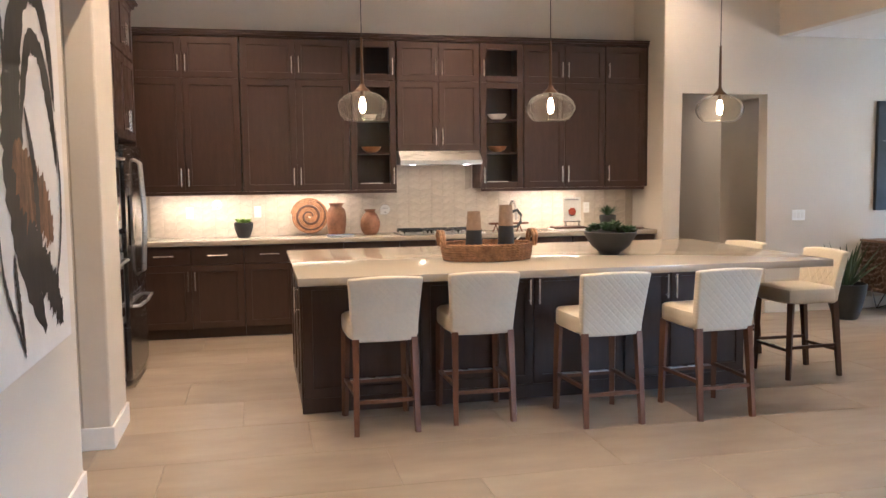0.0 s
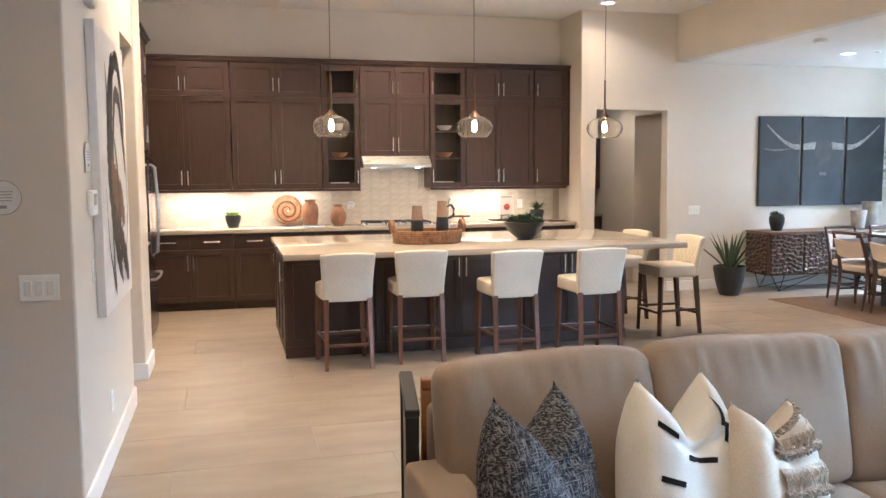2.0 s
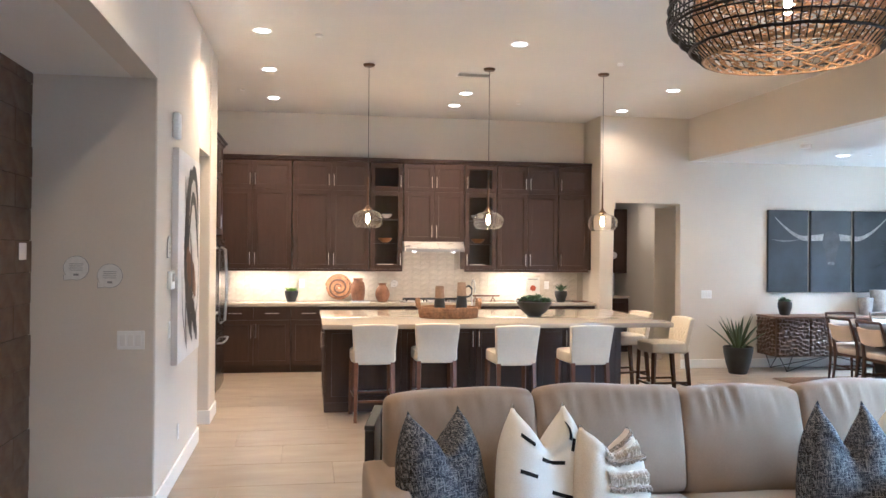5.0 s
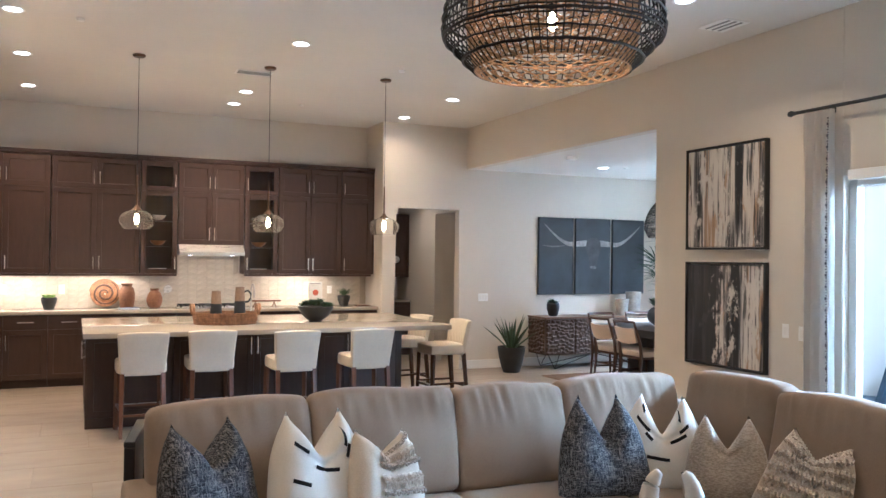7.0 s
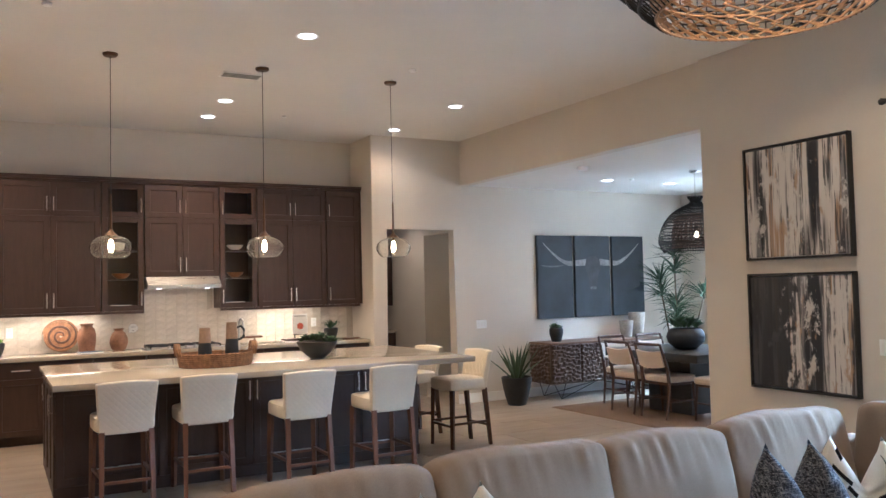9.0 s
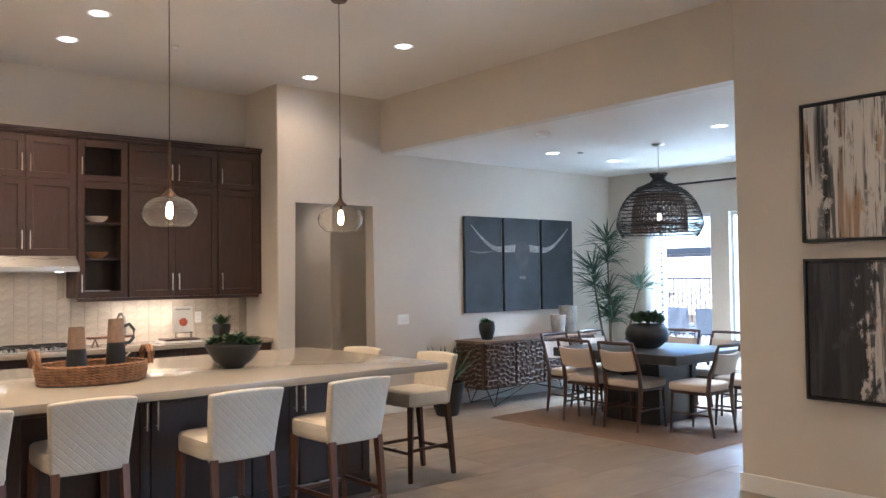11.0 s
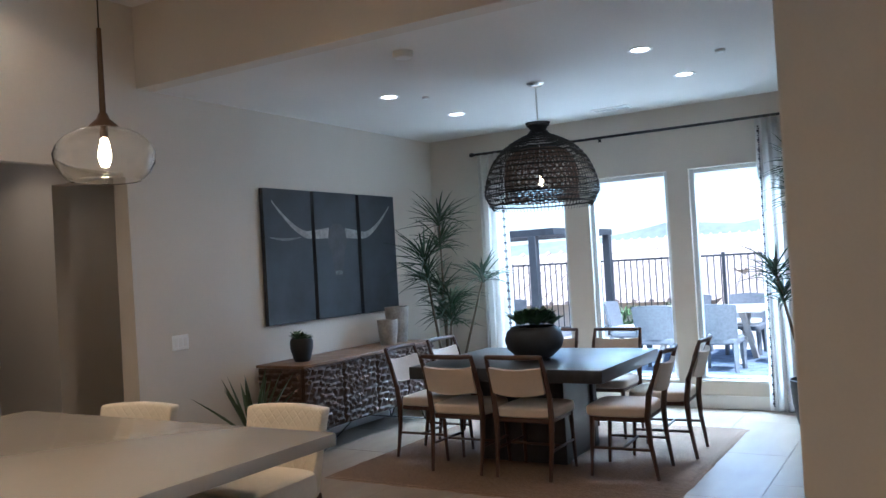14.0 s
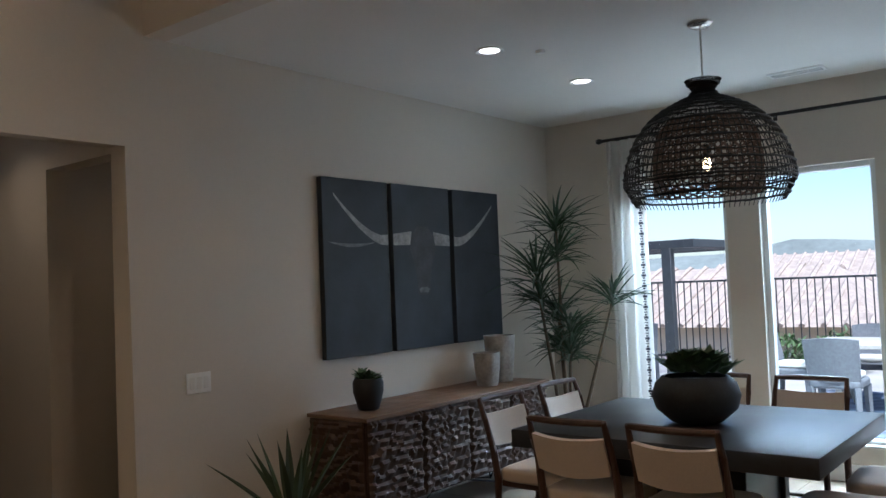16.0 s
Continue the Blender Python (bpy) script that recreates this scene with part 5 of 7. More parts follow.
# ---- east wall: two framed paintings, curtain ----
for z0, z1, mat, label in ((1.765, 2.70, ART_A, "striped abstract painting in a black frame"), (0.715, 1.655, ART_B, "dark striped abstract painting in a black frame")):
    f = thing("framed_painting", pose(XE - 0.002, 2.66, (z0 + z1) / 2), label, "painting", "framed paintings on the wall")
    h, w = (z1 - z0) / 2, 0.49
    b = bm()
    box(b, -0.05, 0.0, -w, -w + 0.018, -h, h, 0.002)
    box(b, -0.05, 0.0, w - 0.018, w, -h, h, 0.002)
    box(b, -0.05, 0.0, -w + 0.018, w - 0.018, -h, -h + 0.018, 0.002)
    box(b, -0.05, 0.0, -w + 0.018, w - 0.018, h - 0.018, h, 0.002)
    part("frame", b, BLACKMETAL, f)
    b = bm()
    box(b, -0.038, -0.002, -w + 0.024, w - 0.024, -h + 0.024, h - 0.024)
    part("canvas", b, mat, f, "", 0)


def curtain(m, width, height, folds, label, trim_at=1, lean=0.0):
    """A pleated panel that hangs along x from height to the floor, with a patterned border at one side."""
    c = thing("curtain", m, label, "curtain", "white curtains")
    b = bm()
    n, k = folds * 8, 10
    rr = random.Random(folds)
    rows = []
    for j in range(k + 1):
        v = j / k
        row = []
        for i in range(n + 1):
            u = i / n
            amp = 0.028 + 0.016 * (1 - v)
            x = (u - 0.5) * width * (1 + 0.10 * (1 - v))
            y = amp * math.sin(2 * math.pi * folds * u + 0.5 * math.sin(3 * v)) + 0.01 * math.sin(9 * u + 4 * v)
            row.append(b.verts.new((x + lean * (1 - v), y, height * v)))
        rows.append(row)
    for r, q in zip(rows, rows[1:]):
        for i in range(n):
            b.faces.new((r[i], r[i + 1], q[i + 1], q[i]))
    bmesh.ops.solidify(b, geom=list(b.faces), thickness=0.004)
    part("fabric", b, CURTAIN, c, "", 60)
    b = bm()
    z = 0.06
    while z < height - 0.05:
        v = z / height
        x = trim_at * (0.5 * width * (1 + 0.10 * (1 - v)) - 0.035) + lean * (1 - v)
        u = 0.5 + (x - lean * (1 - v)) / (width * (1 + 0.10 * (1 - v)))
        y = (0.028 + 0.016 * (1 - v)) * math.sin(2 * math.pi * folds * u + 0.5 * math.sin(3 * v)) + 0.01 * math.sin(9 * u + 4 * v)
        for dx, dz, w, h in ((0, 0, 0.017, 0.010), (0, 0.022, 0.009, 0.006), (0, -0.022, 0.009, 0.006), (0, 0.044, 0.013, 0.004)):
            box(b, x + dx - w, x + dx + w, y - 0.009, y + 0.013, z + dz - h, z + dz + h)
        z += 0.088
    part("border", b, CURTAINTRIM, c, "dark embroidered border", 0)
    return c


def curtain_rod(m, length, label, brackets=(0.06, 0.94)):
    r = thing("curtain_rod", m, label, "curtain rod")
    b = bm()
    rod(b, (0, 0, 0), (length, 0, 0), 0.014, n=12)
    part("pole", b, BLACKMETAL, r)
    for x, s in ((0, -1), (length, 1)):
        b = bm()
        lathe(b, [(0, 0), (0.018, 0.0), (0.02, 0.012), (0.026, 0.03), (0.018, 0.05), (0, 0.055)], 16)
        bmesh.ops.transform(b, matrix=pose(x, 0, 0, 0, 90 * s, 0), verts=b.verts)
        part("finial", b, BLACKMETAL, r)
    for f in brackets:
        b = bm()
        rod(b, (length * f, 0, 0), (length * f, 0.11, 0), 0.008, n=8)
        box(b, length * f - 0.015, length * f + 0.015, 0.104, 0.112, -0.03, 0.03)
        part("bracket", b, BLACKMETAL, r)
    return r


curtain_rod(pose(XE - 0.115, 1.82, 2.84, 0, 0, -90), 4.8, "black metal curtain rod over the patio door")
curtain(pose(XE - 0.115, 1.58, 0.01, 0, 0, -90), 0.28, 2.81, 4, "white pleated curtain with a dark beaded edge", 1)
curtain_rod(pose(XD - 0.115, 7.48, 2.765, 0, 0, -90), 3.44, "black metal curtain rod over the dining windows", (0.03, 0.42, 0.97))
curtain(pose(XD - 0.115, 7.27, 0.02, 0, 0, -90), 0.34, 2.73, 4, "white pleated curtain with a dark embroidered edge beside a plant", 1)
curtain(pose(XD - 0.115, 4.31, 0.02, 0, 0, -90), 0.34, 2.73, 4, "white pleated curtain with a dark embroidered edge near the corner", -1)
curtain(pose(6.95, 3.78, 0.02, 0, 0, 208), 0.40, 2.86, 2, "white pleated curtain with a dark embroidered edge on the side wall", 1)

# ---- sofa ----
sofa = thing("sectional_sofa", pose(0, 0, 0), "beige linen corner sofa with loose back cushions and a padded arm", "sofa")
b = bm()
box(b, 0.58, 3.92, 1.02, 1.12, 0.14, 0.80, 0.03, 3)
box(b, 3.80, 3.92, -1.6, 1.02, 0.14, 0.82, 0.03, 3)
part("back_frame", b, SOFAFAB, sofa)
b = bm()
box(b, 0.62, 3.80, -0.06, 1.02, 0.14, 0.30, 0.02, 2)
box(b, 2.80, 3.80, -1.6, -0.06, 0.14, 0.30, 0.02, 2)
part("base", b, SOFAFAB, sofa)
b = bm()
puff(b, 0.17, 0.80, 0.53, 14, 14, pose(0.545, 0.54, 0.405), 0.012, 2.0)
part("arm", b, SOFAFAB, sofa, "low padded arm", 60)
for x, y in ((0.56, 0.20), (0.60, 0.9), (2.0, 1.05), (3.86, 1.05), (3.86, -1.5), (2.88, -1.5), (2.0, 0.02)):
    b = bm()
    rod(b, (x, y, 0), (x, y, 0.15), 0.018, 0.026, n=10)
    part("foot", b, WALNUTDARK, sofa)
for x0, x1, y0, y1 in ((0.63, 1.31, -0.07, 1.0), (1.31, 2.03, -0.07, 1.0), (2.03, 2.80, -0.07, 1.0), (2.80, 3.80, -0.07, 1.0), (2.80, 3.80, -0.80, -0.07), (2.80, 3.80, -1.6, -0.80)):
    b = bm()
    puff(b, x1 - x0, y1 - y0, 0.22, 10, 12, pose((x0 + x1) / 2, (y0 + y1) / 2, 0.39), 0.010, x0)
    part("seat_cushion", b, SOFAFAB, sofa, "", 60)


def back_cushion(m, w, h, seed):
    """A loose feather cushion: crowned top, soft corners, gathers under the top seam, a thin piping round the front."""
    b = bm()
    n, k, d = 44, 26, 0.128
    o = Vector((seed, seed * 0.7, 0))

    def at(i, j, s):
        u, v = -1 + 2 * i / n, -1 + 2 * j / k
        ku = (abs(u) ** 18 + abs(v) ** 18) ** (1 / 18) if (u or v) else 1
        ru = u / ku * max(abs(u), abs(v))
        rv = v / ku * max(abs(u), abs(v))
        x = ru * w / 2 * (1 + 0.025 * (1 - rv * rv))
        z = rv * h / 2 + 0.020 * (1 - ru * ru) * (rv > 0) * rv
        z += 0.012 * noise.noise(Vector((x * 3, 0, 5)) + o) * max(0, rv)
        full = ((1 - abs(u) ** 12) * (1 - abs(v) ** 9)) ** 0.22 * (0.84 + 0.16 * (1 - u * u) * (1 - v * v))
        gather = max(0.0, v) ** 2 * (1 - abs(v) ** 7) * 0.026 * noise.noise(Vector((x * 26 + 4 * z, z * 3, 1)) + o)
        sag = 0.010 * noise.noise(Vector((x * 5, z * 5, 3)) + o)
        y = s * (d * full + (gather + sag) * min(1.0, full * 2))
        return m @ Vector((x, y, z))

    for s in (-1, 1):
        g = [[b.verts.new(at(i, j, s)) for i in range(n + 1)] for j in range(k + 1)]
        for p, q in zip(g, g[1:]):
            for i in range(n):
                b.faces.new((p[i], p[i + 1], q[i + 1], q[i])[::-s])
    bmesh.ops.remove_doubles(b, verts=b.verts, dist=0.0005)
    part("back_cushion", b, SOFAFAB, sofa, "", 80)


for k, (x0, x1, h) in enumerate(((0.57, 1.295, 0.0), (1.295, 2.04, 0.012), (2.04, 2.685, 0.0), (2.685, 3.46, 0.012))):
    back_cushion(pose((x0 + x1) / 2, 0.86, 0.72 + h, -12, -1.5 if k == 0 else 0, 0), x1 - x0 + 0.012, 0.535, k * 3.1)
for k, (y0, y1, h, tw) in enumerate(((0.19, 0.83, 0.030, 8), (-0.50, 0.20, 0.012, -2), (-1.35, -0.49, 0.0, 0))):
    back_cushion(pose(3.64, (y0 + y1) / 2, 0.72 + h, 0, 0, tw - 90) @ pose(0, 0, 0, -12, 0, 0), y1 - y0 + 0.012, 0.535, 20 + k * 2.3)

# armchair behind the sofa: only one end of it shows
ac = thing("accent_chair", pose(0.473, 0.95, 0, 0, 0, -9.7), "black steel armchair with a tan wood back rail behind the sofa", "chair")
for x, y0 in ((0.0, 0.0), (0.72, 0.34)):
    b = bm()
    box(b, x, x + 0.05, y0, 0.54, 0.795, 0.82, 0.004)
    box(b, x + 0.002, x + 0.048, y0, y0 + 0.05, 0.0, 0.794, 0.003)
    box(b, x + 0.002, x + 0.048, 0.49, 0.54, 0.0, 0.794, 0.003)
    box(b, x + 0.01, x + 0.04, y0 + 0.05, 0.49, 0.30, 0.792, 0.003)
    part("arm_frame", b, BLACKMETAL, ac, "flat black steel arm frame")
b = bm()
box(b, 0.075, 0.66, 0.37, 0.43, 0.785, 0.825, 0.005)
box(b, 0.075, 0.115, 0.37, 0.43, 0.30, 0.785, 0.004)
box(b, 0.62, 0.66, 0.37, 0.43, 0.30, 0.785, 0.004)
part("back_rail", b, TANWOOD, ac, "tan wood back rail")
b = bm()
puff(b, 0.48, 0.10, 0.46, 8, 8, pose(0.3675, 0.42, 0.57))
part("back_pad", b, INKBAR, ac, "black leather back pad", 60)
b = bm()
puff(b, 0.60, 0.20, 0.12, 8, 8, pose(0.39, 0.42, 0.36))
part("seat", b, INKBAR, ac, "", 60)


# pillows
def pillow(m, size, thick, chop, mat, label, bars=(), fringe=0, tip=0.5):
    """A feather pillow chopped in the middle of its top, so that two ears stand up; tip is how far apart they are."""
    p = thing("throw_pillow", m, label, "pillow", "pillows on the sofa")
    n = 30

    def at(u, v, s):
        h = (v + 1) / 2
        a = abs(u)
        half = (1 - 0.04 * math.sin(math.pi * min(1, h * 1.5))) * (1 - (1 - tip) * h ** 2.3)
        x = size / 2 * u * half
        drop = chop * max(0.0, 1 - a) ** 0.85 * h ** 2.2
        z = size * h * (1 - drop) - 0.012 * size * (1 - a) * (1 - h)
        ear = math.exp(-((a - 0.62) / 0.34) ** 2)
        full = ((1 - a ** 4) * (1 - abs(v) ** 5)) ** 0.5
        crease = chop * 1.5 * h ** 2 * math.exp(-(u / 0.22) ** 2)
        y = s * thick / 2 * full * (1 - min(0.75, crease)) * (1 - 0.35 * h ** 3 * (1 - ear))
        y += 0.05 * chop * h ** 3 * math.exp(-(u / 0.35) ** 2)
        smile = 0.014 * chop / 0.4 * math.exp(-((h - 0.60 - 0.22 * a) / 0.05) ** 2) * (1 - a)
        y += s * -smile
        y += s * 0.007 * full * noise.noise(Vector((x * 12, z * 12, s * 2 + size * 7)))
        return Vector((x, y, z))

    b = bm()
    for s in (-1, 1):
        grid = [[b.verts.new(at(-1 + 2 * i / n, -1 + 2 * j / n, s)) for i in range(n + 1)] for j in range(n + 1)]
        for j in range(n):
            for i in range(n):
                q = (grid[j][i], grid[j][i + 1], grid[j + 1][i + 1], grid[j + 1][i])
                b.faces.new(q if s < 0 else q[::-1])
    bmesh.ops.remove_doubles(b, verts=b.verts, dist=0.0005)
    part("cover", b, mat, p, "", 80)
    for u, v, du, dv in bars:
        b = bm()
        rows = []
        for k in range(9):
            t = -1 + k / 4
            q = at(u + du * t, v + dv * t, -1)
            nn = Vector((-dv, 0, du)).normalized() * 0.0085
            rows.append((b.verts.new(q + nn + Vector((0, -0.004, 0))), b.verts.new(q - nn + Vector((0, -0.004, 0)))))
        for r, q in zip(rows, rows[1:]):
            b.faces.new((r[0], r[1], q[1], q[0]))
        bmesh.ops.solidify(b, geom=list(b.faces), thickness=-0.002)
        part("woven_bar", b, INKBAR, p, "black woven bar", 0)
    if fringe:
        rr = random.Random(int(size * 1000) + fringe)
        lo = -0.35 if fringe == 1 else -0.92
        for row, v in enumerate((-0.62, -0.30, 0.05, 0.38, 0.70, 0.93)):
            b = bm()
            long = row % 2 == 0
            count = 46 if fringe == 1 else 22
            for k in range(count):
                u = lo + (0.95 - lo) * k / (count - 1)
                q = at(u, v, -1) + Vector((0, -0.004, 0))
                ln = (0.060 if long else 0.026) * rr.uniform(0.8, 1.15)
                r = (0.0036 if long else 0.005) if fringe == 1 else 0.009
                if fringe == 2:
                    ln = 0.042 * rr.uniform(0.8, 1.2)
                tube(b, [q, q + Vector((rr.uniform(-0.006, 0.006), -0.014, -ln * 0.5)), q + Vector((rr.uniform(-0.012, 0.012), -0.007, -ln))], [r, r, r * 0.6], 5)
            part("fringe", b, FRINGE if long or fringe == 2 else TAUPEKNIT, p, "looped yarn fringe" if long else "knotted yarn row")["kind"] = "stuff"
    return p


BARS = ((-0.62, 0.52, 0.17, -0.05), (0.58, 0.72, 0.10, 0.20), (0.52, 0.38, 0.07, 0.13), (-0.02, 0.10, 0.26, -0.06), (-0.58, -0.15, 0.17, -0.05), (0.70, -0.20, 0.15, 0.04), (0.10, -0.55, 0.22, -0.07), (-0.62, -0.78, 0.15, -0.05))
BARS2 = ((-0.80, 0.86, 0.07, -0.05), (-0.62, 0.50, 0.22, -0.10), (-0.40, 0.22, 0.10, -0.08), (0.62, 0.86, 0.10, 0.12), (0.55, 0.45, 0.14, 0.06), (0.35, 0.20, 0.20, 0.08), (-0.75, -0.05, 0.12, -0.04), (-0.15, -0.30, 0.26, -0.02), (0.5, -0.55, 0.16, 0.05))
S0 = 0.485
pillow(pose(0.80, 0.47, S0 - 0.02, -13, 3, 36), 0.52, 0.22, 0.42, TWEED, "dark blue-grey tweed throw pillow in the arm corner", tip=0.60)
pillow(pose(1.265, 0.52, S0 - 0.02, -13, 2, 16), 0.52, 0.22, 0.40, IVORY, "ivory throw pillow with black woven bars", BARS, tip=0.52)
pillow(pose(1.56, 0.46, S0 - 0.02, -20, 6, 16), 0.43, 0.17, 0.28, CREAMCOTTON, "cream throw pillow with a band of looped yarn fringe", (), 1, 0.62)
pillow(pose(2.70, 0.42, S0 - 0.02, -14, 0, -9), 0.52, 0.20, 0.46, TWEED, "dark grey tweed throw pillow in the sofa corner", tip=0.40)
pillow(pose(3.05, 0.43, S0 - 0.02, -14, 2, -29), 0.50, 0.18, 0.46, IVORY, "ivory throw pillow with black bars in the corner", BARS2, tip=0.42)
pillow(pose(3.20, 0.12, S0 - 0.02, -16, 0, -40), 0.44, 0.18, 0.40, TAUPEKNIT, "taupe knitted throw pillow in the corner", tip=0.46)
pillow(pose(3.26, -0.24, S0, -28, 14, -56), 0.42, 0.18, 0.30, FRINGE, "beige throw pillow with thick yarn tassels", (), 2, 0.6)

# coffee table with a white loop sculpture
ct = thing("coffee_table", pose(2.05, -0.72, 0), "low dark walnut coffee table before the sofa", "coffee table")
b = bm()
box(b, -0.52, 0.48, -0.36, 0.52, 0.38, 0.43, 0.008, 2)
part("tabletop", b, WALNUTDARK, ct)
for x in (-0.46, 0.42):
    for y in (-0.30, 0.46):
        b = bm()
        rod(b, (x, y, 0), (x, y, 0.38), 0.022, 0.03, square=True)
        part("leg", b, WALNUTDARK, ct)
sc = thing("loop_sculpture", pose(2.53, -0.27, 0.431, 0, 0, -34), "white ribbed open loop sculpture on the coffee table", "sculpture")
b = bm()
pts, rad = [], []
for i in range(61):
    a = math.radians(118 + 304 * i / 60)
    pts.append((0.092 * math.cos(a) * (1 + 0.12 * math.sin(a)), 0, 0.21 + 0.165 * math.sin(a)))
    e = min(i, 60 - i) / 9
    rad.append((0.014 + 0.026 * min(1.0, e) ** 0.6) * (1 + 0.035 * math.sin(i * 2.1)))
tube(b, pts, rad, 14)
part("loop", b, IVORY, sc, "", 60)


# ---- woven lamps ----
def woven_lamp(m, prof, inner, drop, label, lining, bulb, ribs=84):
    """A lattice shade turned from (radius, height) pairs, with a lighter woven lining."""
    l = thing("rattan_pendant", m, label, "pendant light", "rattan pendant lamps")
    b = bm()

    def at(profile, s):
        t = s * (len(profile) - 1)
        k = min(int(t), len(profile) - 2)
        u = t - k
        return profile[k][0] * (1 - u) + profile[k + 1][0] * u, profile[k][1] * (1 - u) + profile[k + 1][1] * u

    steps = 16
    for i in range(ribs):
        a = 2 * math.pi * i / ribs
        tube(b, [(at(prof, j / steps)[0] * math.cos(a), at(prof, j / steps)[0] * math.sin(a), at(prof, j / steps)[1]) for j in range(steps + 1)], 0.0030, 4)
    part("rib_weave", b, RATTANBLACK, l, "black rattan uprights")
    b = bm()
    for j in range(25):
        r, z = at(prof, 0.04 + 0.92 * j / 24)
        tube(b, [(math.cos(2 * math.pi * i / 64) * (r + 0.004), math.sin(2 * math.pi * i / 64) * (r + 0.004), z + 0.002 * math.sin(i * 1.9)) for i in range(64)], 0.0042 if j % 3 else 0.007, 5, True)
    part("ring_weave", b, RATTANBLACK, l, "black rattan rings")
    b = bm()
    half = ribs // 3
    for i in range(half):
        for s in (1, -1):
            a0 = 2 * math.pi * i / half
            tube(b, [((at(inner, j / 8)[0]) * math.cos(a0 + s * 0.16 * (1 if (j // 1) % 2 else -1)), at(inner, j / 8)[0] * math.sin(a0 + s * 0.16 * (1 if j % 2 else -1)), at(inner, j / 8)[1]) for j in range(9)], 0.0075, 4)
    for j in range(5):
        r, z = at(inner, j / 4)
        tube(b, [(math.cos(2 * math.pi * i / 56) * r, math.sin(2 * math.pi * i / 56) * r, z) for i in range(56)], 0.005, 5, True)
    part("lining", b, lining, l, "woven rattan lining")["kind"] = "stuff"
    zt = max(z for r, z in prof)
    b = bm()
    rod(b, (0, 0, 0.32), (0, 0, drop), 0.006, n=8)
    part("stem", b, NICKEL, l)
    b = bm()
    lathe(b, [(0, drop), (0.07, drop), (0.072, drop - 0.012), (0.05, drop - 0.03), (0, drop - 0.032)], 24)
    part("canopy", b, NICKEL, l)
    b = bm()
    lathe(b, [(0, 0.33), (0.02, 0.33), (0.02, 0.26), (0, 0.26)], 14)
    part("socket", b, BLACKMETAL, l)
    b = bm()
    lathe(b, [(0, 0.265), (0.012, 0.255), (0.022, 0.225), (0.022, 0.205), (0.014, 0.188), (0, 0.182)], 16)
    part("bulb", b, bulb, l, "glowing warm bulb", 60)
    return l


DOME = [(0.10, 0.70), (0.055, 0.64), (0.09, 0.60), (0.19, 0.56), (0.30, 0.49), (0.385, 0.39), (0.44, 0.27), (0.465, 0.15), (0.455, 0.10), (0.40, 0.0)]
DOME_IN = [(0.20, 0.47), (0.27, 0.40), (0.295, 0.26), (0.295, 0.14), (0.30, 0.06)]
woven_lamp(pose(7.695, 5.81, 1.965), DOME, DOME_IN, DZ - 1.965, "large black rattan dome pendant over the dining table", RATTANBROWN, BULBSOFT)
POT = [(0.10, 0.78), (0.06, 0.72), (0.10, 0.67), (0.22, 0.62), (0.33, 0.55), (0.42, 0.44), (0.472, 0.30), (0.487, 0.17), (0.47, 0.125), (0.345, 0.0)]
POT_IN = [(0.33, 0.42), (0.37, 0.32), (0.38, 0.2), (0.365, 0.10), (0.338, 0.003)]
woven_lamp(pose(2.17, 0.12, 2.49), POT, POT_IN, KZ - 2.49, "large black rattan pendant with a tan woven lining over the sofa", RATTANTAN, BULB)


# ceiling fittings
def vent(m, w, d, label):
    v = thing("ceiling_vent", m, label, "vent", "ceiling vents")
    b = bm()
    box(b, -w, w, -d, -d + 0.02, -0.008, 0, 0.002)
    box(b, -w, w, d - 0.02, d, -0.008, 0, 0.002)
    box(b, -w, -w + 0.02, -d + 0.02, d - 0.02, -0.008, 0, 0.002)
    box(b, w - 0.02, w, -d + 0.02, d - 0.02, -0.008, 0, 0.002)
    part("frame", b, WHITE, v)
    n = 7
    for k in range(n):
        y = -d + 0.03 + (2 * d - 0.06) * k / (n - 1)
        b = bm()
        box(b, -w + 0.02, w - 0.02, -0.008, 0.008, -0.0015, 0.0, 0, m=pose(0, y, -0.005, 35, 0, 0))
        part("slat", b, PRINTGREY if k % 2 else WHITE, v)


vent(pose(1.98, 5.82, KZ - 0.001), 0.19, 0.10, "white slatted vent on the kitchen ceiling")
vent(pose(5.12, 2.24, KZ - 0.001, 0, 0, 90), 0.16, 0.13, "white slatted vent on the living room ceiling")
vent(pose(9.35, 5.75, DZ - 0.001, 0, 0, 90), 0.19, 0.08, "white slatted vent on the dining ceiling")
for x, y, z, r, label in ((6.14, 6.07, DZ, 0.07, "white smoke alarm on the dining ceiling"), (7.69, 4.34, DZ, 0.035, "small white sprinkler cap on the dining ceiling"), (7.50, 6.75, DZ, 0.03, "small white sprinkler cap by a downlight"), (3.35, 5.0, KZ, 0.035, "small white sprinkler cap on the high ceiling"), (2.9, 7.4, KZ, 0.03, "small white sprinkler cap near the cabinets"), (0.28, 4.45, KZ, 0.035, "small white sprinkler cap on the kitchen ceiling"), (-0.6, 7.2, KZ, 0.03, "small white sprinkler cap in the kitchen corner")):
    o = thing("smoke_alarm" if r > 0.05 else "sprinkler_cap", pose(x, y, z - 0.001), label, "ceiling fitting", "ceiling fittings")
    b = bm()
    lathe(b, [(0, -0.6 * r), (r * 0.8, -0.6 * r), (r, -0.35 * r), (r, 0), (0, 0)], 24)
    part("case", b, WHITE, o)

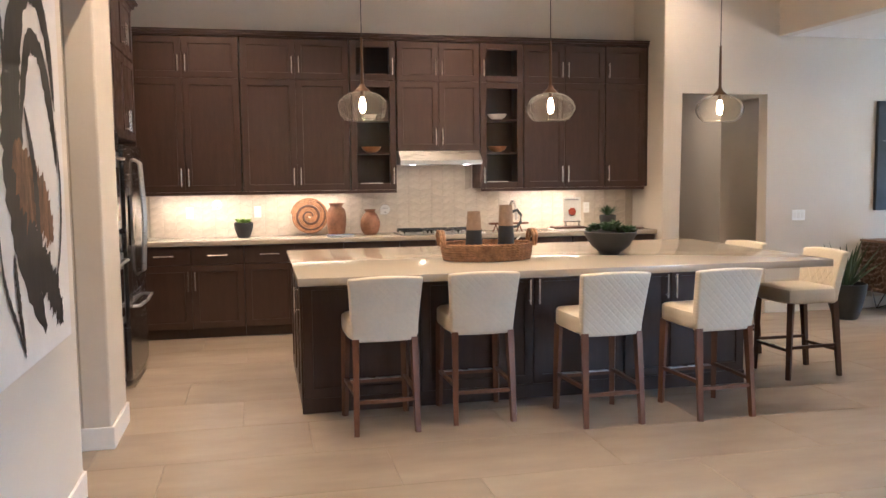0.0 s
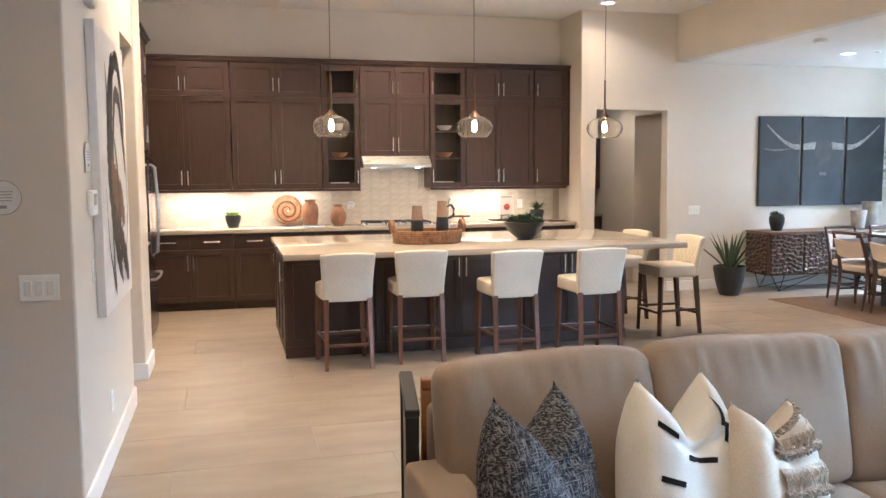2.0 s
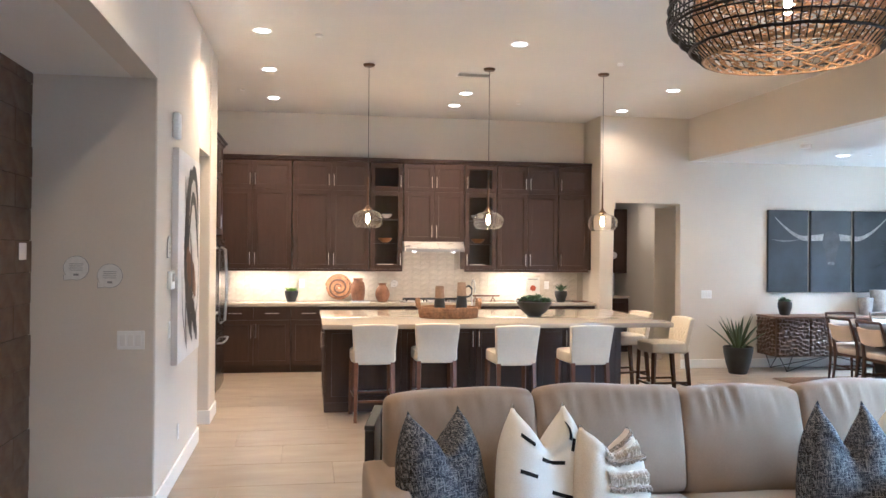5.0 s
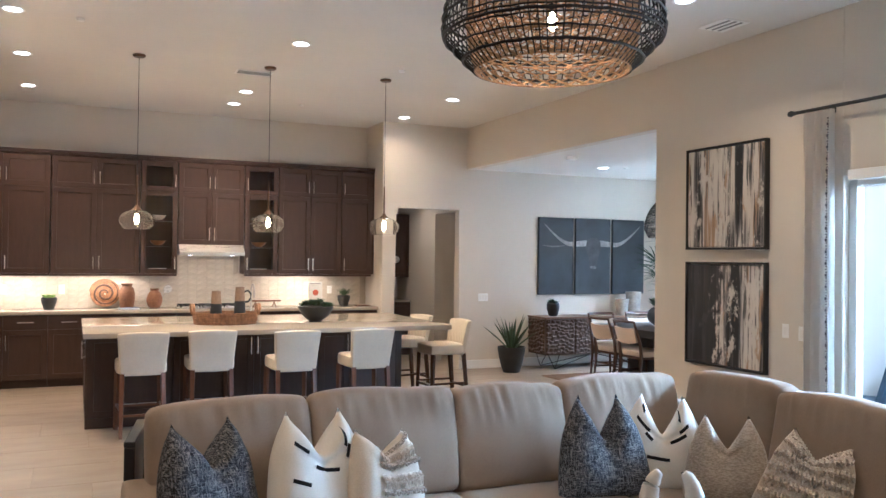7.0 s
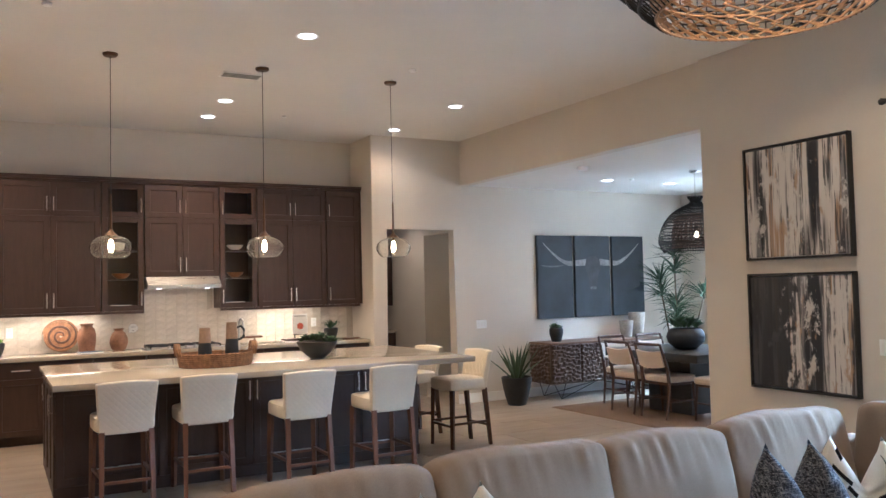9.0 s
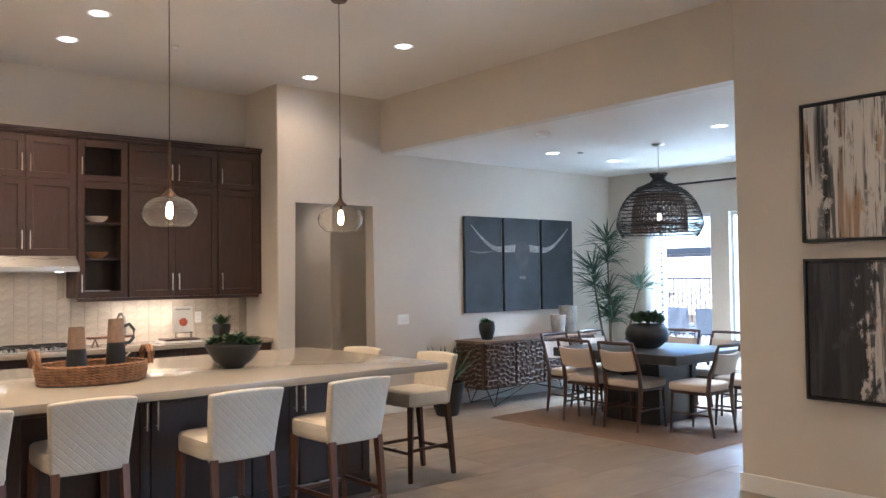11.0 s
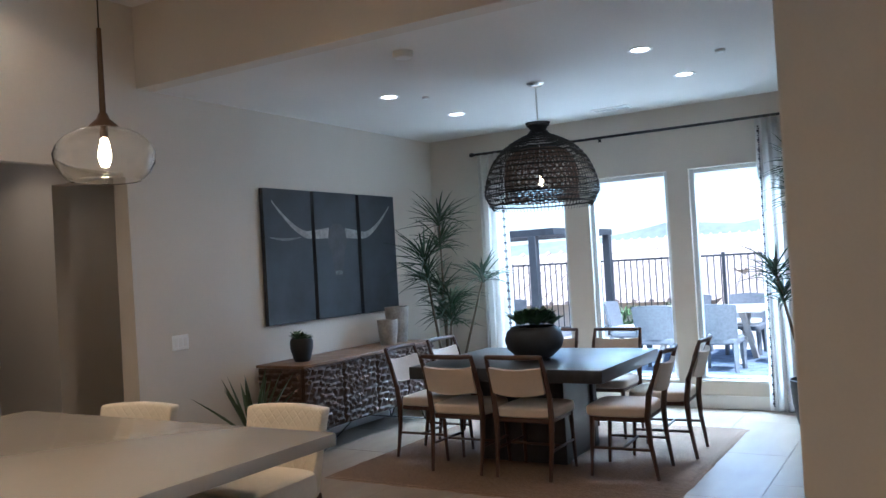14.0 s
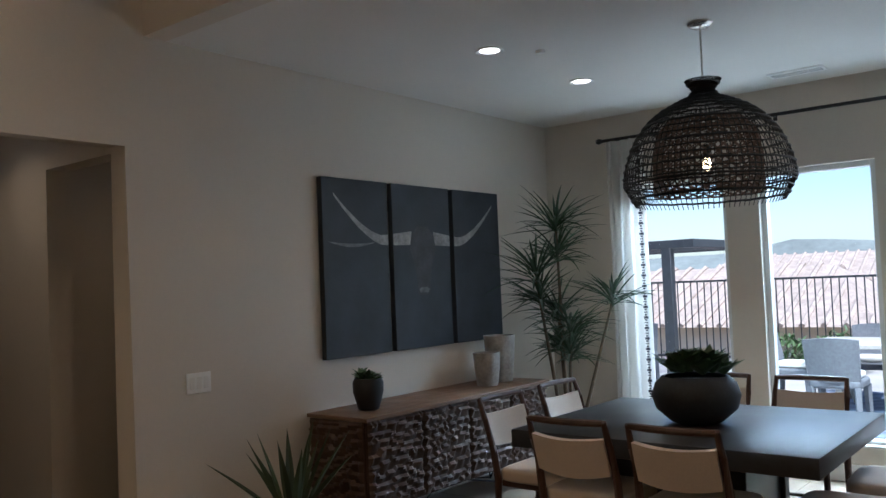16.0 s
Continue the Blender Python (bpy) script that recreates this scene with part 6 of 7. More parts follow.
# ---- dining room ----
rug = thing("jute_rug", pose(7.60, 5.84, 0.0005), "brown chunky woven jute rug under the dining table", "rug")
b = bm()
nx, ny = 84, 84
hw, hd = 1.255, 1.30
grid = []
for j in range(ny + 1):
    r = []
    for i in range(nx + 1):
        x, y = -hw + 2 * hw * i / nx, -hd + 2 * hd * j / ny
        ex = 0.012 * noise.noise(Vector((y * 6, 1, 3))) if i in (0, nx) else 0
        ey = 0.012 * noise.noise(Vector((x * 6, 7, 3))) if j in (0, ny) else 0
        z = 0.009 + (0.004 if (i + j) % 2 else 0) + 0.002 * noise.noise(Vector((x * 9, y * 9, 0)))
        r.append(b.verts.new((x + ex, y + ey, 0.0 if i in (0, nx) or j in (0, ny) else z)))
    grid.append(r)
for p, q in zip(grid, grid[1:]):
    for i in range(nx):
        b.faces.new((p[i], p[i + 1], q[i + 1], q[i]))
part("weave", b, JUTE, rug, "", 60)
RZ = 0.0135

table = thing("dining_table", pose(7.55, 5.88, RZ), "square black wood dining table on a panelled pedestal", "dining table")
b = bm()
box(b, -0.66, 0.66, -0.79, 0.79, 0.66, 0.755, 0.006, 2)
part("tabletop", b, TABLEWOOD, table)
for x, y, sx, sy in ((-0.30, 0, 0.035, 0.36), (0.30, 0, 0.035, 0.36), (0, -0.30, 0.262, 0.035), (0, 0.30, 0.262, 0.035)):
    b = bm()
    box(b, x - sx, x + sx, y - sy, y + sy, 0.0, 0.659, 0.004)
    part("pedestal_panel", b, TABLEWOOD, table)

pot = thing("table_planter", pose(7.51, 5.87, RZ + 0.756), "round charcoal pot of succulents on the dining table", "planter")
prof = [(0, 0), (0.11, 0), (0.14, 0.012), (0.215, 0.08), (0.235, 0.15), (0.215, 0.215), (0.172, 0.255), (0.162, 0.25), (0.175, 0.225), (0, 0.22)]
part("pot", lathe(bm(), prof, 40), BLUEPOT, pot, "", 60)
b = bm()
rr = random.Random(21)
for k in range(24):
    a, r = rr.uniform(0, 6.28), 0.16 * math.sqrt(rr.random())
    rosette(b, (math.cos(a) * r, math.sin(a) * r, 0.25 + 0.08 * (1 - (r / 0.16) ** 2)), 0.04, 13, rr.uniform(0.10, 0.14), 0.06, 0.9, rr)
part("foliage", b, SUCCULENT, pot, "", 60)["kind"] = "stuff"


def dining_chair(m, label):
    """Faces +y: its back stands at -y."""
    c = thing("dining_chair", m, label, "chair", "chairs round the dining table")
    b = bm()
    puff(b, 0.47, 0.45, 0.085, 6, 10, pose(0, 0.02, 0.455))
    part("seat", b, CHAIRSEAT, c, "", 60)
    b = bm()
    box(b, -0.205, 0.205, -0.19, 0.21, 0.385, 0.42, 0.006)
    part("seat_frame", b, WALNUTDARK, c)
    for s in (-1, 1):
        b = bm()
        tube(b, [(s * 0.205, -0.255, 0.0), (s * 0.212, -0.215, 0.25), (s * 0.216, -0.205, 0.42), (s * 0.218, -0.225, 0.58), (s * 0.215, -0.285, 0.76), (s * 0.21, -0.325, 0.875)], [0.013, 0.018, 0.022, 0.021, 0.018, 0.014], 8)
        part("back_leg", b, WALNUTDARK, c)
        b = bm()
        rod(b, (s * 0.205, 0.215, 0.0), (s * 0.195, 0.19, 0.41), 0.012, 0.019, n=8)
        part("front_leg", b, WALNUTDARK, c)
        b = bm()
        rod(b, (s * 0.202, 0.205, 0.20), (s * 0.211, -0.22, 0.20), 0.010, n=8)
        part("side_stretcher", b, WALNUTDARK, c)
    b = bm()
    rod(b, (-0.205, -0.01, 0.20), (0.205, -0.01, 0.20), 0.010, n=8)
    part("cross_stretcher", b, WALNUTDARK, c)
    b = bm()
    pts = [(-0.205 + 0.41 * i / 8, -0.322 - 0.03 * math.sin(math.pi * i / 8), 0.867) for i in range(9)]
    tube(b, pts, [0.016, 0.017, 0.018, 0.018, 0.018, 0.018, 0.018, 0.017, 0.016], 8)
    part("top_rail", b, WALNUTDARK, c)
    b = bm()
    n = 10
    for sgn in (1,):
        fr, bk = [], []
        for i in range(n + 1):
            u = -1 + 2 * i / n
            x = u * 0.20
            dip = 0.022 * (1 - u * u)
            y = -0.028 * (1 - u * u)
            fr.append([b.verts.new((x, -0.232 + y - 0.0, 0.615 - dip)), b.verts.new((x, -0.262 + y, 0.71)), b.verts.new((x, -0.285 + y, 0.795 - dip * 0.7))])
            bk.append([b.verts.new((x, -0.262 + y, 0.605 - dip)), b.verts.new((x, -0.295 + y, 0.705)), b.verts.new((x, -0.318 + y, 0.79 - dip * 0.7))])
        for g, f in ((fr, 1), (bk, -1)):
            for p, q in zip(g, g[1:]):
                for k in (0, 1):
                    b.faces.new((p[k], q[k], q[k + 1], p[k + 1])[::f])
        for p, q, r, s in zip(fr, fr[1:], bk, bk[1:]):
            b.faces.new((p[0], r[0], s[0], q[0]))
            b.faces.new((p[2], q[2], s[2], r[2]))
        for e in (0, -1):
            for k in (0, 1):
                b.faces.new((fr[e][k], fr[e][k + 1], bk[e][k + 1], bk[e][k]))
    part("back_pad", b, CHAIRSEAT, c, "", 60)
    return c


ch = dining_chair(pose(7.0, 6.20, RZ, 0, 0, -90), "walnut dining chair with cream linen seat and back pad")
for x, y, r in ((7.0, 5.655, -90), (7.215, 5.04, 2), (7.87, 4.95, 3), (7.27, 6.68, 180), (7.92, 6.68, 178), (8.385, 5.60, 90), (8.385, 6.2, 90)):
    copy_thing(ch, pose(x, y, RZ, 0, 0, r))

# carved sideboard
SX0, SX1, SY0, SY1 = 6.68, 8.74, 7.56, 8.09
sb = thing("sideboard", pose((SX0 + SX1) / 2, (SY0 + SY1) / 2, 0), "long sideboard with carved dark wood front and metal legs", "sideboard")
hw, hd = (SX1 - SX0) / 2, (SY1 - SY0) / 2
b = bm()
box(b, -hw, hw, -hd, hd, 0.765, 0.79, 0.004)
part("top", b, SBTOP, sb)
b = bm()
box(b, -hw + 0.03, hw - 0.03, -hd + 0.045, hd - 0.02, 0.22, 0.764)
part("body", b, CARVED, sb)


def carved(w, h, seed):
    """A panel in x and z facing -y, cut into overlapping chisel scallops."""
    b = bm()
    nx, nz = max(8, int(w / 0.016)), int(h / 0.016)
    rows = []
    for j in range(nz + 1):
        row = []
        for i in range(nx + 1):
            x, z = w * i / nx, h * j / nz
            wob = 0.045 * noise.noise(Vector((x * 5 + seed, z * 5, 0))) + 0.02 * noise.noise(Vector((x * 14 + seed, z * 14, 3)))
            p = ((z + 0.55 * x * math.sin(x * 2.2 + seed) * 0.3 + wob) / 0.060) % 1.0
            q = ((x + 0.6 * wob + 0.03 * (math.floor((z + wob) / 0.060) % 2)) / 0.085) % 1.0
            d = 0.036 * (p ** 0.8) * (0.35 + 0.65 * math.sin(math.pi * q))
            edge = i in (0, nx) or j in (0, nz)
            row.append(b.verts.new((x, -(0.004 if edge else 0.006 + d), z)))
        rows.append(row)
    for p, q in zip(rows, rows[1:]):
        for i in range(nx):
            b.faces.new((p[i], p[i + 1], q[i + 1], q[i]))
    rim = [rows[0][i] for i in range(nx + 1)] + [rows[j][nx] for j in range(1, nz + 1)] + [rows[nz][i] for i in range(nx - 1, -1, -1)] + [rows[j][0] for j in range(nz - 1, 0, -1)]
    back = [b.verts.new((v.co.x, 0.012, v.co.z)) for v in rim]
    for i in range(len(rim)):
        k = (i + 1) % len(rim)
        b.faces.new((rim[i], back[i], back[k], rim[k]))
    b.faces.new(back)
    return b


dw = (2 * hw - 0.06) / 4
for k in range(4):
    d = part("door", carved(dw - 0.004, 0.54, k * 3.7), CARVED, sb, "deeply carved wood door", 25)
    d.location = (-hw + 0.03 + dw * k + 0.002, -hd + 0.03, 0.222)
for s in (-1, 1):
    d = part("side_panel", carved(2 * hd - 0.07, 0.54, 17 + s), CARVED, sb, "deeply carved wood side", 25)
    d.matrix_basis = pose(s * (hw - 0.015), s * (-hd + 0.05) if s > 0 else hd - 0.02, 0.222, 0, 0, 90 * s)
for s in (-1, 1):
    b = bm()
    x = s * (hw - 0.20)
    tube(b, [(x - 0.10, -hd + 0.08, 0.22), (x, -hd + 0.05, 0.008), (x + 0.10, -hd + 0.08, 0.22)], 0.007, 6)
    part("hairpin_leg", b, BLACKMETAL, sb, "black metal hairpin leg")
    b = bm()
    tube(b, [(x - 0.10, hd - 0.10, 0.22), (x, hd - 0.06, 0.008), (x + 0.10, hd - 0.10, 0.22)], 0.007, 6)
    part("hairpin_leg", b, BLACKMETAL, sb, "black metal hairpin leg")
b = bm()
tube(b, [(-hw + 0.20, -hd + 0.05, 0.012), (0, 0, 0.20), (hw - 0.20, -hd + 0.05, 0.012)], 0.006, 6)
tube(b, [(-hw + 0.20, hd - 0.06, 0.012), (0, 0, 0.20), (hw - 0.20, hd - 0.06, 0.012)], 0.006, 6)
part("cross_brace", b, BLACKMETAL, sb, "black metal cross brace")

potted("sideboard_plant", pose(6.97, 7.82, 0.791), [(0, 0), (0.06, 0), (0.068, 0.008), (0.098, 0.11), (0.1, 0.17), (0.088, 0.2), (0.08, 0.2), (0.088, 0.17), (0, 0.06)], BLACKPOT, SUCCULENT, "small green succulent in a black pot on the sideboard",
       [((0, 0, 0.19), 0.02, 14, 0.09, 0.04, 0.9, 31), ((0.05, 0.02, 0.19), 0.02, 12, 0.08, 0.035, 0.7, 32), ((-0.05, 0.0, 0.19), 0.02, 12, 0.08, 0.035, 0.7, 33), ((0.0, -0.05, 0.18), 0.02, 12, 0.08, 0.035, 0.5, 34), ((-0.02, 0.04, 0.2), 0.02, 12, 0.08, 0.035, 1.2, 35)])
for x, y, h, r, label in ((8.24, 7.80, 0.25, 0.105, "short grey textured stoneware vase on the sideboard"), (8.50, 7.86, 0.36, 0.125, "tall grey textured stoneware vase on the sideboard")):
    v = thing("stone_vase", pose(x, y, 0.791), label, "vase", "vases on the sideboard")
    prof = [(0, 0), (r * 0.72, 0), (r * 0.76, 0.01), (r * 0.9, h * 0.5), (r, h), (r - 0.008, h), (r * 0.86, h * 0.5), (0, 0.04)]
    part("body", lathe(bm(), prof, 36, ripple=lambda i, z: 1 + 0.02 * math.sin(i * 2.1 + z * 60)), STONEPOT, v, "", 60)

# three canvases of one picture
XS = ((6.865, 7.50), (7.545, 8.205), (8.255, 8.875))
trip = [thing("dark_canvas", pose((x0 + x1) / 2, YN - 0.002, 1.71), "dark blue-black canvas with part of a longhorn bull picture", "painting", "three-part bull picture") for x0, x1 in XS]
for o, (x0, x1) in zip(trip, XS):
    b = bm()
    box(b, -(x1 - x0) / 2, (x1 - x0) / 2, -0.045, 0, -0.605, 0.605, 0.003)
    part("canvas", b, CANVASDARK, o)


def horn_piece(o, x0, x1, a, c, fn):
    """The stretch of a painted horn that lies on one canvas, as a flat shape."""
    b = bm()
    n = 22
    rows = []
    for i in range(n + 1):
        x = a + (c - a) * i / n
        z, w = fn(x)
        rows.append((b.verts.new((x - (x0 + x1) / 2, -0.0462, z + w - 1.71)), b.verts.new((x - (x0 + x1) / 2, -0.0462, z - w - 1.71))))
    for p, q in zip(rows, rows[1:]):
        b.faces.new((p[0], p[1], q[1], q[0]))
    part("painted_horn", b, HORN, o, "pale painted horn", 0)


HC = 7.875


def horn(x):
    d = abs(x - HC)
    u = min(1.0, max(0.0, (d - 0.14) / 0.78))
    z = 1.92 - 0.02 * math.sin(u * 3.1) + 0.30 * max(0, (u - 0.38) / 0.62) ** 1.5
    return z, 0.042 * (1 - u) ** 0.9 + 0.008


horn_piece(trip[0], *XS[0], 6.97, 7.495, horn)
horn_piece(trip[1], *XS[1], 7.55, 7.75, horn)
horn_piece(trip[1], *XS[1], 8.0, 8.20, horn)
horn_piece(trip[2], *XS[2], 8.26, 8.78, horn)
for outline, mat, name, lift in (
    ([(-0.13, 0.20), (-0.06, 0.27), (0.06, 0.27), (0.13, 0.20), (0.15, 0.10), (0.10, -0.02), (0.075, -0.15), (0.07, -0.24), (-0.07, -0.24), (-0.075, -0.15), (-0.10, -0.02), (-0.15, 0.10)], HIDE, "painted_head", 0.0466),
    ([(-0.06, -0.20), (-0.03, -0.185), (0.03, -0.185), (0.06, -0.20), (0.045, -0.225), (-0.045, -0.225)], MUZZLE, "painted_muzzle", 0.0474),
):
    b = bm()
    b.faces.new([b.verts.new((x, -lift, z + 0.03)) for x, z in outline])
    part(name, b, mat, trip[1], "faint painted bull head" if mat is HIDE else "pale painted muzzle", 0)
for a, o in ((-1, 0),):
    b = bm()
    rows = []
    for i in range(15):
        u = i / 14
        x = -0.28 + 0.46 * u
        z = 0.215 - 0.085 * math.sin(math.pi * (0.25 + 0.5 * u)) + 0.02
        rows.append((b.verts.new((x, -0.0462, z + 0.012 * math.sin(math.pi * u))), b.verts.new((x, -0.0462, z - 0.012 * math.sin(math.pi * u)))))
    for p, q in zip(rows, rows[1:]):
        b.faces.new((p[0], p[1], q[1], q[0]))
    part("painted_ear", b, MUZZLE, trip[0], "faint painted ear", 0)

# floor plant by the doorway
ag = thing("agave_plant", pose(6.13, 7.60, 0), "spiky agave in a tapered black floor pot", "potted plant")
prof = [(0, 0), (0.115, 0), (0.125, 0.012), (0.165, 0.14), (0.198, 0.30), (0.205, 0.37), (0.195, 0.375), (0.185, 0.30), (0, 0.27)]
part("pot", lathe(bm(), prof, 40), BLACKPOT, ag, "", 60)
part("soil", lathe(bm(), [(0, 0.33), (0.186, 0.33)], 24), SOIL, ag)
b = bm()
rr = random.Random(5)
for k in range(16):
    a = k * 2.4
    f = k / 16
    up = 0.7 + 3.2 * f
    blade(b, (math.cos(a) * 0.04, math.sin(a) * 0.04, 0.32), (math.cos(a), math.sin(a), up), rr.uniform(0.42, 0.58), 0.052, 0.12, 7, 0.35)
part("leaves", b, AGAVE, ag, "", 60)


# tall dracaenas
def dracaena(m, canes, label, seed):
    d = thing("dracaena_plant", m, label, "potted plant", "tall dracaena plants")
    prof = [(0, 0), (0.15, 0), (0.16, 0.012), (0.20, 0.2), (0.215, 0.40), (0.205, 0.405), (0.19, 0.3), (0, 0.3)]
    part("pot", lathe(bm(), prof, 36), BLACKPOT, d, "", 60)
    part("soil", lathe(bm(), [(0, 0.36), (0.2, 0.36)], 24), SOIL, d)
    rr = random.Random(seed)
    for x, y, h, heads in canes:
        b = bm()
        pts = [(x * 0.25 * (1 + 3 * t) , y * 0.25 * (1 + 3 * t), 0.35 + (h - 0.35) * t) for t in (0, 0.3, 0.6, 1.0)]
        tube(b, pts, [0.017, 0.015, 0.013, 0.010], 8)
        part("cane", b, CANE, d)
        b = bm()
        for hz, spread in heads:
            t = max(0.0, min(1.0, (hz - 0.35) / (h - 0.35)))
            c = Vector((x * 0.25 * (1 + 3 * t), y * 0.25 * (1 + 3 * t), hz))
            for k in range(46):
                a = rr.uniform(0, 6.283)
                up = rr.uniform(-0.15, 1.5)
                blade(b, c + Vector((0, 0, rr.uniform(-0.05, 0.07))), (math.cos(a), math.sin(a), up), spread * rr.uniform(0.6, 1.1), 0.024, rr.uniform(0.25, 0.9), 5, 0.3)
        part("leaves", b, PALM, d, "", 60)
    return d


dracaena(pose(9.12, 7.62, 0), ((0.0, 0.05, 2.0, ((2.0, 0.46), (1.76, 0.44))), (-0.26, 0.10, 1.58, ((1.58, 0.48), (1.40, 0.40))), (0.20, -0.34, 1.38, ((1.38, 0.48),)), (-0.20, -0.16, 1.15, ((1.15, 0.46), (0.95, 0.40))), (0.10, 0.12, 1.25, ((1.25, 0.44), (1.0, 0.36)))), "tall dracaena in a black pot in the dining corner", 8)
dracaena(pose(9.12, 4.02, 0, 0, 0, 60), ((0.05, 0.0, 2.2, ((2.2, 0.38), (1.95, 0.34))), (-0.20, 0.10, 1.75, ((1.75, 0.40),)), (0.16, 0.22, 1.3, ((1.3, 0.42), (1.1, 0.34)))), "tall dracaena in a black pot beside the curtain", 9)

# back hall: dark cabinets at its end
for z0, z1, y0, name, label in ((1.32, 2.40, 10.15, "hall_wall_cabinet", "dark espresso wall cabinet at the end of the hall"), (0.0, 0.90, 10.06, "hall_base_cabinet", "dark espresso base cabinet at the end of the hall")):
    hc = thing(name, pose(5.0, y0, z0), label, "cabinet")
    b = bm()
    box(b, -0.515, 0.515, 0.022, 10.69 - y0, 0, z1 - z0)
    part("body", b, ESPRESSO, hc)
    for x0, x1 in ((-0.515, -0.001), (0.001, 0.515)):
        d = part("door", shaker(bm(), x0, x1, 0.004 if z0 else 0.1, z1 - z0 - 0.004, 0.0), ESPRESSO, hc)
        bar_handle(d, -0.03 if x0 < -0.1 else 0.03, 0.1 if z0 else 0.6, 0.26 if z0 else 0.76, 0.0)
hw_ = thing("hall_counter", pose(5.0, 10.03, 0.901), "cream quartz worktop at the end of the hall", "worktop")
b = bm()
box(b, -0.517, 0.517, 0, 0.66, 0, 0.04, 0.003)
part("slab", b, QUARTZ, hw_)
round_note(pose(5.28, 10.146, 1.62), 0.06, "round white sign on the hall cabinet", 2)
switch_plate(pose(7.298, 9.25, 1.08, 0, 0, -90), 1, "white switch plate on the side room wall")
# both lamps are unseen, added to brighten the hall and its side room
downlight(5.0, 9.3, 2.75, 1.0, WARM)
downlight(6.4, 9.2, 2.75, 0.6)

# ---- outside ----
CONCRETE = Mat("patio_concrete", (0.46, 0.43, 0.39), 0.85).vary(1.2, 0.12, 30, 0.08).m
EARTH = Mat("dry_earth", (0.30, 0.24, 0.17), 0.95).vary(0.4, 0.2, 12, 0.15).m
STUCCO = painted("pale_stucco", (0.62, 0.55, 0.46), 0.9, 0.4)
ROOFTILE = Mat("clay_roof_tile", (0.50, 0.40, 0.33), 0.85).vary(3, 0.2, 20, 0.15).m
IRON = Mat("iron_fence", (0.03, 0.032, 0.036), 0.5).vary(9, 0.2).m
OUTWICKER = Mat("grey_wicker", (0.15, 0.155, 0.165), 0.8).vary(30, 0.15, 120, 0.1).m
OUTTABLE = wooden("weathered_wood", (0.30, 0.27, 0.24), (0.45, 0.41, 0.36), 0.7, (1, 8, 8), 2)
OUTCUSHION = woven("outdoor_cushion", (0.60, 0.57, 0.52), (0.68, 0.65, 0.60), 200, 0.9, 0.2)
NAVY = Mat("navy_chair", (0.035, 0.055, 0.085), 0.6).vary(9, 0.2, 60, 0.1).m
OUTRUG = Mat("outdoor_rug", (0.16, 0.19, 0.25), 0.95).vary(6, 0.4, 60, 0.2).m
HILL = Mat("far_hills", (0.22, 0.24, 0.22), 1.0).vary(0.01, 0.2, 0.1, 0.1).m
GZ = -0.03

b = bm()
cols = [-600, -200, -60, -20, -4, 5.76, 10.0, 14, 18.2, 19.0, 24, 40, 80, 200, 600, 1500]
rows = [-1500, -400, -120, -40, -10, -5.6, 0, 3.3, 9, 12.1, 20, 40, 80, 200, 600, 1500]
vg = {}
for x in cols:
    for y in rows:
        z = -0.25 if x < 18.5 else (-0.6 if x < 19.5 else -3.4)
        vg[x, y] = b.verts.new((x, y, z))
for x0, x1 in zip(cols, cols[1:]):
    for y0, y1 in zip(rows, rows[1:]):
        b.faces.new((vg[x0, y0], vg[x1, y0], vg[x1, y1], vg[x0, y1]))
fixed("ground", b, EARTH, "dry pale earth sloping down beyond the terrace", "ground")
b = bm()
box(b, 9.93, 18.3, -12, 22, -0.24, GZ, 0.01)
box(b, 5.78, 9.92, -12, 3.28, -0.24, GZ, 0.01)
fixed("pavement", b, CONCRETE, "pale concrete patio slab outside the windows", "patio")

b = bm()
box(b, 5.78, 9.6, -6.0, 3.28, 3.10, 3.30)
fixed("patio_roof", b, CEIL, "white roof over the covered patio", "patio roof")
for y in (2.6, -4.0):
    b = bm()
    box(b, 9.2, 9.58, y, y + 0.4, GZ, 3.10, 0.02)
    fixed("patio_column", b, STUCCO, "square stucco column of the patio roof", "column")


def fence_run(p0, p1, h, label):
    """Iron railing: posts, two rails and many pickets."""
    p0, p1 = Vector(p0), Vector(p1)
    ln = (p1 - p0).length
    turn = math.degrees(math.atan2(p1.y - p0.y, p1.x - p0.x))
    f = thing("iron_fence", pose(p0.x, p0.y, GZ, 0, 0, turn), label, "fence")
    n = max(1, round(ln / 2.3))
    for k in range(n + 1):
        b = bm()
        box(b, ln * k / n - 0.03, ln * k / n + 0.03, -0.03, 0.03, 0, h + 0.06, 0.004)
        part("post", b, IRON, f)
    for z in (0.12, h):
        b = bm()
        box(b, 0, ln, -0.018, 0.018, z - 0.018, z + 0.018)
        part("rail", b, IRON, f)
    b = bm()
    box(b, -0.009, 0.009, -0.009, 0.009, 0.05, h)
    me = part("picket", b, IRON, f, "", 0)
    k = 1
    while k * 0.125 < ln:
        if k == 1:
            me.location.x = 0.125
        else:
            o = again(me, f)
            o.location.x = 0.125 * k
        k += 1


fence_run((17.6, 18.0), (17.6, 2.0), 1.46, "black iron picket fence along the terrace edge")

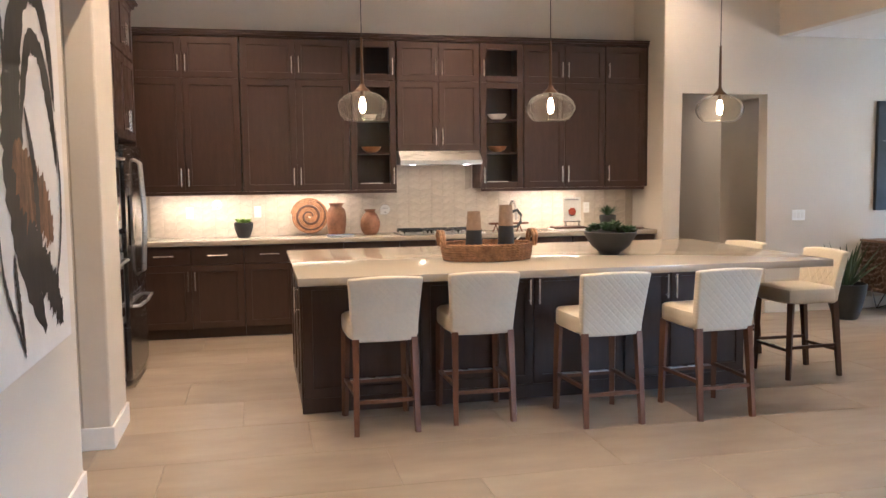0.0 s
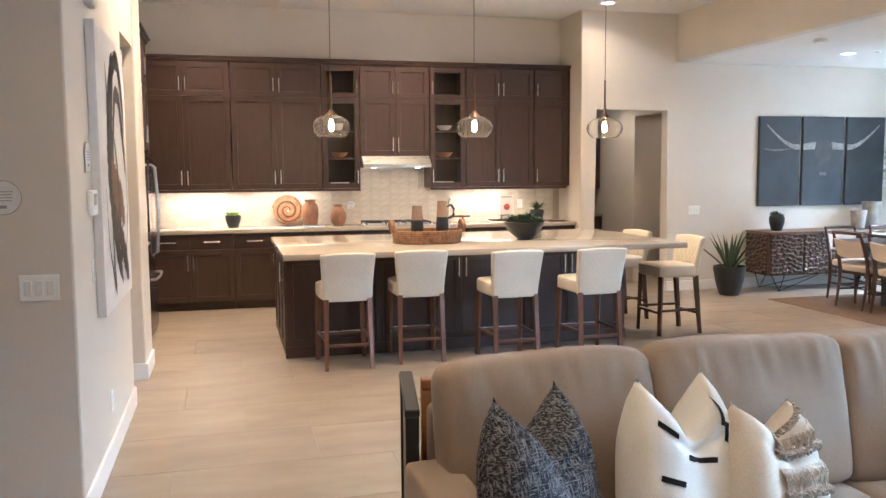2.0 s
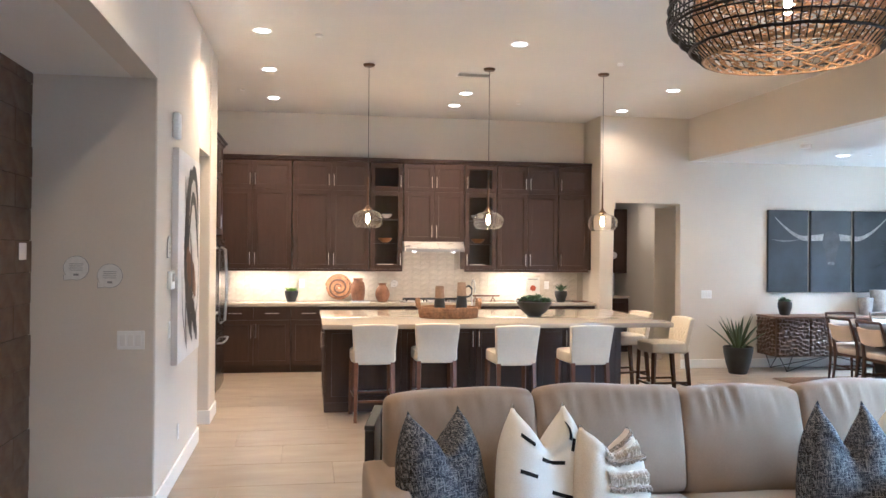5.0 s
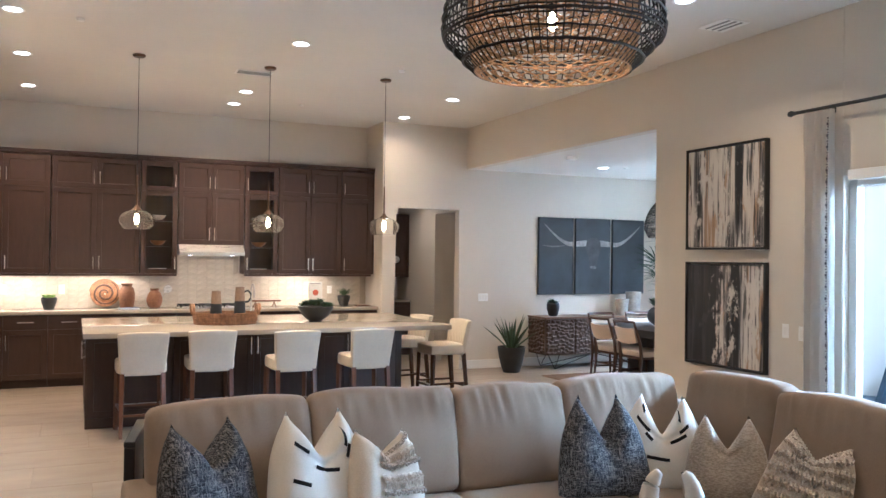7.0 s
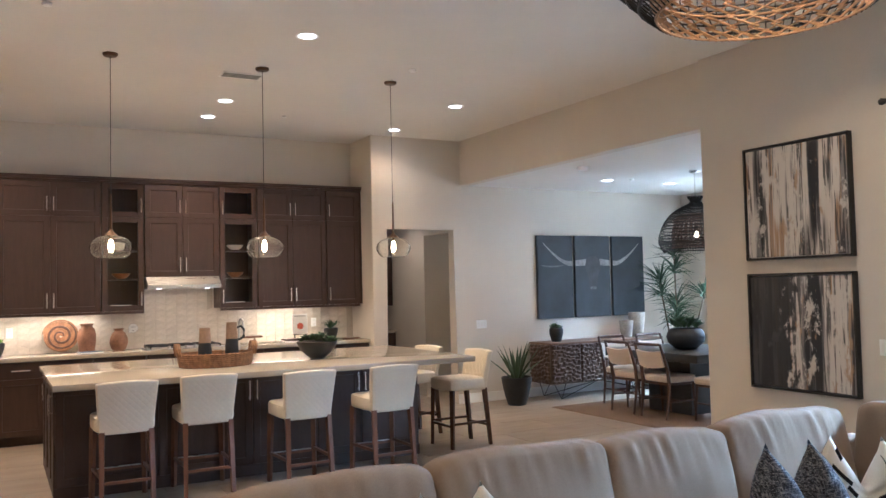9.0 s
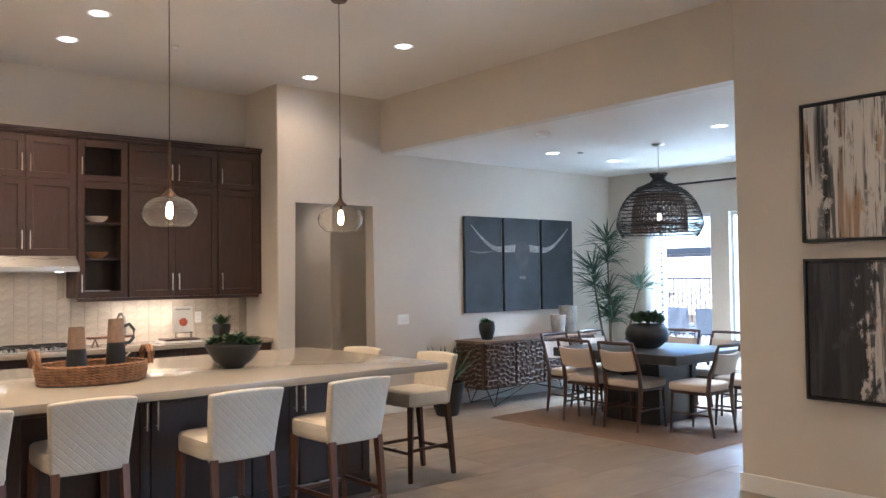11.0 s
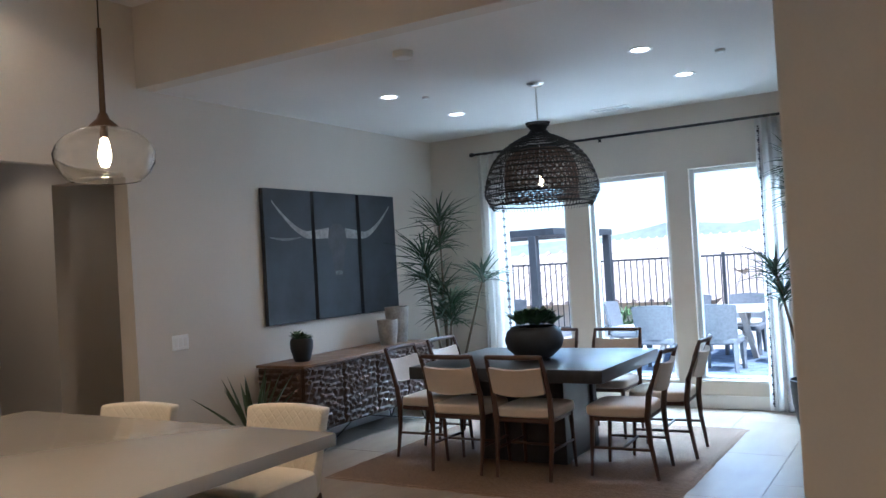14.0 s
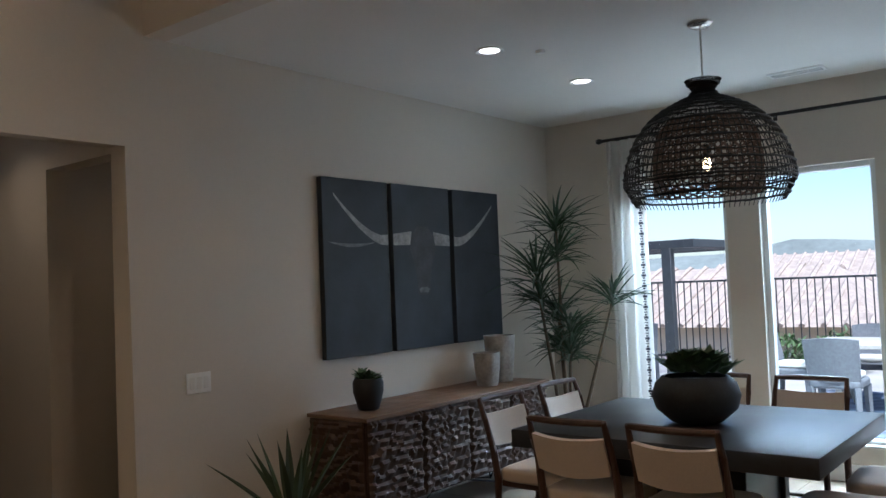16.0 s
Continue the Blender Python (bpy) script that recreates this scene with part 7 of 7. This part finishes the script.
# flat black pergola
pg = thing("pergola", pose(0, 0, GZ), "black metal pergola with a slatted flat roof", "pergola")
for x, y in ((14.5, 9.05), (14.5, 12.6), (17.2, 8.7), (17.2, 12.6)):
    b = bm()
    box(b, x - 0.07, x + 0.07, y - 0.07, y + 0.07, 0, 1.98, 0.005)
    part("post", b, IRON, pg)
for x0, x1, y0, y1 in ((14.40, 17.3, 8.62, 8.76), (14.40, 17.3, 12.53, 12.67), (14.43, 14.57, 8.76, 12.53), (17.13, 17.27, 8.76, 12.53)):
    b = bm()
    box(b, x0, x1, y0, y1, 1.98, 2.10, 0.004)
    part("beam", b, IRON, pg)
for k in range(14):
    b = bm()
    y = 8.95 + 0.26 * k
    box(b, 14.58, 17.12, y, y + 0.05, 1.99, 2.08)
    part("slat", b, IRON, pg)


def outdoor_chair(m, mat, label, pad=True, h=0.88):
    c = thing("patio_chair", m, label, "chair", "patio chairs")
    b = bm()
    puff(b, 0.52, 0.50, 0.10, 8, 6, pose(0, 0, 0.40))
    part("seat", b, mat, c, "", 60)
    b = bm()
    n = 8
    fr = []
    for i in range(n + 1):
        u = -1 + 2 * i / n
        fr.append([(u * (0.25 + 0.02 * v), -0.22 - 0.10 * v + 0.05 * u * u, 0.42 + (h - 0.42) * v - 0.02 * u * u * v) for v in (0, 0.5, 1)])
    A = [[b.verts.new(p) for p in r] for r in fr]
    B = [[b.verts.new((x, y - 0.045, z)) for x, y, z in r] for r in fr]
    for g in (A, B):
        for p, q in zip(g, g[1:]):
            for k in (0, 1):
                b.faces.new((p[k], q[k], q[k + 1], p[k + 1]))
    for p, q, r, s in zip(A, A[1:], B, B[1:]):
        b.faces.new((p[2], q[2], s[2], r[2]))
        b.faces.new((p[0], q[0], s[0], r[0]))
    for e in (0, -1):
        for k in (0, 1):
            b.faces.new((A[e][k], A[e][k + 1], B[e][k + 1], B[e][k]))
    part("backrest", b, mat, c, "", 60)
    for x in (-0.22, 0.22):
        for y in (-0.22, 0.20):
            b = bm()
            rod(b, (x * 1.05, y * 1.1, 0), (x, y, 0.37), 0.022, 0.03, square=True)
            part("leg", b, mat, c)
    if pad:
        b = bm()
        puff(b, 0.46, 0.44, 0.07, 5, 6, pose(0, 0.02, 0.48))
        part("cushion", b, OUTCUSHION, c, "pale seat cushion", 60)
    return c


orug = thing("outdoor_rug", pose(13.3, 5.9, GZ + 0.001), "blue-grey patterned outdoor rug under the patio table", "rug")
b = bm()
box(b, -1.6, 1.5, -1.2, 1.2, 0, 0.008, 0.002)
part("mat", b, OUTRUG, orug)
ot = thing("patio_table", pose(13.4, 5.95, GZ + 0.0095), "weathered pale wood patio table with crossed legs", "table")
b = bm()
box(b, -0.55, 0.55, -0.85, 0.85, 0.71, 0.76, 0.006)
part("tabletop", b, OUTTABLE, ot)
for y in (-0.55, 0.55):
    for s in (-1, 1):
        b = bm()
        rod(b, (-0.40 * s, y + 0.03 * s, 0.0), (0.40 * s, y + 0.03 * s, 0.71), 0.035, square=True)
        part("leg", b, OUTTABLE, ot)
oc = outdoor_chair(pose(12.50, 5.55, GZ + 0.0095, 0, 0, -90), OUTWICKER, "blue-grey woven patio chair with a pale cushion")
for x, y, r in ((12.5, 6.35, -90), (14.3, 5.6, 90), (14.3, 6.4, 90), (13.4, 4.85, 0), (13.4, 7.05, 180)):
    copy_thing(oc, pose(x, y, GZ + 0.0095, 0, 0, r))
for x, y, r in ((15.2, 9.9, -60), (15.4, 10.7, -80), (15.2, 11.5, -100)):
    copy_thing(oc, pose(x, y, GZ, 0, 0, r))

# covered patio beyond the sliding door
nc = outdoor_chair(pose(6.85, 2.36, GZ, 0, 0, 30), NAVY, "navy blue woven patio chair under the patio roof", False, 0.80)
copy_thing(nc, pose(6.95, 1.72, GZ, 0, 0, 60))
os_ = thing("patio_sofa", pose(8.6, 2.2, GZ), "navy framed patio sofa with pale cushions", "sofa")
b = bm()
box(b, -0.45, 0.45, -0.9, 0.9, 0.10, 0.32, 0.02)
box(b, 0.30, 0.45, -0.9, 0.9, 0.32, 0.72, 0.02)
part("frame", b, NAVY, os_)
for y in (-0.45, 0.45):
    b = bm()
    puff(b, 0.72, 0.86, 0.16, 7, 8, pose(-0.08, y, 0.40))
    part("cushion", b, OUTCUSHION, os_, "", 60)
for x in (-0.40, 0.40):
    for y in (-0.8, 0.8):
        b = bm()
        rod(b, (x, y, 0), (x, y, 0.11), 0.025, n=8)
        part("foot", b, NAVY, os_)


# shrubs along the fence and beyond the patio
def shrub(m, r, h, label, seed, mat=SHRUB):
    s = thing("shrub", m, label, "shrub", "garden shrubs")
    rr = random.Random(seed)
    b = bm()
    for k in range(6):
        a = rr.uniform(0, 6.28)
        tube(b, [(0, 0, 0), (math.cos(a) * r * 0.2, math.sin(a) * r * 0.2, h * 0.4), (math.cos(a) * r * 0.5, math.sin(a) * r * 0.5, h * 0.8)], [0.02, 0.014, 0.006], 5)
    part("branches", b, CANE, s)
    b = bm()
    for k in range(520):
        v = Vector((rr.gauss(0, 1), rr.gauss(0, 1), rr.gauss(0, 1))).normalized() * rr.uniform(0.55, 1.05)
        if noise.noise(v * 1.6 + Vector((seed, 0, 0))) < -0.25:
            continue
        p = Vector((v.x * r, v.y * r, h * 0.55 + v.z * h * 0.5))
        if p.z < 0.02:
            continue
        blade(b, p, (rr.uniform(-1, 1), rr.uniform(-1, 1), rr.uniform(-0.2, 1)), 0.16 * (0.6 + r * 0.5), 0.06 * (0.6 + r * 0.5), 0.4, 2, 0.2)
    part("leaves", b, mat, s, "", 60)
    return s


for k, (x, y, r, h) in enumerate(((16.9, 7.3, 0.45, 0.6), (17.0, 5.2, 0.4, 0.55), (16.9, 4.3, 0.45, 0.6), (17.0, 8.2, 0.4, 0.5), (16.8, 3.2, 0.5, 0.7))):
    shrub(pose(x, y, GZ), r, h, "low green shrub by the iron fence", 40 + k)
for k, (x, y, r, h) in enumerate(((13.5, 2.2, 1.3, 3.0), (14.5, 0.2, 1.5, 3.6), (15.5, 3.2, 1.3, 2.8), (16.0, -2.5, 1.6, 3.4))):
    shrub(pose(x, y - 1.2, GZ), r, h, "tall leafy garden shrub beyond the patio", 60 + k)


# houses below the terrace
def house(m, w, d, h, rise, label):
    o = thing("house", m, label, "house", "houses beyond the fence")
    b = bm()
    box(b, -w, w, -d, d, 0, h, 0.02)
    part("wall", b, STUCCO, o)
    b = bm()
    e = 0.5
    v = [b.verts.new(p) for p in ((-w - e, -d - e, h), (w + e, -d - e, h), (w + e, d + e, h), (-w - e, d + e, h), (0, -d + 1.2, h + rise), (0, d - 1.2, h + rise))]
    for q in ((0, 1, 4), (1, 2, 5, 4), (2, 3, 5), (3, 0, 4, 5), (0, 3, 2, 1)):
        b.faces.new([v[i] for i in q])
    roof = part("roof", b, ROOFTILE, o, "clay tile hip roof", 0)
    b = bm()
    ny = int((2 * d + 2 * e) / 0.45)
    for k in range(ny):
        y = -d - e + 0.2 + 0.45 * k
        f = min(1.0, min(y + d + e, d + e - y) / (1.2 + e))
        for s in (-1, 1):
            rod(b, (s * (w + e), y, h + 0.03), (s * (w + e) * (1 - f), y, h + 0.03 + rise * f), 0.07, n=5)
    t = part("tile_rows", b, ROOFTILE, roof, "rows of barrel tiles")
    t["kind"] = "stuff"
    for y in (-d * 0.5, d * 0.45):
        b = bm()
        box(b, -w - 0.04, -w + 0.02, y - 0.6, y + 0.6, h - 1.9, h - 0.6, 0.01)
        wd = part("window", b, VINYL, o)
        b = bm()
        box(b, -w - 0.05, -w - 0.041, y - 0.52, y + 0.52, h - 1.82, h - 0.68)
        part("pane", b, BLACKGLASS, wd, "", 0)
    return o


house(pose(26.5, 1.6, -3.4), 4.0, 6.0, 3.3, 2.3, "pale stucco house with a steep clay tile roof by the fence")
house(pose(27, 12.7, -3.4, 0, 0, 4), 4.5, 4.0, 3.7, 1.4, "pale stucco house with clay tile roof below the terrace")
house(pose(32, 25.0, -3.4, 0, 0, -10), 5.0, 6.0, 4.2, 1.8, "pale stucco house with gabled clay roof downhill")
house(pose(44, 12.5, -3.4, 0, 0, 4), 5.0, 7.0, 4.0, 1.7, "pale stucco house further down the slope")
house(pose(27, -13.0, -3.4, 0, 0, 0), 5.0, 6.5, 3.8, 1.6, "pale stucco house beside the garden")

b = bm()
n = 60
prev = None
for i in range(n + 1):
    a = -1.2 + 2.4 * i / n
    x, y = 900 * math.cos(a), 900 * math.sin(a)
    h = 26 + 22 * noise.noise(Vector((i * 0.13, 2.0, 0))) + 8 * noise.noise(Vector((i * 0.5, 5.0, 0)))
    row = (b.verts.new((x, y, -10)), b.verts.new((x * 1.1, y * 1.1, h)))
    if prev:
        b.faces.new((prev[0], row[0], row[1], prev[1]))
    prev = row
fixed("backdrop_hills", b, HILL, "low hazy hills on the horizon", "hills")

# ---- floor tiles, splash tiles and hall planks, each one a piece ----
TL, TW, GAP = 1.2, 0.6, 0.0025
tile_meshes = {}


def floor_tile(x0, x1, y0, y1):
    key = (round(x1 - x0, 3), round(y1 - y0, 3))
    if key not in tile_meshes:
        b = bm()
        w, d, e = key[0] / 2, key[1] / 2, 0.0015
        lo = [b.verts.new(p) for p in ((-w, -d, -0.011), (w, -d, -0.011), (w, d, -0.011), (-w, d, -0.011))]
        mid = [b.verts.new(p) for p in ((-w, -d, -e), (w, -d, -e), (w, d, -e), (-w, d, -e))]
        top = [b.verts.new(p) for p in ((-w + e, -d + e, 0), (w - e, -d + e, 0), (w - e, d - e, 0), (-w + e, d - e, 0))]
        for a, c in ((lo, mid), (mid, top)):
            for i in range(4):
                b.faces.new((a[i], a[(i + 1) % 4], c[(i + 1) % 4], c[i]))
        b.faces.new(top)
        me = bpy.data.meshes.new("tile")
        b.to_mesh(me)
        b.free()
        me.materials.append(FLOORTILE)
        tile_meshes[key] = me
    ob = new("tile", tile_meshes[key])
    ob.parent = floor
    ob.location = ((x0 + x1) / 2, (y0 + y1) / 2, 0)


row, y = 0, YS
while y < 12.0:
    x = -2.4 - (0, 0.4, 0.8)[row % 3]
    while x < 10.0:
        a, c = max(x, -2.4), min(x + TL, 9.92)
        outside = (y > YN + 0.17 and a > 7.3) or (y > 9.2 and c < 2.9) or (y > 5.4 and c < -1.7) or (a > 5.8 and y < 2.9)
        if c - a > 0.05 and not outside:
            floor_tile(a + GAP / 2, c - GAP / 2, y + GAP / 2, min(y + TW, 12.0) - GAP / 2)
        x += TL
    y += TW
    row += 1

# zig-zag splash tiles behind the counter
splash_back = bm()
box(splash_back, -0.95, 4.285, YK - 0.008, YK, 0.95, 1.40)
box(splash_back, 1.53, 2.39, YK - 0.008, YK, 1.40, 1.86)
splash = fixed("backsplash", splash_back, SPLASHGROUT, "beige zig-zag stone tile splashback", "backsplash")
CW, CH, RISE = 0.125, 0.075, 0.045
splash_meshes = []
for s in (1, -1):
    b = bm()
    g = 0.0015
    front = [b.verts.new(p) for p in ((-CW / 2 + g, -0.006, -CH / 2 + g - s * RISE / 2), (CW / 2 - g, -0.006, -CH / 2 + g + s * RISE / 2), (CW / 2 - g, -0.006, CH / 2 - g + s * RISE / 2), (-CW / 2 + g, -0.006, CH / 2 - g - s * RISE / 2))]
    back = [b.verts.new((v.co.x, 0.0, v.co.z)) for v in front]
    b.faces.new(front)
    for i in range(4):
        b.faces.new((front[i], back[i], back[(i + 1) % 4], front[(i + 1) % 4]))
    bmesh.ops.recalc_face_normals(b, faces=b.faces)
    me = bpy.data.meshes.new("tile")
    b.to_mesh(me)
    b.free()
    me.materials.append(SPLASH)
    splash_meshes.append(me)
for i in range(int(5.2 / CW)):
    x = -0.93 + CW * (i + 0.5)
    rows_up = 12 if 1.53 + CW / 2 < x < 2.39 - CW / 2 else 6
    for k in range(-1, rows_up):
        ob = new("tile", splash_meshes[i % 2])
        ob.parent = splash
        ob.location = (x, YK - 0.008, 0)
        ob.location.z = 0.935 + RISE / 2 + CH / 2 + CH * k

# planks of the wood wall
plank_me = {}
z, k = 0.0, 0
while z < 2.727:
    y, n = -2.59, 0
    h = min(0.19, 2.727 - z)
    while y < 2.29:
        ln = min((1.5, 1.9, 1.2)[(k + n) % 3] - (0.4 if n == 0 and k % 2 else 0), 2.295 - y)
        key = (round(ln, 3), round(h, 3))
        if ln > 0.04:
            if key not in plank_me:
                b = bm()
                box(b, -0.006, 0.0, -ln / 2 + 0.002, ln / 2 - 0.002, -h / 2 + 0.002, h / 2 - 0.002)
                bmesh.ops.recalc_face_normals(b, faces=b.faces)
                me = bpy.data.meshes.new("plank")
                b.to_mesh(me)
                b.free()
                me.materials.append(HALLWOOD)
                plank_me[key] = me
            ob = new("plank", plank_me[key])
            ob.parent = wood_wall
            ob.location = (-1.466 + 0.003 * ((k * 7 + n * 3) % 3), y + ln / 2, z + h / 2)
        y += ln
        n += 1
    z += 0.19
    k += 1
